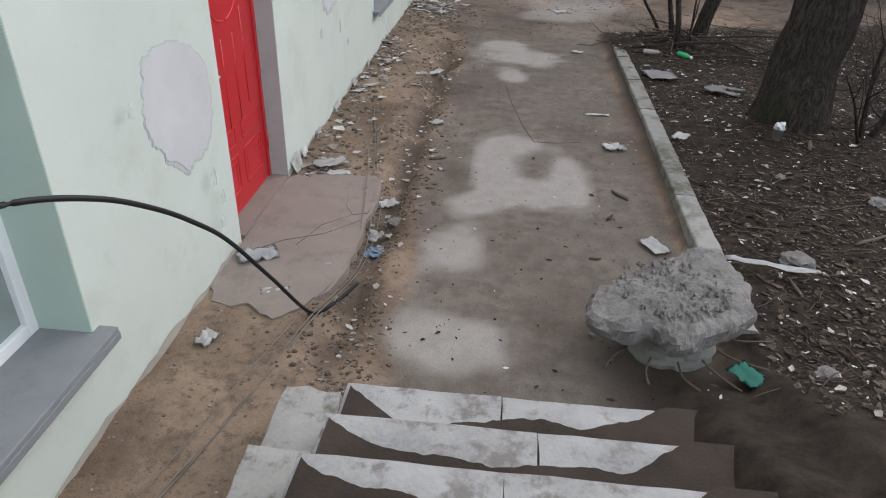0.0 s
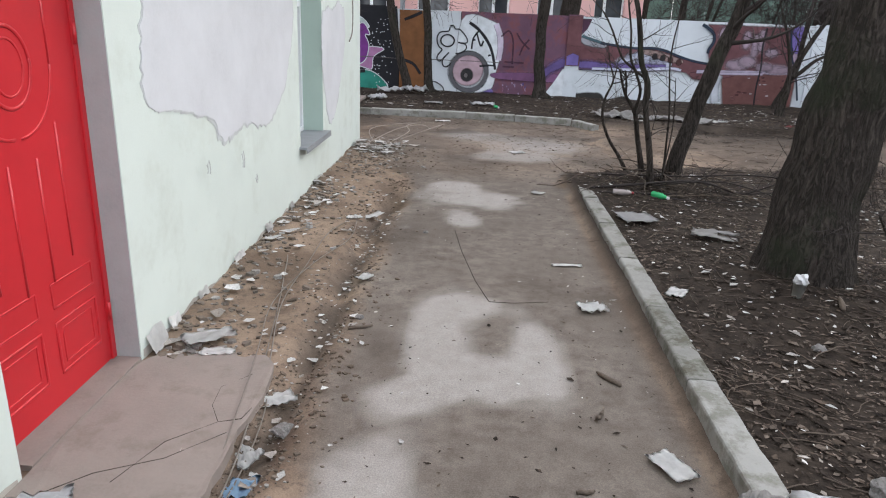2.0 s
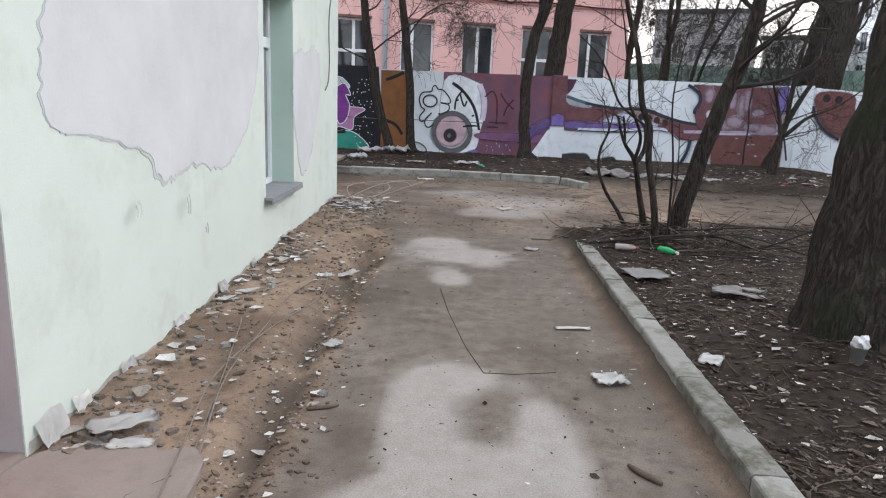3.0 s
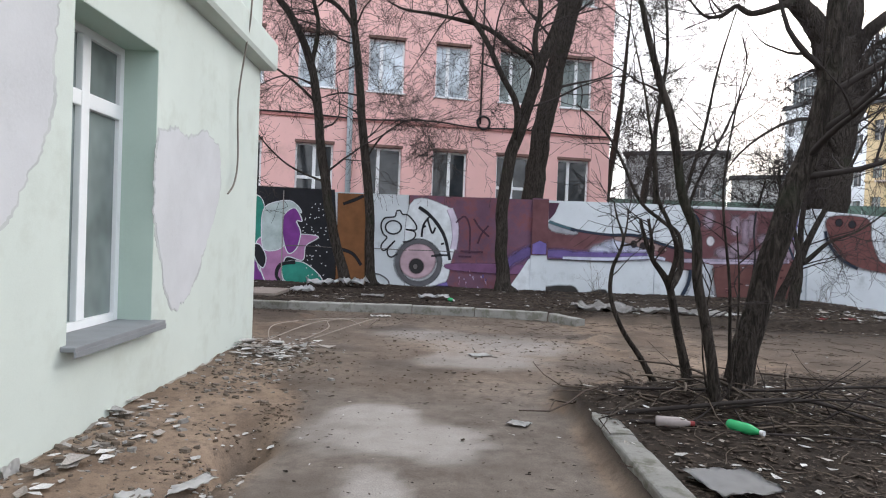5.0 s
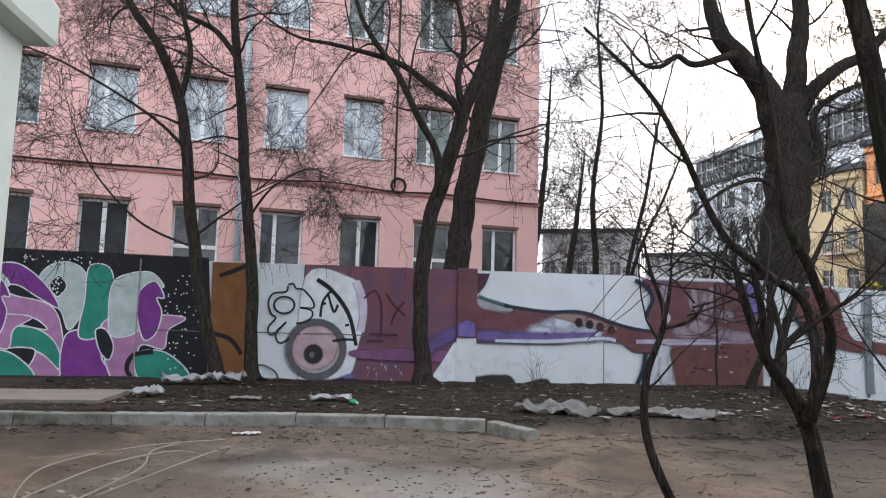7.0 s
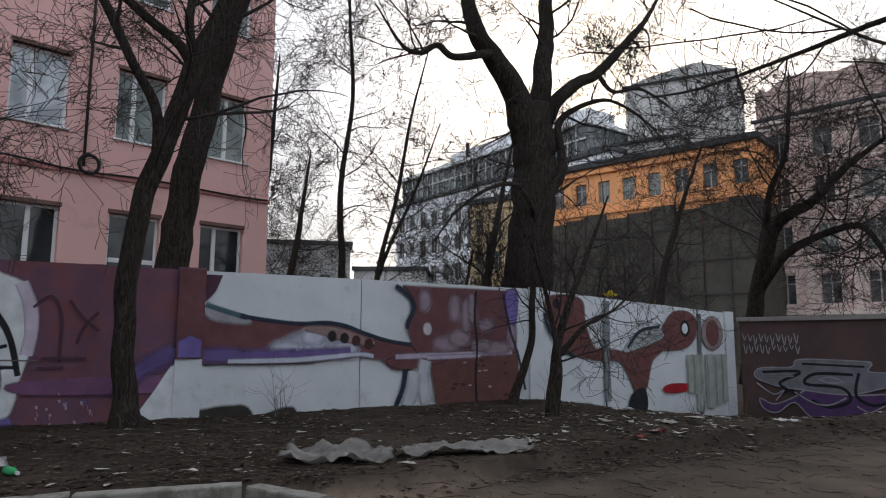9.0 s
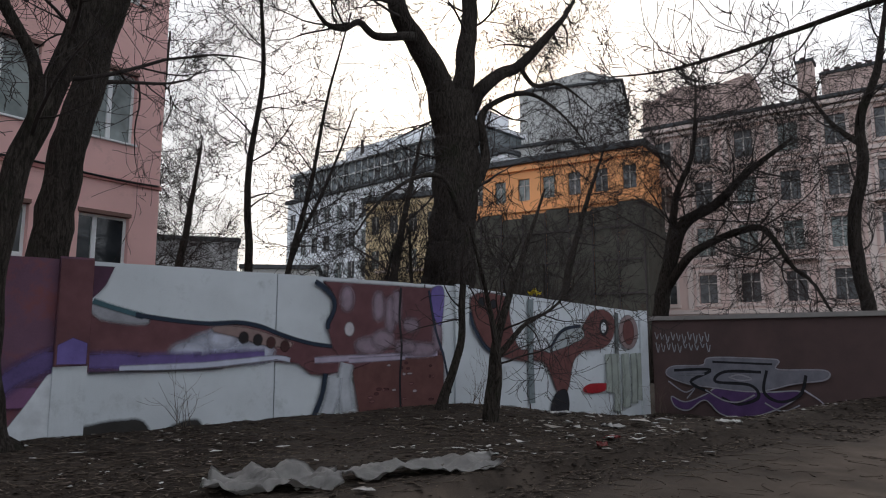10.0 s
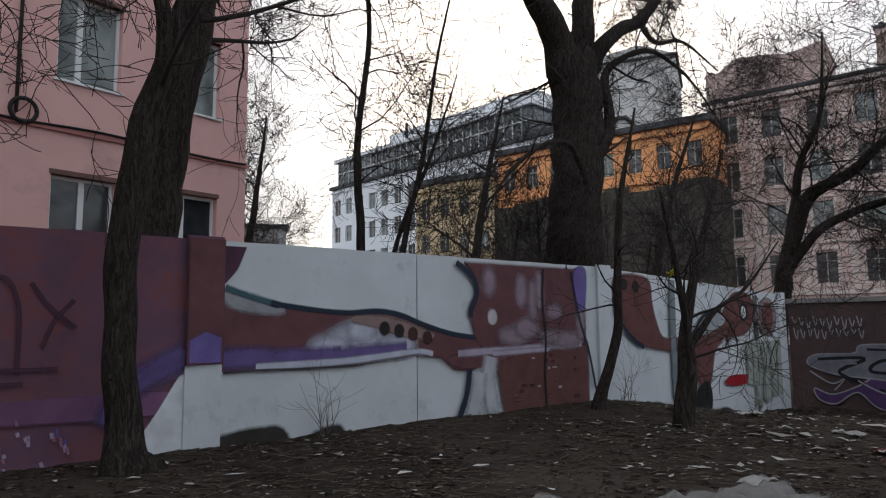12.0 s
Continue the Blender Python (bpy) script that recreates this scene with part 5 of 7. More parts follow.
tree("yard_sapling", [[(7.6, 10.9, 0, 0.09), (7.5, 10.95, 1.5, 0.08), (7.3, 11.0, 2.8, 0.07), (7.35, 11.0, 4.2, 0.055), (7.6, 11.0, 6.0, 0.02)]],
     "thin bare tree at the edge of the yard", 32, 7, 3, 4, 1.5, 0.5, sides=8, twig=0.0036,
     extra=[[(7.3, 11.0, 3.0, 0.04), (6.7, 11.6, 3.7, 0.034), (6.42, 12.4, 3.82, 0.028), (6.33, 13.26, 3.77, 0.022), (6.12, 14.17, 3.68, 0.015), (6.0, 14.8, 3.75, 0.006)]])

# ---- spray paint on the fence and the brick wall ----
SPRAYS = {}


def spray(color, thin=0.0):
    """Paint whose edge fades out in a grainy mist; the fade is stored on the mesh."""
    key = (color, thin)
    if key in SPRAYS:
        return SPRAYS[key]
    m, n, l = nodes_of("spray_paint")
    p = n["Principled BSDF"]
    wide = ramp(n, l, noisy(n, l, 4, 5), 0.3, 0.7)
    l.new(mixed(n, l, wide, tint(color, 0.78), tint(color, 1.15)), p.inputs["Base Color"])
    p.inputs["Roughness"].default_value, p.inputs["Specular IOR Level"].default_value = 0.85, 0.25
    a = n.new("ShaderNodeAttribute")
    a.attribute_name = "fade"
    mist = n.new("ShaderNodeMath")
    mist.operation = "MULTIPLY_ADD"
    l.new(noisy(n, l, 26, 6, 0.75), mist.inputs[0])
    mist.inputs[1].default_value, mist.inputs[2].default_value = 0.5, -0.25 - thin
    add = n.new("ShaderNodeMath")
    l.new(a.outputs["Fac"], add.inputs[0])
    l.new(mist.outputs[0], add.inputs[1])
    clear, mix = n.new("ShaderNodeBsdfTransparent"), n.new("ShaderNodeMixShader")
    l.new(ramp(n, l, add.outputs[0], 0.12, 0.88), mix.inputs[0])
    l.new(clear.outputs[0], mix.inputs[1])
    l.new(p.outputs[0], mix.inputs[2])
    l.new(mix.outputs[0], n["Material Output"].inputs["Surface"])
    SPRAYS[key] = m
    return m


LAYER = [0]


def paint_mesh(name, rows, faces, fades, material, parent):
    me = bpy.data.meshes.new(name)
    me.from_pydata(rows, [], faces)
    at = me.attributes.new("fade", "FLOAT", "POINT")
    at.data.foreach_set("value", fades)
    me.materials.append(material)
    ob = new(name, me)
    ob.parent = parent
    return ob


def coat(pts, color, feather=0.035, parent=None, off=0.0, smooth=True, thin=0.0):
    """A painted area with outline pts (along, up), each coat just proud of the last."""
    parent = parent or fence
    LAYER[0] += 1
    y = -0.003 - 0.00012 * LAYER[0] - off
    line = [Vector((p[0], p[1], 0)) for p in pts]
    if smooth:
        line = smooth_line(line, 6, True)
    n = len(line)
    area = sum(line[i].x * line[(i + 1) % n].y - line[(i + 1) % n].x * line[i].y for i in range(n))
    sign = 1 if area > 0 else -1
    outer = []
    for i in range(n):
        d = (line[(i + 1) % n] - line[i - 1]).normalized()
        outer.append(line[i] + sign * feather * Vector((d.y, -d.x, 0)))
    rows = [(p.x, y, p.y) for p in line] + [(p.x, y, p.y) for p in outer]
    faces = [tuple(range(n))] + [(i, n + i, n + (i + 1) % n, (i + 1) % n) for i in range(n)]
    return paint_mesh("painted_shape", rows, faces, [1.0] * n + [0.0] * n, spray(color, thin), parent)


def stroke(pts, width, color, parent=None, feather=0.018, off=0.0, closed=False):
    """A sprayed line."""
    parent = parent or fence
    LAYER[0] += 1
    y = -0.003 - 0.00012 * LAYER[0] - off
    line = smooth_line([Vector((p[0], p[1], 0)) for p in pts], 7, closed)
    n = len(line)
    rows, fades, faces = [], [], []
    for i, p in enumerate(line):
        d = (line[(i + 1) % n if closed else min(i + 1, n - 1)] - line[i - 1 if closed else max(i - 1, 0)]).normalized()
        nrm = Vector((-d.y, d.x, 0))
        w = width * (0.8 + 0.4 * vnoise(np.array([p.x]), np.array([p.y]), 5, 2)[0]) / 2
        for s, f in ((-w - feather, 0.0), (-w, 1.0), (w, 1.0), (w + feather, 0.0)):
            q = p + nrm * s
            rows.append((q.x, y, q.y))
            fades.append(f)
    for i in range(n if closed else n - 1):
        a, b = 4 * i, 4 * ((i + 1) % n)
        faces += [(a + k, b + k, b + k + 1, a + k + 1) for k in range(3)]
    return paint_mesh("painted_line", rows, faces, fades, spray(color), parent)


def round_pts(cx, cz, rx, rz=None, n=10, turn=0.0):
    rz = rz or rx
    return [(cx + rx * math.cos(turn + 2 * math.pi * k / n), cz + rz * math.sin(turn + 2 * math.pi * k / n)) for k in range(n)]


BLACK, NAVY, WHITE, MAUVE, MAROON = (0.018, 0.018, 0.022), (0.02, 0.03, 0.05), (0.60, 0.63, 0.66), (0.20, 0.095, 0.14), (0.125, 0.055, 0.062)
VIOLET, PINKISH, GREEN, PALE, PURPLE, BROWN = (0.145, 0.11, 0.31), (0.38, 0.18, 0.34), (0.03, 0.22, 0.17), (0.40, 0.47, 0.47), (0.17, 0.04, 0.22), (0.19, 0.085, 0.035)
for i in (5,):
    panels[i].data.materials[0] = FENCE_PURPLE

# lettering in green, purple and pink on black
coat([(-14.1, -0.2), (-1.85, -0.2), (-1.78, 0.8), (-1.9, 1.5), (-1.95, 2.2), (-5, 2.24), (-14.1, 2.24)], BLACK, 0.03, smooth=False)


def lz(zx, zy):
    return (-5.23 + zx * 0.00409, 2.46 - zy * 0.0041)


def letter(zs, color, edge=WHITE, w=0.016):
    pts = [lz(*z) for z in zs]
    coat(pts, color, 0.012)
    if edge:
        stroke(pts, w, edge, closed=True, feather=0.008)


for k in range(2):
    s = -420 * k

    def sh(zs):
        return [(x + s * 1.45, y + 12 * k) for x, y in zs]
    letter(sh([(120, 190), (160, 120), (240, 100), (310, 150), (310, 290), (260, 380), (220, 300), (150, 260)]), PALE)
    letter(sh([(-60, 250), (60, 250), (190, 290), (240, 420), (240, 560), (150, 600), (20, 600), (-60, 560)]), PINKISH)
    letter(sh([(-60, 130), (40, 112), (150, 190), (215, 290), (130, 250), (40, 200), (-60, 210)]), PURPLE)
    letter(sh([(-60, 380), (120, 375), (215, 440), (240, 545), (140, 470), (-60, 455)]), GREEN)
    letter(sh([(40, 350), (90, 330), (140, 345), (175, 380), (110, 372)]), BLACK)
    letter(sh([(20, 465), (90, 455), (138, 470), (110, 535), (60, 500)]), BLACK)
    letter(sh([(250, 400), (370, 395), (400, 500), (450, 570), (380, 585), (250, 590)]), PURPLE)
    letter(sh([(320, 118), (395, 112), (425, 190), (412, 330), (380, 405), (300, 405), (312, 260)]), GREEN)
    letter(sh([(415, 330), (560, 310), (720, 318), (655, 372), (640, 450), (545, 440), (530, 580), (445, 580), (385, 400)]), PINKISH)
    letter(sh([(420, 180), (480, 140), (570, 132), (625, 190), (560, 200), (535, 270), (530, 380), (430, 400), (410, 290)]), PALE)
    letter(sh([(535, 200), (590, 168), (630, 235), (600, 240), (624, 300), (606, 385), (560, 415), (528, 330), (525, 250)]), PURPLE)
    letter(sh([(365, 380), (405, 375), (440, 440), (425, 500), (385, 460)]), BLACK)
    letter(sh([(535, 470), (650, 465), (750, 560), (600, 575), (540, 560)]), GREEN)
    letter(sh([(170, 200), (205, 155), (238, 200), (205, 245)]), BLACK)
    stroke([lz(*z) for z in sh([(600, 462), (520, 480), (500, 540), (540, 580), (590, 575)])], 0.06, BLACK)
rngm = random.Random(5)
for k in range(150):
    zx, zy = rngm.choice([(rngm.uniform(635, 770), rngm.uniform(125, 330)), (rngm.uniform(660, 780), rngm.uniform(330, 540)), (rngm.uniform(-900, 700), rngm.uniform(570, 620)), (rngm.uniform(60, 330), rngm.uniform(75, 115)), (rngm.uniform(180, 230), rngm.uniform(165, 235))])
    x, z = lz(zx, zy)
    coat(round_pts(x, z, 0.010, n=5), WHITE, 0.008)
coat([(-1.86, 0.0), (-1.12, 0.0), (-1.14, 1.1), (-1.22, 2.13), (-1.86, 2.13), (-1.84, 1.0)], BROWN, 0.04, smooth=False)
stroke([(-1.75, 1.9), (-1.5, 2.0), (-1.3, 2.1)], 0.05, BLACK)
stroke([(-1.8, 0.9), (-1.5, 0.8), (-1.3, 0.55)], 0.06, BLACK)


def ez(zx, zy):
    return (-1.19 + zx * 0.00419, 2.46 - zy * 0.0041)


# the eye and the flower
coat([ez(*z) for z in ((225, 130), (420, 135), (450, 190), (468, 260), (466, 340), (445, 430), (430, 520), (375, 600), (225, 625))], WHITE, 0.05)
stroke([ez(*z) for z in ((435, 140), (462, 210), (470, 290), (462, 360))], 0.10, (0.52, 0.46, 0.56), feather=0.05)
stroke([ez(*z) for z in ((375, 600), (400, 575), (440, 560))], 0.12, VIOLET, feather=0.08)
coat([ez(*z) for z in round_pts(275, 440, 118, 118, 14)], (0.34, 0.36, 0.38), 0.08)
coat([ez(*z) for z in round_pts(270, 425, 88, 90, 12)], (0.42, 0.30, 0.34), 0.10)
stroke([ez(*z) for z in round_pts(278, 440, 112, 116, 14)], 0.05, (0.10, 0.10, 0.11), closed=True, feather=0.06)
coat([ez(*z) for z in round_pts(268, 460, 34, 36, 10)], (0.03, 0.028, 0.03), 0.05)
coat([ez(*z) for z in round_pts(262, 462, 10, 12, 8)], (0.12, 0.11, 0.11), 0.03)
stroke([ez(*z) for z in ((270, 138), (330, 180), (385, 245), (420, 315), (445, 420))], 0.055, BLACK)
for a in (((345, 402), (400, 395), (440, 395)), ((395, 335), (412, 330)), ((290, 300), (296, 240), (318, 200), (330, 190)), ((318, 200), (345, 275), (362, 245)), ((296, 245), (312, 240))):
    stroke([ez(*z) for z in a], 0.028, BLACK)
stroke([ez(*z) for z in ((150, 165), (170, 160), (185, 180), (215, 185), (255, 230), (258, 262), (205, 262), (250, 272), (255, 300), (225, 325), (190, 330))], 0.014, BLACK)
stroke([ez(*z) for z in ((150, 170), (142, 195), (90, 205), (72, 245), (85, 290), (105, 310), (80, 345), (78, 372), (100, 378), (150, 325), (112, 370), (115, 405), (135, 415), (165, 395))], 0.014, BLACK)
stroke([ez(*z) for z in round_pts(138, 253, 42, 36, 12)], 0.016, BLACK, closed=True)
stroke([ez(*z) for z in ((20, 515), (70, 512), (120, 545), (120, 590), (70, 605))], 0.014, (0.1, 0.1, 0.11))
# strokes on the purple panel and its white corner
for a in (((470, 215), (515, 180), (545, 240), (548, 380)), ((565, 190), (600, 240), (650, 285)), ((645, 225), (610, 270), (590, 325)), ((500, 368), (560, 370), (620, 370)), ((490, 398), (560, 398))):
    stroke([ez(*z) for z in a], 0.014, (0.07, 0.032, 0.055))
coat([ez(*z) for z in ((460, 440), (860, 435), (870, 475), (700, 480), (455, 470))], (0.17, 0.08, 0.16), 0.04, thin=0.1)
for k in range(26):
    x, z = ez(rngm.uniform(480, 650), rngm.uniform(470, 600))
    stroke([(x, z), (x + 0.01, z - rngm.uniform(0.03, 0.09))], 0.012, rngm.choice([(0.36, 0.28, 0.40), VIOLET, (0.28, 0.14, 0.2)]), feather=0.02)
coat([(1.98, 0.0), (1.98, 0.10), (2.25, 0.50), (2.44, 0.82), (2.49, 0.85), (2.49, 0.0)], WHITE, 0.02, smooth=False)
coat([(1.8, 0.45), (2.1, 0.75), (2.46, 0.94), (2.46, 1.06), (2.2, 0.95), (1.9, 0.70)], (0.12, 0.085, 0.22), 0.16, thin=0.15)
# the post: purple over white
coat([(2.485, 0.92), (2.835, 0.95), (2.835, 2.16), (2.485, 2.16)], MAROON, 0.004, off=0.055, smooth=False)
coat([(2.51, 0.95), (2.81, 0.95), (2.81, 1.18), (2.66, 1.24), (2.51, 1.16)], VIOLET, 0.02, off=0.055, smooth=False, thin=0.1)
# the long finned shape
coat([(2.85, 1.60), (2.90, 1.63), (3.4, 1.50), (3.85, 1.44), (4.29, 1.41), (4.7, 1.43), (5.04, 1.37), (5.39, 1.25), (5.82, 1.14), (6.22, 1.09), (6.4, 1.0), (6.3, 0.80), (6.15, 0.72), (5.85, 0.74), (5.64, 0.90), (5.22, 0.95), (4.36, 0.86), (3.5, 0.86), (2.86, 0.86)], MAROON, 0.05, smooth=False)
coat([(2.85, 2.10), (3.07, 2.10), (2.98, 1.88), (2.86, 1.72)], (0.075, 0.035, 0.06), 0.02, smooth=False)
coat([(2.86, 1.64), (3.2, 1.55), (3.5, 1.46), (3.3, 1.44), (2.95, 1.50)], (0.30, 0.30, 0.33), 0.08, thin=0.15)
# pale smoke under the row of dots
for cx, cz, rx, rz in ((4.30, 1.12, 0.26, 0.13), (4.62, 1.10, 0.30, 0.11), (4.05, 1.04, 0.22, 0.08), (4.95, 1.05, 0.26, 0.07), (4.48, 1.24, 0.16, 0.07)):
    coat(round_pts(cx, cz, rx * 0.75, rz * 0.7, 12), (0.42, 0.44, 0.53), 0.20, thin=0.1)
coat([(4.35, 1.36), (4.75, 1.37), (5.3, 1.23), (5.5, 1.14), (5.1, 1.17), (4.7, 1.28)], (0.24, 0.17, 0.16), 0.06)
# violet haze along the belly
for a, b, w in (((2.86, 0.97), (3.4, 0.95), 0.13), ((3.4, 0.95), (4.2, 0.96), 0.08), ((4.1, 0.95), (5.1, 1.0), 0.05)):
    stroke([a, ((a[0] + b[0]) / 2, (a[1] + b[1]) / 2 + 0.01), b], w * 0.6, (0.125, 0.09, 0.24), feather=0.12)
stroke([(3.2, 0.875), (3.9, 0.885), (4.36, 0.90), (5.22, 0.965), (5.5, 0.93)], 0.03, (0.46, 0.48, 0.58), feather=0.04)
stroke([(2.86, 1.68), (3.12, 1.60), (3.45, 1.51)], 0.03, (0.05, 0.10, 0.12), feather=0.04)
stroke([(3.35, 1.53), (3.85, 1.465), (4.29, 1.435), (4.7, 1.455), (5.04, 1.40), (5.39, 1.28), (5.82, 1.17), (6.2, 1.12)], 0.035, NAVY, feather=0.025)
for k, (x, z) in enumerate(((4.78, 1.25), (4.99, 1.22), (5.19, 1.18), (5.41, 1.13))):
    coat(round_pts(x, z, 0.055, 0.065, 8), (0.022, 0.018, 0.02) if k < 2 else (0.055, 0.025, 0.025), 0.035)
stroke([(2.86, 0.835), (3.3, 0.845), (3.7, 0.835), (4.36, 0.84), (4.5, 0.85)], 0.012, (0.05, 0.045, 0.05), feather=0.006)
stroke([(4.4, 0.85), (4.9, 0.90), (5.3, 0.945)], 0.006, (0.15, 0.14, 0.15), feather=0.005)
# brown field with pale smoke
coat([(6.02, 2.07), (6.20, 1.95), (6.26, 1.80), (6.24, 1.57), (6.14, 1.40), (6.24, 1.1), (6.34, 0.98), (8.40, 0.98), (8.36, 1.5), (8.42, 2.07)], MAROON, 0.06, smooth=False)
coat([(6.55, 0.90), (8.42, 0.92), (8.42, 0.0), (6.75, 0.0)], (0.125, 0.056, 0.052), 0.14, smooth=False)
coat([(5.75, 0.86), (6.3, 0.93), (6.9, 0.90), (6.5, 0.78), (6.0, 0.74)], MAROON, 0.04)
for pts, w in ((((5.9, 0.92), (6.6, 0.94), (7.4, 0.96), (8.3, 0.99)), 0.035), (((6.5, 0.90), (7.6, 0.93)), 0.02)):
    stroke(pts, w, (0.38, 0.33, 0.42), feather=0.05)
for cx, cz, rx, rz in ((6.9, 1.13, 0.22, 0.06), (7.15, 1.22, 0.15, 0.08), (7.29, 1.62, 0.03, 0.22), (7.42, 1.75, 0.02, 0.20), (7.72, 1.46, 0.10, 0.04), (7.95, 1.05, 0.25, 0.05), (7.6, 1.10, 0.15, 0.04), (6.45, 1.85, 0.05, 0.12), (7.05, 1.75, 0.04, 0.16), (8.3, 1.3, 0.03, 0.2)):
    coat(round_pts(cx, cz, rx, rz, 10), (0.27, 0.205, 0.25), 0.16, thin=0.1)
for pts, w in ((((6.47, 0.86), (6.42, 0.55), (6.50, 0.15)), 0.10), (((6.25, 0.66), (6.22, 0.4), (6.12, 0.12)), 0.10)):
    stroke(pts, w, (0.42, 0.44, 0.48), feather=0.12)
for k in range(22):
    x, z = rngm.uniform(6.8, 8.3), rngm.uniform(0.12, 0.85)
    coat(round_pts(x, z, rngm.uniform(0.01, 0.05), rngm.uniform(0.006, 0.014), 6), rngm.choice([(0.30, 0.25, 0.26), (0.075, 0.03, 0.032), (0.17, 0.08, 0.08)]), 0.02)
coat(round_pts(6.50, 1.38, 0.055, 0.075, 8), (0.50, 0.47, 0.50), 0.06)
coat([(8.20, 1.72), (8.36, 1.5), (8.42, 2.06), (8.20, 2.06)], VIOLET, 0.06)
stroke([(5.88, 2.08), (6.03, 2.0), (6.19, 1.86), (6.22, 1.68), (6.12, 1.48), (6.12, 1.38)], 0.045, NAVY, feather=0.03)
stroke([(6.09, 0.72), (6.04, 0.42), (5.91, 0.12)], 0.05, NAVY, feather=0.03)
# the drooping figure on the last panels
MUD = (0.125, 0.052, 0.050)
coat([(9.17, 2.0), (9.21, 1.56), (9.5, 1.15), (9.89, 0.94), (10.46, 0.84), (11.07, 0.80), (11.34, 0.51), (11.51, 0.22), (11.8, 0.21), (12.02, 0.78), (12.34, 1.01), (12.3, 1.2), (11.84, 1.13), (11.35, 0.96), (10.81, 1.0), (10.38, 1.03), (10.18, 1.36), (10.1, 1.63), (9.99, 2.0)], MUD, 0.06)
for x, z in ((9.38, 1.90), (9.68, 1.87)):
    coat(round_pts(x, z, 0.07, 0.07, 8), BLACK, 0.04)
coat([(11.75, 0.9), (12.3, 1.0), (13.1, 1.06), (13.45, 1.3), (13.5, 1.65), (13.2, 1.83), (12.75, 1.80), (12.45, 1.55), (12.2, 1.25)], MUD, 0.05)
coat(round_pts(13.12, 1.47, 0.13, 0.15, 8), WHITE, 0.02)
stroke(round_pts(13.12, 1.47, 0.13, 0.15, 8), 0.05, BLACK, closed=True)
coat([(11.2, 1.0), (11.6, 1.35), (12.2, 1.45), (12.4, 1.3), (12.0, 1.15), (11.6, 1.05)], (0.30, 0.33, 0.34), 0.05)
stroke([(11.3, 1.05), (11.7, 1.40), (12.3, 1.5)], 0.05, NAVY)
coat(round_pts(14.07, 1.38, 0.36, 0.36, 10), (0.22, 0.17, 0.17), 0.05, off=0.0)
coat(round_pts(14.07, 1.38, 0.2, 0.26, 10), MUD, 0.05)
coat([(12.35, 0.20), (12.6, 0.28), (13.2, 0.26), (13.28, 0.18), (12.9, 0.10), (12.45, 0.12)], (0.30, 0.015, 0.022), 0.02)
coat([(11.3, -0.3), (11.4, 0.10), (11.75, 0.20), (11.85, -0.1), (11.7, -0.4)], BLACK, 0.03)
stroke([(9.08, 1.7), (9.16, 1.45), (9.45, 1.10), (9.85, 0.88)], 0.035, NAVY, feather=0.03)
stroke([(10.72, 2.0), (10.70, 1.0), (10.72, 0.0)], 0.10, (0.16, 0.19, 0.20), feather=0.06)
stroke([(8.1, 2.05), (8.25, 1.4), (8.45, 0.9), (8.6, 0.3)], 0.03, NAVY)
stroke([(7.50, 2.07), (7.47, 1.6), (7.52, 1.1), (7.49, 0.6), (7.51, 0.1)], 0.022, BLACK)
stroke([(13.62, 1.8), (13.6, 0.8), (13.61, -0.4)], 0.07, (0.10, 0.11, 0.11), feather=0.05)
for k in range(9):
    x = rngm.uniform(13.2, 14.8)
    stroke([(x, 0.9), (x + 0.03, 0.4), (x, rngm.uniform(-0.4, 0.1))], 0.10, (0.30, 0.33, 0.30), feather=0.12)
# black grime at the fence foot; the humps also paint in the mounds' shadow
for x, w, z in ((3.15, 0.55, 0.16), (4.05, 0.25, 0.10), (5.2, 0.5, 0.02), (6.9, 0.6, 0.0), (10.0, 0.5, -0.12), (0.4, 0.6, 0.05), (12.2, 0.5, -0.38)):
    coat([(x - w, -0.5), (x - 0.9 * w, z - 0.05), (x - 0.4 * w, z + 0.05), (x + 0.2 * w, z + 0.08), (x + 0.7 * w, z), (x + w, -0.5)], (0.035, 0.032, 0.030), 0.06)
# old joints, grime and cracks on the pale panels
for i, x in enumerate(x for x in JOINTS[1:-1] if x != 5.28):
    part("joint", boxed(x - (0.004 if i in (6, 7, 8) else 0.010), x + (0.004 if i in (6, 7, 8) else 0.010), -0.0095 - 0.012, -0.0005, -0.5, fence_top(x) - 0.01), FENCE_EDGE if i % 2 else DARK_METAL, fence)
for a, b in ((-1.15, -0.3), (-0.26, 0.85), (-3.0, -1.9)):
    stroke([(a, 0.93), ((a + b) / 2, 0.925 + 0.01), (b, 0.92)], 0.012, (0.12, 0.11, 0.11), feather=0.006)

# tag and scribbles on the brick wall (along -y, seen from the yard)
tagboard = empty("graffiti_tag", Matrix(((0, 1, 0, 15.3), (-1, 0, 0, 20.0), (0, 0, 1, 0), (0, 0, 0, 1))), label="purple and silver graffiti tag sprayed on the brick wall", category="graffiti")
SILVER, LILAC = (0.17, 0.17, 0.20), (0.085, 0.045, 0.13)


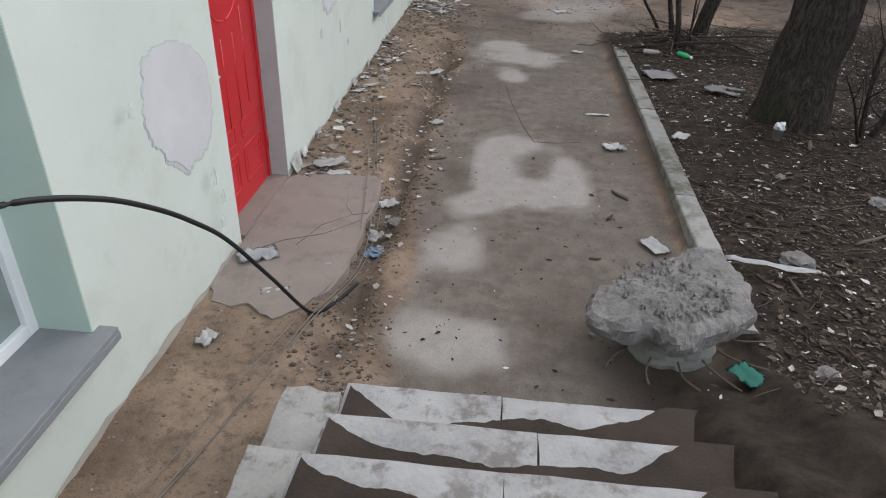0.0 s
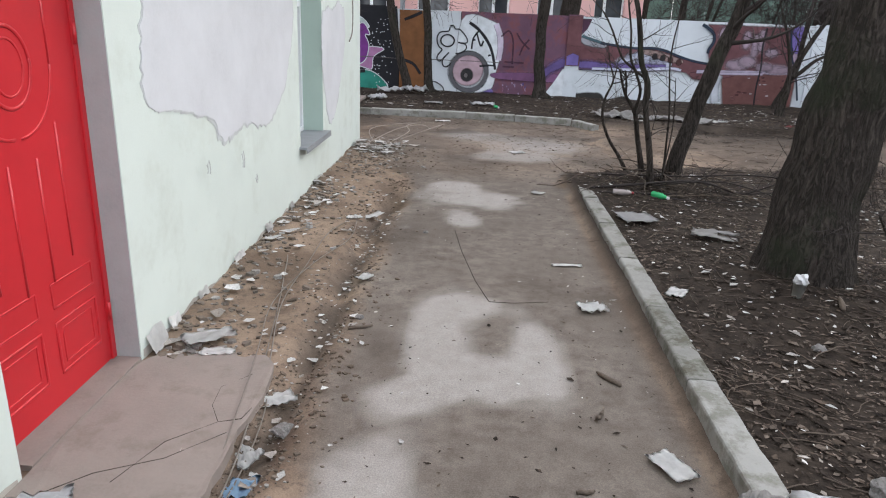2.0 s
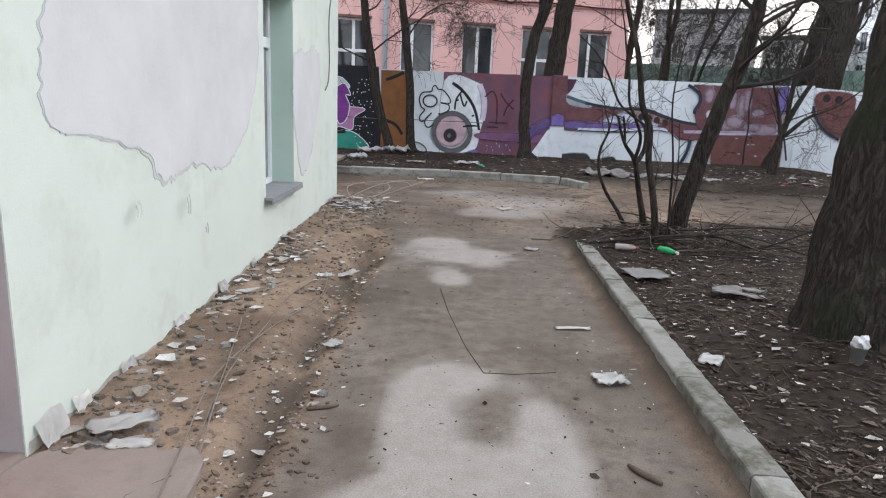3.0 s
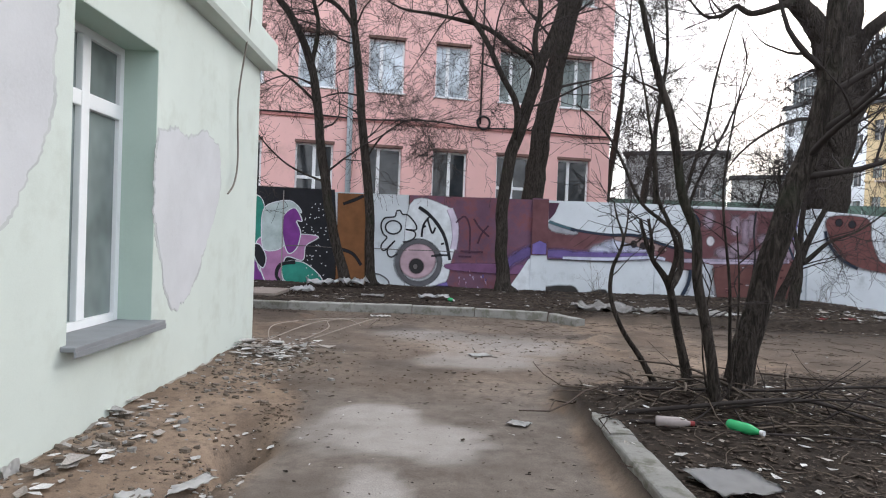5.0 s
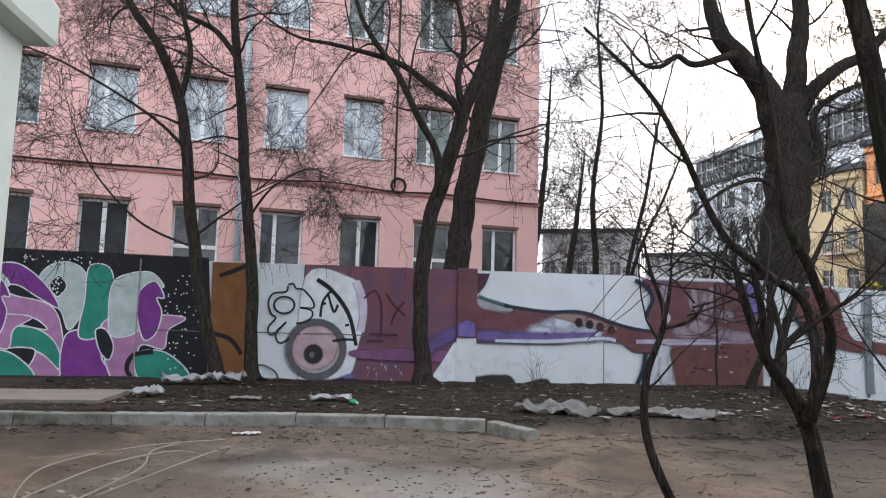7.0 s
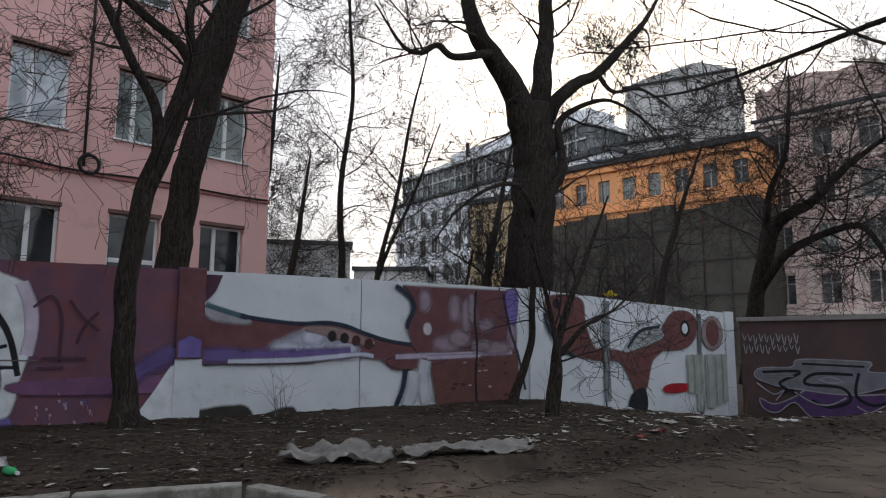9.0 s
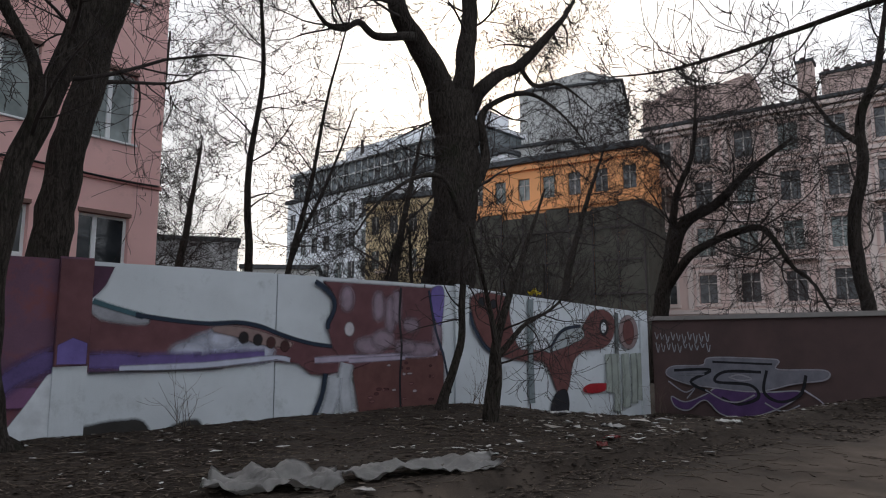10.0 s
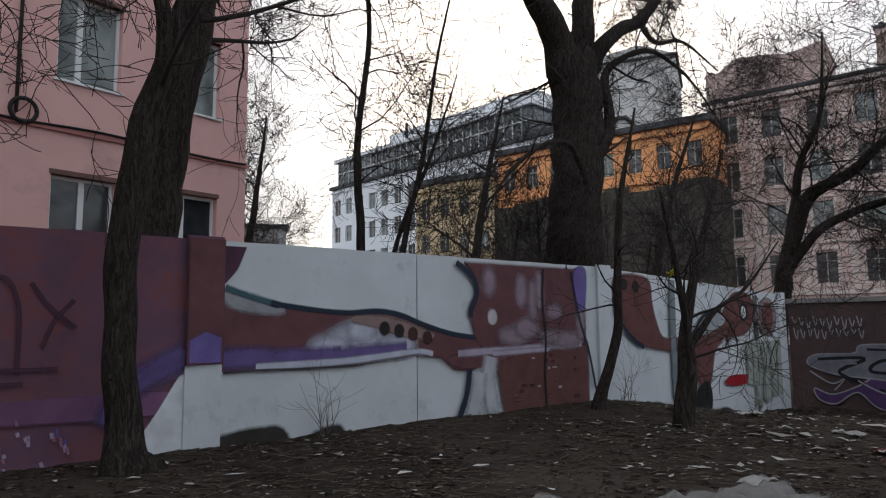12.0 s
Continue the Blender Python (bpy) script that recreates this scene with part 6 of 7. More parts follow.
for zs, c in (([(0.37, -0.10), (0.71, -0.20), (1.19, -0.01), (1.59, 0.20), (2.44, 0.12), (3.22, 0.17), (2.88, -0.14), (2.17, -0.43), (1.55, -0.41), (1.18, -0.13), (0.77, -0.38), (0.45, -0.32)], LILAC),
              ([(0.27, 0.39), (0.42, 0.59), (1.15, 0.64), (1.36, 0.81), (2.59, 0.81), (2.84, 0.77), (2.81, 0.60), (3.70, 0.61), (3.71, 0.43), (3.12, 0.32), (2.32, 0.12), (1.33, 0.16), (0.73, 0.22)], SILVER)):
    coat(zs, c, 0.02, tagboard)
    stroke(zs, 0.024, (0.27, 0.26, 0.29), tagboard, 0.008, closed=True)
for zs, w, c in (([(0.46, 0.50), (1.35, 0.54), (0.86, 0.26), (1.32, 0.04)], 0.05, BLACK), ([(2.46, 0.53), (1.67, 0.51), (1.46, 0.29), (2.21, 0.25), (2.37, 0.0), (1.94, -0.17), (1.57, -0.05)], 0.05, BLACK),
                 ([(2.58, 0.57), (2.50, 0.12), (2.82, -0.06), (3.22, 0.11), (3.35, 0.50)], 0.05, BLACK), ([(1.40, 0.72), (2.70, 0.70)], 0.03, BLACK), ([(0.55, 0.40), (1.2, 0.44)], 0.03, SILVER),
                 ([(1.75, 0.40), (2.0, 0.46), (2.25, 0.38), (2.0, 0.34), (1.75, 0.40)], 0.025, (0.27, 0.26, 0.29)), ([(0.3, 0.25), (0.7, 0.02), (0.95, 0.12), (0.75, -0.12)], 0.022, (0.27, 0.26, 0.29)),
                 ([(1.2, 0.1), (1.6, -0.1), (1.95, -0.12), (2.3, 0.05)], 0.022, (0.27, 0.26, 0.29)), ([(3.3, 0.2), (3.6, 0.0), (3.75, -0.2)], 0.02, (0.36, 0.34, 0.38)), ([(2.5, -0.1), (2.85, -0.25), (3.2, -0.1)], 0.02, (0.27, 0.26, 0.29))):
    stroke(zs, w, c, tagboard, 0.012)
for k in range(20):
    x, z = 0.0 + 0.14 * (k % 10) + 0.02 * (k // 10), 1.38 - 0.22 * (k // 10) - 0.02 * (k % 3)
    stroke([(x, z), (x + 0.05, z - rngm.uniform(0.12, 0.24)), (x + 0.09, z - 0.05)], 0.014, (0.30, 0.30, 0.32), tagboard, 0.012)

stained = empty("damp_stain", FACE, label="small grey damp streaks on the mint wall", category="stain", kind="structure")
for y, z, r in ((3.42, 0.66, 0.05), (3.5, 0.5, 0.04), (3.45, 0.36, 0.04), (6.6, 0.82, 0.06), (6.9, 0.6, 0.03), (2.7, 1.3, 0.03), (5.9, 0.9, 0.04)):
    stroke([(y, z - r), (y + 0.01, z), (y - 0.01, z + r)], 0.006, (0.50, 0.535, 0.51), stained, 0.035)

# ---- loose ground cover: leaves, twigs, plaster chips ----
def heights(x, y):
    return zones(x, y)[3]


def scatter(n, seed, keep, x0, x1, y0, y1):
    """Places picked evenly in a rectangle and kept with the weight keep(x, y)."""
    g = np.random.default_rng(seed)
    x, y = g.uniform(x0, x1, n), g.uniform(y0, y1, n)
    ok = g.random(n) < keep(x, y)
    return x[ok], y[ok]


def leaves(name, x, y, size, seed, material, label, curl=0.5, z_up=0.006, slim=(0.22, 0.7)):
    """Curled scraps, each folded along its middle, lying on the ground."""
    g = np.random.default_rng(seed)
    n = len(x)
    h = heights(x, y) + z_up * (0.4 + 1.6 * g.random(n))
    L, W = size * np.clip(g.lognormal(-0.15, 0.5, n), 0.3, 2.6), None
    W = L * g.uniform(*slim, n)
    a, tip, roll_, fold = g.uniform(0, 2 * np.pi, n), g.normal(0, 0.25 * curl, n), g.normal(0, 0.35 * curl, n), g.uniform(-0.1, 0.5, n) * curl
    ux, uy, uz = np.cos(a), np.sin(a), tip
    vx, vy, vz = -np.sin(a), np.cos(a), roll_
    P = np.zeros((n, 6, 3))
    for k, (s, t, up) in enumerate(((-0.5, 0, 0), (-0.1, -0.5, 1), (0.5, -0.12, 0.3), (0.5, 0.12, 0.3), (-0.1, 0.5, 1), (0.1, 0, 0))):
        P[:, k, 0] = x + L * s * ux + W * t * vx
        P[:, k, 1] = y + L * s * uy + W * t * vy
        P[:, k, 2] = h + np.abs(L * s * uz) + np.abs(W * t * vz) + W * fold * up * 0.5
    V = P.reshape(-1, 3)
    b = np.arange(n)[:, None] * 6
    F = np.concatenate([b + np.array([[0, 1, 5]]), b + np.array([[1, 2, 5]]), b + np.array([[2, 3, 5]]), b + np.array([[3, 4, 5]]), b + np.array([[4, 0, 5]])])
    ob = from_lists(name, V.tolist(), F.tolist(), material, None, False)
    return tagged(ob, label, "litter", kind="stuff")


def chips(name, x, y, size, seed, material, label):
    """Broken flat chips with thickness."""
    g = np.random.default_rng(seed)
    V, F = [], []
    hs = heights(x, y)
    for i in range(len(x)):
        s, k = size * min(2.2, g.lognormal(0, 0.5)), g.integers(4, 7)
        th, tilt, az = s * g.uniform(0.08, 0.26), g.normal(0, 0.18), g.uniform(0, 6.28)
        ring = [(s * 0.5 * g.uniform(0.6, 1.1) * math.cos(6.283 * j / k + az), s * 0.38 * g.uniform(0.6, 1.1) * math.sin(6.283 * j / k + az)) for j in range(k)]
        b = len(V)
        for up in (-0.3, 1.0):
            V += [(x[i] + p * (1 - 0.1 * up), y[i] + q * (1 - 0.1 * up), hs[i] + th * up + tilt * p) for p, q in ring]
        F.append(tuple(b + k + j for j in range(k)))
        F += [(b + j, b + (j + 1) % k, b + k + (j + 1) % k, b + k + j) for j in range(k)]
    return tagged(from_lists(name, V, F, material, None, False), label, "rubble", kind="stuff")


def twigs(name, x, y, length, seed, label, thick=0.005, lift=0.02):
    g = random.Random(seed)
    V, F = [], []
    hs = heights(x, y)
    for i in range(len(x)):
        L, a, r = length * g.uniform(0.4, 1.5), g.uniform(0, 6.28), thick * g.uniform(0.5, 1.5)
        p = Vector((x[i], y[i], hs[i] + r + lift * g.random() * 0.5))
        pts = [p]
        for k in range(4):
            a += g.gauss(0, 0.3)
            pts.append(pts[-1] + Vector((math.cos(a), math.sin(a), g.gauss(0.02, 0.10))) * L / 4)
        tube(V, F, pts, [r, r, r * 0.85, r * 0.7, r * 0.5], 4, False)
    return tagged(from_lists(name, V, F, STICK), label, "twigs", kind="stuff")


def w_litter(x, y):
    return zones(x, y)[2] * (0.35 + 0.65 * step01(fractal(x, y, 1.3, 50), 0.35, 0.6))


bx, by = scatter(95000, 1, w_litter, 1.45, 6.0, 2.2, 11.5)
leaves("leaf_litter", bx, by, 0.031, 2, LEAF, "dry brown leaf litter covering the dark bed")
fx, fy = scatter(70000, 3, w_litter, -4.2, 9.5, 14.6, 19.95)
leaves("leaf_litter", fx, fy, 0.038, 4, LEAF, "dry brown leaf litter along the graffiti fence")
fx, fy = scatter(22000, 5, w_litter, 9.5, 15.2, 14.0, 19.95)
leaves("leaf_litter", fx, fy, 0.055, 6, LEAF, "dry leaf litter in the corner of the yard")
gx, gy = scatter(1500, 7, lambda x, y: 0.35 + 0.5 * step01(x, 0.7, 1.2), -0.5, 1.25, 2.5, 9.8)
leaves("path_litter", gx, gy, 0.02, 8, LEAF, "small dark leaf crumbs on the asphalt path", 0.3, 0.003)
sx, sy = scatter(2600, 9, lambda x, y: 0.25 + 0.6 * step01(fractal(x, y, 2, 60), 0.5, 0.65), -1.62, 2.6, 9.8, 15.2)
leaves("path_litter", sx, sy, 0.03, 10, LEAF, "small dark crumbs on the trodden soil", 0.3, 0.003)
tx, ty = scatter(5200, 11, lambda x, y: zones(x, y)[2], 1.5, 9.0, 2.2, 19.9)
twigs("fallen_twigs", tx, ty, 0.22, 12, "thin fallen twigs over the leaf litter", 0.0035)
tx, ty = scatter(160, 13, lambda x, y: np.exp(-(((x - 2.5) / 0.9) ** 2 + ((y - 9.55) / 0.5) ** 2)), 1.4, 4.2, 8.6, 10.8)
twigs("fallen_twigs", tx, ty, 0.9, 14, "heap of cut sticks round the foot of the stems", 0.008, 0.12)
# pale scraps in the bed and by the fence
px, py = scatter(1500, 15, lambda x, y: 0.25 + 0.75 * zones(x, y)[2], 1.45, 5.0, 2.2, 10.5)
leaves("paper_crumbs", px, py, 0.036, 16, SCRAP, "torn pale paper and plastic crumbs among the leaves", 0.6, 0.012)
px, py = scatter(800, 17, w_litter, -3.6, 14.5, 15.2, 19.8)
leaves("paper_crumbs", px, py, 0.07, 18, SCRAP, "torn pale paper crumbs near the fence", 0.6, 0.015)
px, py = scatter(420, 19, lambda x, y: np.exp(-(((x - 7.2) / 1.9) ** 2 + ((y - 16.3) / 1.1) ** 2)), 3.5, 11.5, 14.2, 18.5)
leaves("paper_crumbs", px, py, 0.11, 20, SCRAP, "scattered white paper rubbish in the yard", 0.8, 0.02)
px, py = scatter(260, 21, lambda x, y: 0.2 + 0.8 * step01(x, 0.6, 1.2), -0.6, 1.25, 2.4, 10.0)
leaves("paper_crumbs", px, py, 0.022, 22, SCRAP, "tiny pale crumbs on the asphalt", 0.3, 0.004)
# plaster fallen from the wall, and the rubble in the gully
cx, cy = scatter(2300, 23, lambda x, y: (0.18 + 0.82 * step01(-x, 1.15, 1.45)) * (0.25 + 0.75 * step01(fractal(x, y, 1.5, 70), 0.4, 0.6)), -1.66, -0.95, 4.9, 9.2)
chips("plaster_rubble", cx, cy, 0.04, 24, CHIP, "fallen plaster chips along the foot of the wall")
px, py = scatter(420, 41, lambda x, y: np.exp(-((x + 1.45) / 0.16) ** 2) * (0.3 + 0.7 * step01(fractal(x, y, 1.2, 75), 0.42, 0.6)), -1.66, -1.0, 4.9, 9.5)
leaves("plaster_flakes", px, py, 0.075, 42, SCRAP, "curled white paint and plaster flakes along the wall", 0.5, 0.012, (0.4, 0.9))
px, py = scatter(500, 43, lambda x, y: np.exp(-((x + 0.8) / 0.2) ** 2), -1.3, -0.4, 3.0, 9.2)
leaves("plaster_flakes", px, py, 0.04, 44, SCRAP, "pale flakes scattered down the gully", 0.5, 0.01, (0.4, 0.9))
cx, cy = scatter(3400, 25, lambda x, y: np.exp(-(((x + 1.25) / 0.42) ** 2 + ((y - 11.0) / 1.25) ** 2)), -1.66, 0.0, 8.8, 13.2)
chips("plaster_rubble", cx, cy, 0.036, 26, CHIP, "heap of pale broken plaster at the house corner")
cx, cy = scatter(800, 27, lambda x, y: np.exp(-(((x + 1.3) / 0.28) ** 2 + ((y - 11.7) / 0.45) ** 2)), -1.66, -0.7, 10.8, 12.6)
leaves("white_rubble", cx, cy, 0.085, 28, SCRAP, "white broken plaster flakes heaped by the corner", 0.7, 0.03, (0.3, 0.9))
cx, cy = scatter(7000, 29, lambda x, y: np.exp(-((x + 0.76) / 0.13) ** 2) * (0.3 + 0.7 * step01(fractal(x, y, 2.5, 80), 0.4, 0.6)), -1.2, -0.3, 2.4, 8.4)
chips("gravel", cx, cy, 0.018, 30, CHIP, "gravel and grit in the shallow gully")
cx, cy = scatter(7000, 45, lambda x, y: np.exp(-((x + 0.78 + 0.1 * (fractal(x * 0, y, 0.9, 8) - 0.5)) / 0.24) ** 2) * step01(fractal(x, y, 2.0, 85), 0.42, 0.58), -1.5, -0.3, 2.4, 9.6)
chips("soil_clods", cx, cy, 0.021, 46, CLOD, "dark crumbled soil clods along the gully")
cx, cy = scatter(2600, 47, lambda x, y: step01(fractal(x, y, 1.4, 95), 0.45, 0.6), -1.6, 5.5, 10.3, 15.4)
chips("soil_clods", cx, cy, 0.020, 48, CLOD, "dark crumbs of trodden soil")
cx, cy = scatter(3500, 31, lambda x, y: 0.5 + 0 * x, -1.66, -0.5, 1.4, 8.6)
chips("gravel", cx, cy, 0.012, 32, CHIP, "fine grit on the sandy strip")
cx, cy = scatter(700, 33, lambda x, y: 0.3 + 0.7 * zones(x, y)[1], -1.2, 5.0, 10.4, 15.0)
chips("gravel", cx, cy, 0.02, 34, CHIP, "small stones trodden into the soil")


# ---- single pieces of rubbish ----
def sheet(name, x, y, w, h, turn, material, label, seed, crumple=0.02, lift=0.01, notch=0.0, category="paper", n=9):
    """A thin crumpled sheet with ragged edges and a real thickness."""
    bm = bmesh.new()
    g = random.Random(seed)
    grid = []
    for i in range(n + 1):
        row = []
        for j in range(n + 1):
            u, v = (i / n - 0.5) * w, (j / n - 0.5) * h
            edge = max(abs(i / n - 0.5), abs(j / n - 0.5)) * 2
            f = 6 / max(w, h) if n < 15 else 4.2
            q = Vector((u * f + seed, v * f, seed * 2.7))
            if n > 15:
                u, v = u + 0.05 * noise.noise(q * 0.7), v + 0.10 * noise.noise(q * 0.6 + Vector((5, 0, 0)))
            k = 1 + (0.10 * noise.noise(q * 2) if edge > 0.95 else 0)
            up = lift + crumple * (0.6 + noise.noise(q) + 0.5 * noise.noise(q * 2.3) + 0.3 * noise.noise(q * 5))
            row.append(bm.verts.new((u * k, v * k, max(0.001, up))))
        grid.append(row)
    for i in range(n):
        for j in range(n):
            if notch and abs(i - n * 0.75) < n * notch and abs(j - n / 2) < n * notch * 0.6:
                continue
            bm.faces.new((grid[i][j], grid[i + 1][j], grid[i + 1][j + 1], grid[i][j + 1]))
    r = bmesh.ops.solidify(bm, geom=bm.faces[:], thickness=0.0025)
    ob = link(name, bm, material, None, "", True)
    ob.matrix_basis = pose(x, y, height(x, y), 0, 0, turn)
    return tagged(ob, label, category)


BOARD = flat("grey_cardboard", (0.34, 0.335, 0.33), 0.12)
FOIL = flat("silvery_board", (0.30, 0.29, 0.28), 0.2, 0.5)
BLUE = flat("blue_wrapper", (0.25, 0.38, 0.52), 0.2, 0.5)
LIME = flat("green_bottle", (0.04, 0.34, 0.13), 0.15, 0.25)
TEAL = flat("teal_card", (0.07, 0.25, 0.20), 0.15)
REDDISH = flat("red_wrapper", (0.20, 0.035, 0.035), 0.2, 0.5)
YELLOW = flat("yellow_bag", (0.55, 0.45, 0.03), 0.2, 0.4)
WHITE_BAG = flat("white_bag", (0.55, 0.55, 0.56), 0.12, 0.5)

sheet("cardboard_sheet", 1.80, 8.02, 0.34, 0.36, 12, BOARD, "bent grey cardboard sheet on the leaf litter", 1.7, 0.015, 0.03)
sheet("foil_board", 2.36, 7.42, 0.40, 0.26, -20, FOIL, "torn silvery board lying by the old tree", 2.9, 0.03, 0.03, 0.2)
sheet("paper_scrap", 0.86, 12.02, 0.24, 0.17, 20, PAPER, "pale paper lying flat on the trodden soil", 3.1, 0.008, 0.008)
sheet("paper_scrap", 1.12, 4.15, 0.13, 0.22, 28, PAPER, "white paper leaning on the kerb", 4.4, 0.012, 0.02)
sheet("paper_scrap", 1.05, 5.95, 0.20, 0.16, 10, PAPER, "crumpled paper beside the kerb", 5.2, 0.03, 0.01)
sheet("paper_scrap", 0.98, 6.85, 0.26, 0.05, 5, PAPER, "narrow white strip by the kerb", 5.9, 0.006, 0.01)
sheet("paper_scrap", 1.65, 6.05, 0.18, 0.13, 60, PAPER, "dull scrap of paper in the bed", 6.6, 0.015, 0.02)
sheet("paper_scrap", 0.95, 9.35, 0.12, 0.15, 60, PAPER, "small white paper near the kerb end", 7.4, 0.01, 0.01)
sheet("paper_scrap", -0.62, 6.3, 0.14, 0.10, 60, PAPER, "curled white scrap in the gully", 8.1, 0.02, 0.01)
sheet("paper_scrap", -0.83, 4.6, 0.20, 0.12, 35, PAPER, "torn white paper on the sandy strip", 8.8, 0.03, 0.012)
sheet("paper_scrap", -0.85, 8.2, 0.10, 0.34, -30, PAPER, "long torn white strip by the hole", 9.3, 0.02, 0.02)
sheet("paper_scrap", -0.98, 7.9, 0.16, 0.09, 30, PAPER, "white plaster paper flake", 9.9, 0.02, 0.01)
sheet("blue_wrapper", -0.80, 3.92, 0.17, 0.13, 15, BLUE, "crumpled pale blue wrapper by the gully", 10.4, 0.03, 0.012, category="wrapper")
sheet("paper_scrap", -0.84, 4.12, 0.15, 0.12, 70, PAPER, "crumpled white paper by the gully", 11.4, 0.035, 0.012)
sheet("plastic_scrap", -1.50, 3.62, 0.26, 0.15, 30, WHITE_BAG, "crumpled clear plastic at the doorstep", 12.2, 0.045, 0.012, category="plastic")
sheet("paper_scrap", -1.28, 3.28, 0.17, 0.08, 25, PAPER, "white scrap on the soil", 12.9, 0.012, 0.01)
sheet("paper_scrap", -1.48, 2.75, 0.13, 0.09, 75, PAPER, "small crumpled pale wrapper by the wall", 13.5, 0.03, 0.01)
sheet("plaster_flake", -1.38, 5.12, 0.30, 0.14, 40, PAPER, "large white plaster flake fallen from the wall", 14.1, 0.02, 0.03, category="plaster")
sheet("plaster_flake", -1.28, 4.98, 0.20, 0.08, 10, PAPER, "white plaster flake by the doorway", 14.9, 0.015, 0.02, category="plaster")
sheet("teal_card", 1.32, 2.72, 0.14, 0.17, 35, TEAL, "bent teal and orange card by the broken concrete", 15.5, 0.02, 0.06, category="card")
sheet("white_strip", 1.72, 3.72, 0.56, 0.07, -12, WHITE_BAG, "long pale plastic strip across the bed", 16.2, 0.02, 0.07, category="strip")
sheet("crumpled_bag", 3.25, 5.25, 0.26, 0.20, 20, WHITE_BAG, "crumpled translucent bag with a red print", 16.9, 0.07, 0.02, category="bag")
sheet("white_bag", 0.35, 16.95, 0.55, 0.25, 5, WHITE_BAG, "torn white bag behind the far kerb", 17.6, 0.06, 0.03, category="bag")
sheet("white_bag", -1.95, 18.75, 0.65, 0.35, 15, WHITE_BAG, "white rubbish bag at the foot of the tree", 18.3, 0.10, 0.05, category="bag")
sheet("white_bag", -1.30, 18.85, 0.55, 0.32, -20, WHITE_BAG, "second white rubbish bag under the fence", 19.1, 0.12, 0.06, category="bag")
sheet("white_bag", -2.05, 17.2, 0.40, 0.30, 30, WHITE_BAG, "pale rubbish bag in the litter", 19.8, 0.09, 0.04, category="bag")
sheet("grey_box_flap", -0.75, 16.95, 0.4, 0.22, 10, BOARD, "flattened grey box near the kerb", 20.4, 0.03, 0.04, category="box")
sheet("paper_scrap", -0.45, 15.1, 0.30, 0.12, 10, PAPER, "white scrap against the far kerb", 20.9, 0.02, 0.01)
for k, (x, y, m, lab) in enumerate(((5.2, 15.8, PAPER, "large pale paper in the yard"), (6.4, 15.3, REDDISH, "small red wrapper among the leaves"), (7.9, 16.2, PAPER, "white paper on the littered soil"),
                                     (9.3, 15.4, PAPER, "white rag on the bare soil"), (8.6, 17.6, WHITE_BAG, "white sheet near the fence corner"), (7.0, 15.6, REDDISH, "red scrap among the leaves"), (10.2, 17.2, PAPER, "pale scrap in the corner"))):
    sheet("yard_scrap", x, y, 0.20 if m is REDDISH else 0.32, 0.11 if m is REDDISH else 0.17, 37 * k, m, lab, 22 + k * 0.7, 0.03, 0.02, category="paper")
# the long grey plastic sheet
sheet("plastic_sheet", 3.2, 16.0, 1.0, 0.62, -28, FILM_SHEET, "crumpled grey plastic sheet on the leaf litter", 31.3, 0.105, 0.02, category="plastic sheet", n=34)
sheet("plastic_sheet", 4.3, 15.55, 1.3, 0.42, -20, FILM_SHEET, "long crumpled grey plastic sheet on the leaf litter", 32.9, 0.085, 0.015, category="plastic sheet", n=34)
ob = sheet("yellow_bag", 10.95, 20.05, 0.30, 0.16, 10, YELLOW, "yellow plastic bag hanging on the fence top", 34.0, 0.14, 0.03, category="bag")
ob.location.z = fence_top(10.95)


def lathe(profile, n=14):
    bm = bmesh.new()
    rings = [[bm.verts.new((r * math.cos(2 * math.pi * k / n), r * math.sin(2 * math.pi * k / n), z)) for k in range(n)] for r, z in profile]
    for a, b in zip(rings, rings[1:]):
        for k in range(n):
            bm.faces.new((a[k], a[(k + 1) % n], b[(k + 1) % n], b[k]))
    bm.faces.new(rings[0][::-1])
    bm.faces.new(rings[-1])
    return bm


def bottle(x, y, turn, glass, cap, label):
    root = empty("bottle", pose(x, y, height(x, y) + 0.035, 90, 0, turn), label=label, category="bottle")
    part("bottle_body", lathe([(0.028, 0), (0.034, 0.01), (0.034, 0.13), (0.030, 0.15), (0.014, 0.20), (0.013, 0.22)]), glass, root, "", True)
    part("cap", lathe([(0.016, 0.205), (0.016, 0.23)]), cap, root)


bottle(2.18, 8.95, 35, LIME, WHITE_BAG, "crushed bright green plastic bottle lying in the bed")
bottle(1.75, 9.0, 80, flat("clear_bottle", (0.30, 0.26, 0.25), 0.2, 0.2), REDDISH, "clear plastic bottle with a red cap lying in the bed")
bottle(0.62, 16.7, 20, LIME, WHITE_BAG, "green bottle behind the far kerb")
cup = empty("paper_cup", pose(2.47, 6.02, height(2.47, 6.02), 4, 3, 0), label="dirty white paper cup stuffed with tissue by the old tree", category="cup")
part("cup_wall", lathe([(0.032, 0), (0.045, 0.11), (0.047, 0.11)]), flat("cup_card", (0.33, 0.33, 0.31), 0.2), cup, "", True)
bm = bmesh.new()
bmesh.ops.create_icosphere(bm, subdivisions=3, radius=0.045)
for v in bm.verts:
    v.co = v.co * (1 + 0.5 * noise.noise(v.co * 40)) + Vector((0, 0, 0.13))
part("tissue", bm, WHITE_BAG, cup)


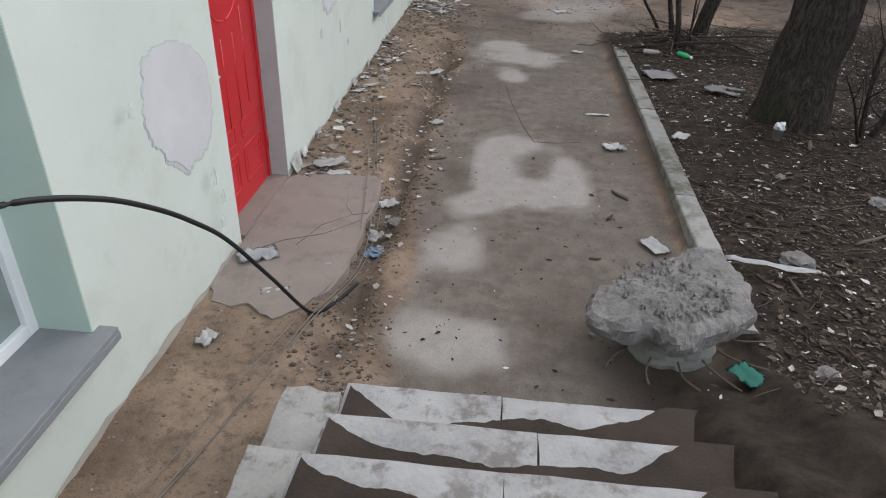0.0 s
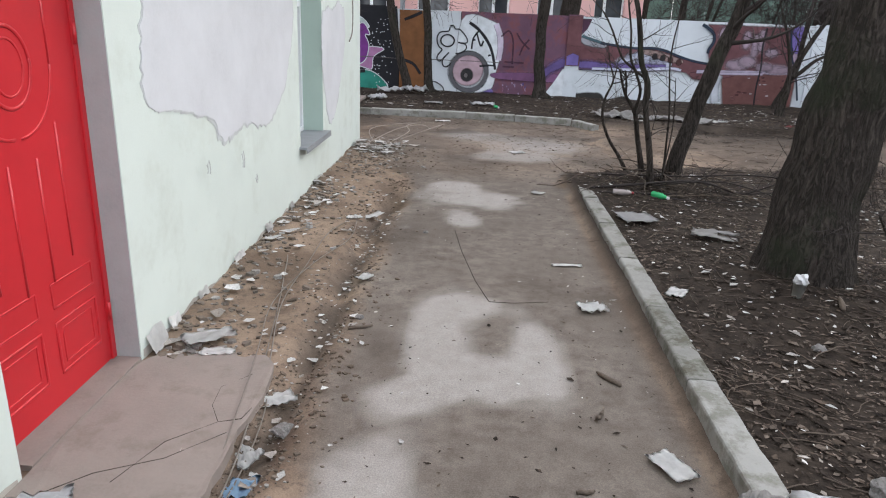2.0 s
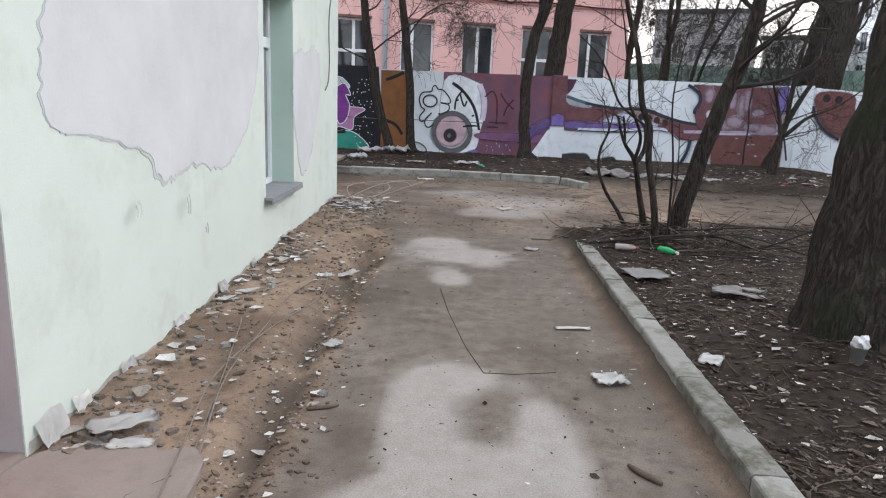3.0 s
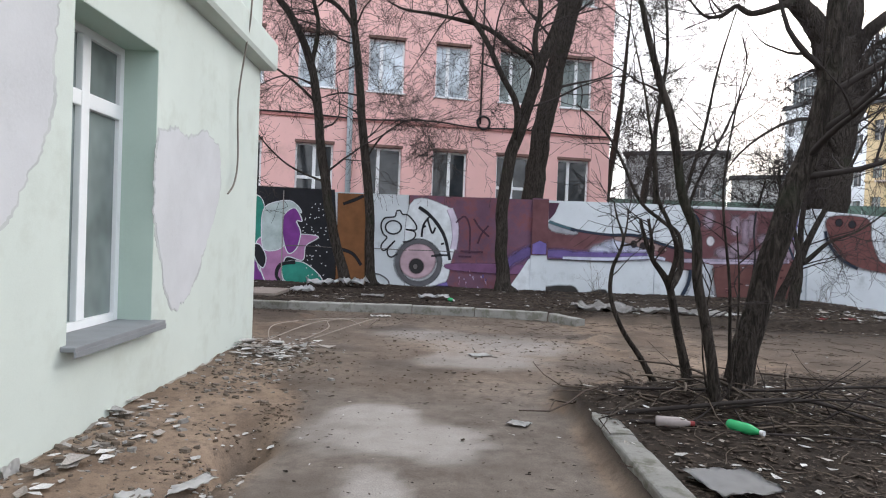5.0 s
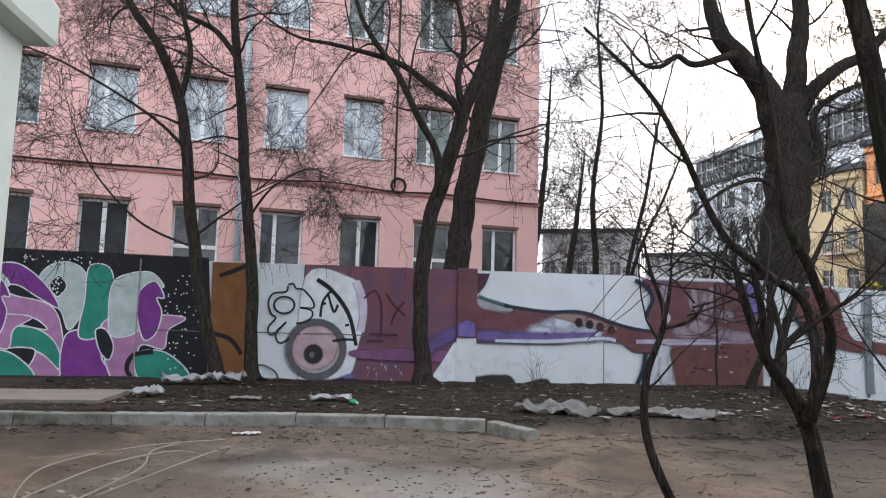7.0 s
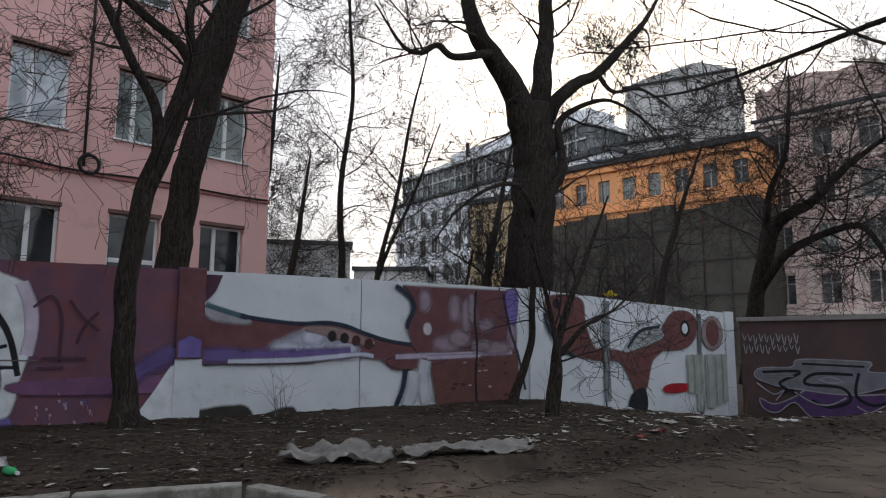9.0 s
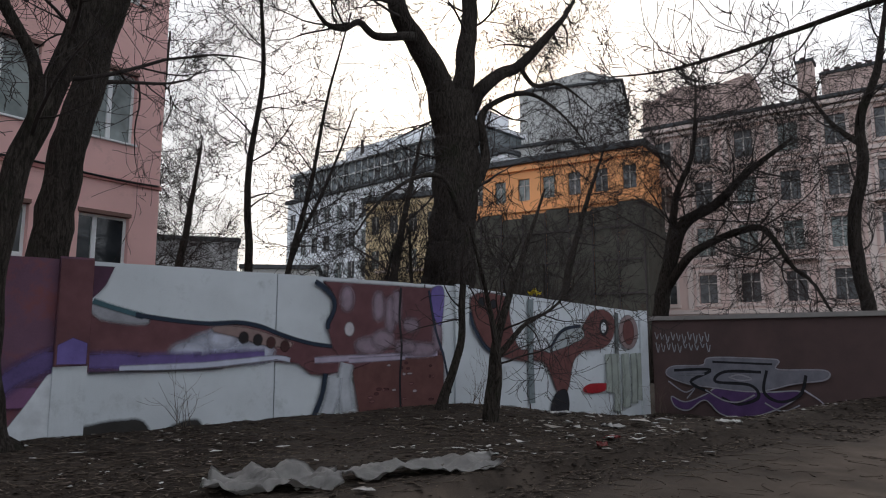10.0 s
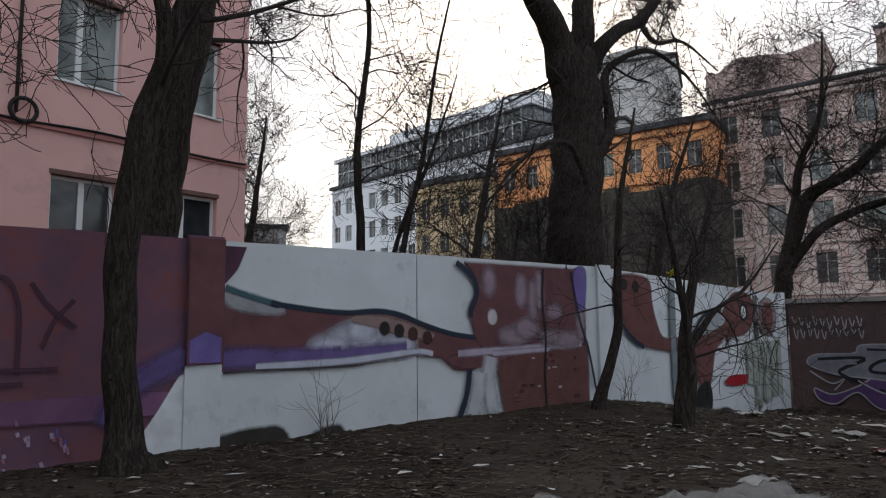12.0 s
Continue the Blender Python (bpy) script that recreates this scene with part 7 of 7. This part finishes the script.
def lump(name, x, y, size, seed, material, label, category="stone", squash=0.6, rough=0.35, sub=3):
    bm = bmesh.new()
    bmesh.ops.create_icosphere(bm, subdivisions=sub, radius=size)
    for v in bm.verts:
        q = v.co / size
        v.co *= 1 + rough * noise.noise(q * 1.2 + Vector((seed, 0, 0))) + 0.5 * rough * noise.noise(q * 3 + Vector((0, seed, 0))) + 0.2 * rough * noise.noise(q * 8)
        v.co.z *= squash
    ob = link(name, bm, material)
    ob.matrix_basis = pose(x, y, height(x, y) + size * squash * 0.45, 0, 0, seed * 50)
    return tagged(ob, label, category)


for x, y, s in ((-0.72, 4.35, 0.055), (1.95, 3.9, 0.09), (-0.55, 5.6, 0.03), (0.6, 3.1, 0.02), (2.9, 4.9, 0.07), (1.7, 2.75, 0.05), (2.3, 5.3, 0.04), (-0.25, 7.6, 0.025)):
    lump("stone", x, y, s, x * 3 + y, RUBBLE, "rough grey stone lying on the ground")
for x, y, L, a, r in ((0.98, 4.95, 0.17, 130, 0.016), (0.86, 4.55, 0.10, 60, 0.014), (2.6, 4.3, 0.35, 30, 0.014), (-0.52, 5.45, 0.16, 20, 0.012), (1.85, 3.6, 0.2, 95, 0.012), (2.75, 5.95, 0.22, 70, 0.02), (0.7, 3.95, 0.08, 10, 0.012)):
    V, F = [], []
    d = Vector((math.cos(radians(a)), math.sin(radians(a)), 0.02))
    tube(V, F, [d * (L * (k / 4 - 0.5)) + Vector((0, 0.006 * math.sin(k * 2), 0)) for k in range(5)], [r * 0.7, r, r * 0.95, r * 0.9, r * 0.5], 7)
    ob = from_lists("stick", V, F, STICK)
    ob.location = (x, y, height(x, y) + r * 0.8)
    tagged(ob, "short broken dead stick on the ground", "stick")

# ---- broken slab of concrete on its footing ----
slab = empty("broken_concrete", Matrix.Translation((0.97, 3.08, 0)), label="broken slab of rough concrete tilted on a pale footing", category="concrete")
bm = bmesh.new()
rim = smooth_line([Vector((x, y, 0)) for x, y in ((-0.45, -0.22), (-0.38, 0.03), (-0.02, 0.28), (0.29, 0.50), (0.42, 0.20), (0.40, -0.12), (0.12, -0.33), (-0.05, -0.40), (-0.14, -0.28), (-0.28, -0.33))], 16, True)
# each ring: share of the rim's radius, height over the underside
rings = [(0.06, 0.165), (0.14, 0.165), (0.22, 0.165), (0.30, 0.165), (0.38, 0.164), (0.46, 0.163), (0.54, 0.162), (0.62, 0.16), (0.70, 0.158), (0.78, 0.155), (0.86, 0.15), (0.93, 0.142), (0.985, 0.12), (1.0, 0.09), (0.985, 0.055), (0.94, 0.025), (0.85, 0.008), (0.6, 0.0), (0.3, -0.01)]
laid = []
for f, up in rings:
    row = []
    for p in rim:
        q = Vector((p.x * f, p.y * f, up + 0.205 + 0.05 * p.y * f + 0.02 * p.x * f))
        push = 0.030 * noise.noise(q * 6) + 0.026 * noise.noise(q * 14) + 0.018 * noise.noise(q * 31) + 0.010 * noise.noise(q * 62)
        out = Vector((p.x, p.y, 0)).normalized() * (0.8 if 0.02 < up < 0.15 else 0.2) + Vector((0, 0, 0.6 if up > 0.1 else 0.8))
        row.append(bm.verts.new(q + out * push))
    laid.append(row)
for a, b in zip(laid, laid[1:]):
    for k in range(len(rim)):
        j = (k + 1) % len(rim)
        bm.faces.new((a[k], a[j], b[j], b[k]))
bm.faces.new(laid[0])
bm.faces.new(laid[-1])
bmesh.ops.recalc_face_normals(bm, faces=bm.faces)
part("slab", bm, RUBBLE, slab)
bm = bmesh.new()
bmesh.ops.create_icosphere(bm, subdivisions=4, radius=1.0)
for v in bm.verts:
    k = 1 + 0.3 * noise.noise(v.co * 1.4 + Vector((7, 0, 0))) + 0.08 * noise.noise(v.co * 5)
    v.co = Vector((v.co.x * 0.22 * k + 0.04, v.co.y * 0.20 * k - 0.04, v.co.z * 0.18 * k + 0.08))
part("footing", bm, flat("pale_footing", (0.24, 0.245, 0.23), 0.25), slab, "pale greenish footing block")
g = random.Random(9)
V, F = [], []
for k in range(230):
    a, rr = g.uniform(0, 6.28), math.sqrt(g.random()) * 0.30
    x, y, s = rr * math.cos(a), rr * math.sin(a) * 0.9, g.uniform(0.006, 0.022)
    z = 0.372 + 0.05 * y + 0.02 * x
    b = len(V)
    for dx, dy, dz in ((1, 0, 0), (-0.8, 0.3, 0), (0, 1, 0.1), (0.1, -0.9, 0), (0, 0, 0.9), (0, 0, -0.8)):
        V.append((x + s * dx * g.uniform(0.6, 1.2), y + s * dy * g.uniform(0.6, 1.2), z + s * dz))
    F += [(b + i, b + j, b + k2) for i, j, k2 in ((0, 2, 4), (2, 1, 4), (1, 3, 4), (3, 0, 4), (2, 0, 5), (1, 2, 5), (3, 1, 5), (0, 3, 5))]
ob = from_lists("grit", V, F, RUBBLE, slab, False)
ob["kind"] = "stuff"
for k in range(7):
    a = -2.4 + 0.45 * k
    p0 = Vector((0.30 * math.cos(a), 0.30 * math.sin(a), 0.12))
    cable("root", [p0, p0 * 1.35 + Vector((0, 0, -0.05)), p0 * 1.75 + Vector((0.04, 0, -0.11 + 0.02 * (k % 3)))], 0.006, STICK, 6, 5, slab)

# ---- cables and wires ----
ob = cable("black_cable", [(-0.80, 3.42, 0.012), (-0.90, 3.18, 0.012), (-1.0, 3.06, 0.03), (-1.10, 2.78, 0.44), (-1.19, 2.55, 0.78), (-1.25, 2.38, 0.96), (-1.30, 2.2, 1.11), (-1.36, 1.97, 1.26), (-1.47, 1.72, 1.36), (-1.60, 1.40, 1.40), (-1.70, 1.10, 1.36)], 0.011, CABLE, 12, 8)
tagged(ob, "thick black cable arching from the window to the ground", "cable")
for k, (dx, w) in enumerate(((0.0, 0.0045), (0.03, 0.004), (-0.05, 0.0035))):
    line = []
    for x, y in ((-1.32, 1.6), (-1.15, 2.3), (-1.0, 3.0), (-0.86, 3.7), (-0.90, 4.4), (-1.0, 5.0), (-1.12, 5.7), (-1.28 + 0.15 * k, 6.5), (-1.42 + 0.28 * k, 7.3), (-1.1 + 0.1 * k, 7.9)):
        xx = x + dx * (1 + 1.5 * noise.noise(Vector((y, k * 5.0, 0))))
        line.append(Vector((xx, y, height(xx, y) + 0.012 + 0.012 * k)))
    tagged(cable("ground_wire", line, w, WIRE, 8, 5), "thin grey wire trailing along the sandy strip", "wire", group="wires on the ground")
line = [Vector((WALL_X + 0.165, 11.38, 6.0)), Vector((WALL_X + 0.165, 11.39, 4.4)), Vector((WALL_X + 0.166, 11.40, 3.4)), Vector((WALL_X + 0.12, 11.41, 3.0)), Vector((WALL_X + 0.06, 11.42, 2.5)), Vector((WALL_X + 0.05, 11.50, 1.95)), Vector((WALL_X + 0.06, 11.38, 1.7)), Vector((WALL_X + 0.05, 11.22, 1.58))]
tagged(cable("hanging_cable", line, 0.009, WIRE, 8, 6), "grey cable hanging loose down the house wall", "cable")
for k, pts in enumerate((((-1.15, 12.4), (-0.95, 13.2), (-1.05, 13.9), (-0.9, 14.6)), ((-1.5, 11.9), (-1.1, 12.7), (-0.75, 13.3), (-0.62, 13.9)), ((-1.35, 12.0), (-1.6, 13.1), (-1.2, 14.1), (-0.6, 14.7)), ((-1.05, 12.6), (-0.5, 13.1), (-0.35, 13.5), (-0.5, 14.0)))):
    line = [Vector((x, y, height(x, y) + 0.02 + 0.18 * math.sin(math.pi * i / 3) * (1 if k % 2 else 0.3))) for i, (x, y) in enumerate(pts)]
    tagged(cable("loose_wire", line, 0.007, flat("pale_wire", (0.26, 0.22, 0.19)), 9, 5), "pale stiff wire sprawling over the soil", "wire", group="wires by the corner")

# ---- fallen branches by the kerb end ----
for k, pts in enumerate((((1.45, 9.25, 0.12), (2.0, 9.15, 0.22), (2.7, 9.1, 0.30), (3.15, 9.05, 0.20), (3.35, 8.95, 0.28), (3.8, 8.9, 0.5)), ((1.6, 9.05, 0.14), (2.3, 9.0, 0.16), (3.0, 9.2, 0.13), (3.9, 9.3, 0.2)),
                         ((1.75, 9.75, 0.2), (2.6, 9.35, 0.3), (3.3, 9.0, 0.42), (4.2, 8.8, 0.36)), ((2.2, 9.2, 0.2), (2.9, 8.9, 0.35), (3.6, 8.7, 0.2)), ((2.0, 8.9, 0.14), (2.8, 8.75, 0.16), (3.6, 8.6, 0.16)))):
    V, F = [], []
    line = smooth_line([Vector(p) for p in pts], 7)
    r = 0.016 - 0.002 * k
    tube(V, F, line, [r * (1 - 0.5 * i / len(line)) for i in range(len(line))], 6)
    ob = tagged(from_lists("fallen_branch", V, F, BARK_THIN), "long arching fallen branch resting over the litter", "branch", group="fallen branches")
    rg = random.Random(k)
    for j in range(7):
        i = rg.randrange(4, len(line) - 2)
        V, F = [], []
        grow(V, F, line[i], Vector((rg.gauss(0, 1), rg.gauss(0, 1), 0.4)), rg.uniform(0.2, 0.6), r * 0.5, 0, rg, 0.02, 3)
        from_lists("side_shoot", V, F, BARK_THIN, ob)

# ---- dry stalks growing at the foot of the fence ----
for x, y, seed in ((3.95, 19.8, 3), (8.9, 19.7, 5), (12.9, 19.6, 8), (14.6, 19.5, 11)):
    rg = random.Random(seed)
    root = empty("dry_weed", pose(x, y, height(x, y)), label="thin dry weed stalks against the painted fence", category="weed")
    for k in range(9):
        V, F = [], []
        grow(V, F, Vector((rg.gauss(0, 0.10), rg.gauss(0, 0.05), -0.02)), Vector((rg.gauss(0, 0.35), rg.gauss(0, 0.2), 1)), rg.uniform(0.3, 0.85), 0.006, 1, rg, 0.05, 3, 0.25)
        from_lists("stalk", V, F, STICK, root)

# ---- plaster hanging loose at the foot of the wall ----
for k, (y, w, h, out) in enumerate(((5.02, 0.20, 0.12, 0.05), (5.28, 0.14, 0.09, 0.04), (5.75, 0.16, 0.07, 0.03), (6.5, 0.22, 0.08, 0.04), (7.3, 0.18, 0.09, 0.05), (8.1, 0.15, 0.07, 0.03))):
    bm = bmesh.new()
    rg = random.Random(k)
    rows = [[bm.verts.new((WALL_X + 0.006 + out * (1 - j / 3) * rg.uniform(0.7, 1.1), y + w * (i / 5 - 0.5), h * (j / 3) * rg.uniform(0.8, 1.15) + 0.015)) for j in range(4)] for i in range(6)]
    for a, b in zip(rows, rows[1:]):
        for j in range(3):
            bm.faces.new((a[j], b[j], b[j + 1], a[j + 1]))
    bmesh.ops.solidify(bm, geom=bm.faces[:], thickness=0.006)
    tagged(link("loose_plaster", bm, PAPER), "white plaster flake peeling from the foot of the wall", "plaster")

# ---- concrete apron at the red door, cracked; slab beyond the far kerb ----
APRON = surface("worn_apron", (0.225, 0.19, 0.168), 0.92, 60, 2.5, 0.14, 0.4, 0.004, dirt=(0.18, 0.150, 0.128), dirt_at=(0.52, 0.70))
bm = bmesh.new()
out = blob_outline(-1.30, 4.05, 0.40, 0.98, 2.2, 0.16, 70, 0, 4.0)
top = [bm.verts.new((max(x, WALL_X + 0.004) if not 3.86 < y < 4.85 else max(x, WALL_X + 0.002), y, 0.020 + 0.006 * noise.noise(Vector((x * 4, y * 4, 0))))) for x, y in out]
low = [bm.verts.new((v.co.x, v.co.y, -0.08)) for v in top]
bm.faces.new(top)
for i in range(len(top)):
    bm.faces.new((low[i], low[(i + 1) % len(top)], top[(i + 1) % len(top)], top[i]))
bmesh.ops.recalc_face_normals(bm, faces=bm.faces)
tagged(link("door_apron", bm, APRON), "worn cracked concrete apron before the red door", "apron", kind="structure")
tagged(link("threshold", boxed(WALL_X - 0.30, WALL_X + 0.001, 3.86, 4.85, -0.1, 0.030), APRON), "worn concrete threshold under the red door", "threshold", kind="structure")
CRACK = flat("crack_dirt", (0.045, 0.036, 0.03))
for k, pts in enumerate((((-1.0, 4.75), (-1.12, 4.6), (-1.1, 4.42), (-1.02, 4.28), (-0.92, 4.32), (-0.9, 4.42)), ((-1.62, 3.62), (-1.4, 3.85), (-1.15, 3.98), (-0.95, 4.2)), ((-1.02, 4.28), (-1.2, 4.1), (-1.3, 3.8)))):
    line = [Vector((x, y, 0.0205)) for x, y in pts]
    tagged(cable("crack", line, 0.0022, CRACK, 1, 4), "dark crack across the concrete apron", "crack", kind="structure")
for pts in (((0.02, 7.75), (0.10, 7.1), (0.22, 6.4), (0.32, 6.0)), ((0.32, 6.0), (0.5, 6.0), (0.75, 6.05))):
    line = [Vector((x, y, height(x, y) + 0.001)) for x, y in pts]
    tagged(cable("crack", line, 0.003, CRACK, 1, 4), "dark straight crack in the asphalt path", "crack", kind="structure")
tagged(link("pavement", slab_bm(-6.5, -2.35, 16.35, 17.5, 0.0, 0.185, 3, 0.012, 10), APRON), "thin concrete pavement slab behind the far kerb", "pavement", kind="structure")

# ---- ragged strip where the render has broken away at the foot of the wall ----
bm = bmesh.new()
ys = [1.2 + 0.08 * i for i in range(140)]
prev = None
for y in ys:
    if DOOR[0] - 0.02 < y < DOOR[1] + 0.02:
        prev = None
        continue
    t = 0.02 + 0.06 * (0.5 + noise.noise(Vector((y * 1.7, 3, 0)))) + 0.05 * noise.noise(Vector((y * 6, 1, 0)))
    cur = [bm.verts.new((WALL_X + 0.004, y, -0.1)), bm.verts.new((WALL_X + 0.004, y, max(0.03, t)))]
    if prev:
        bm.faces.new((prev[0], cur[0], cur[1], prev[1]))
    prev = cur
tagged(link("wall_base_trim", bm, BARE), "bare broken plaster along the foot of the wall", "wall base", kind="structure")
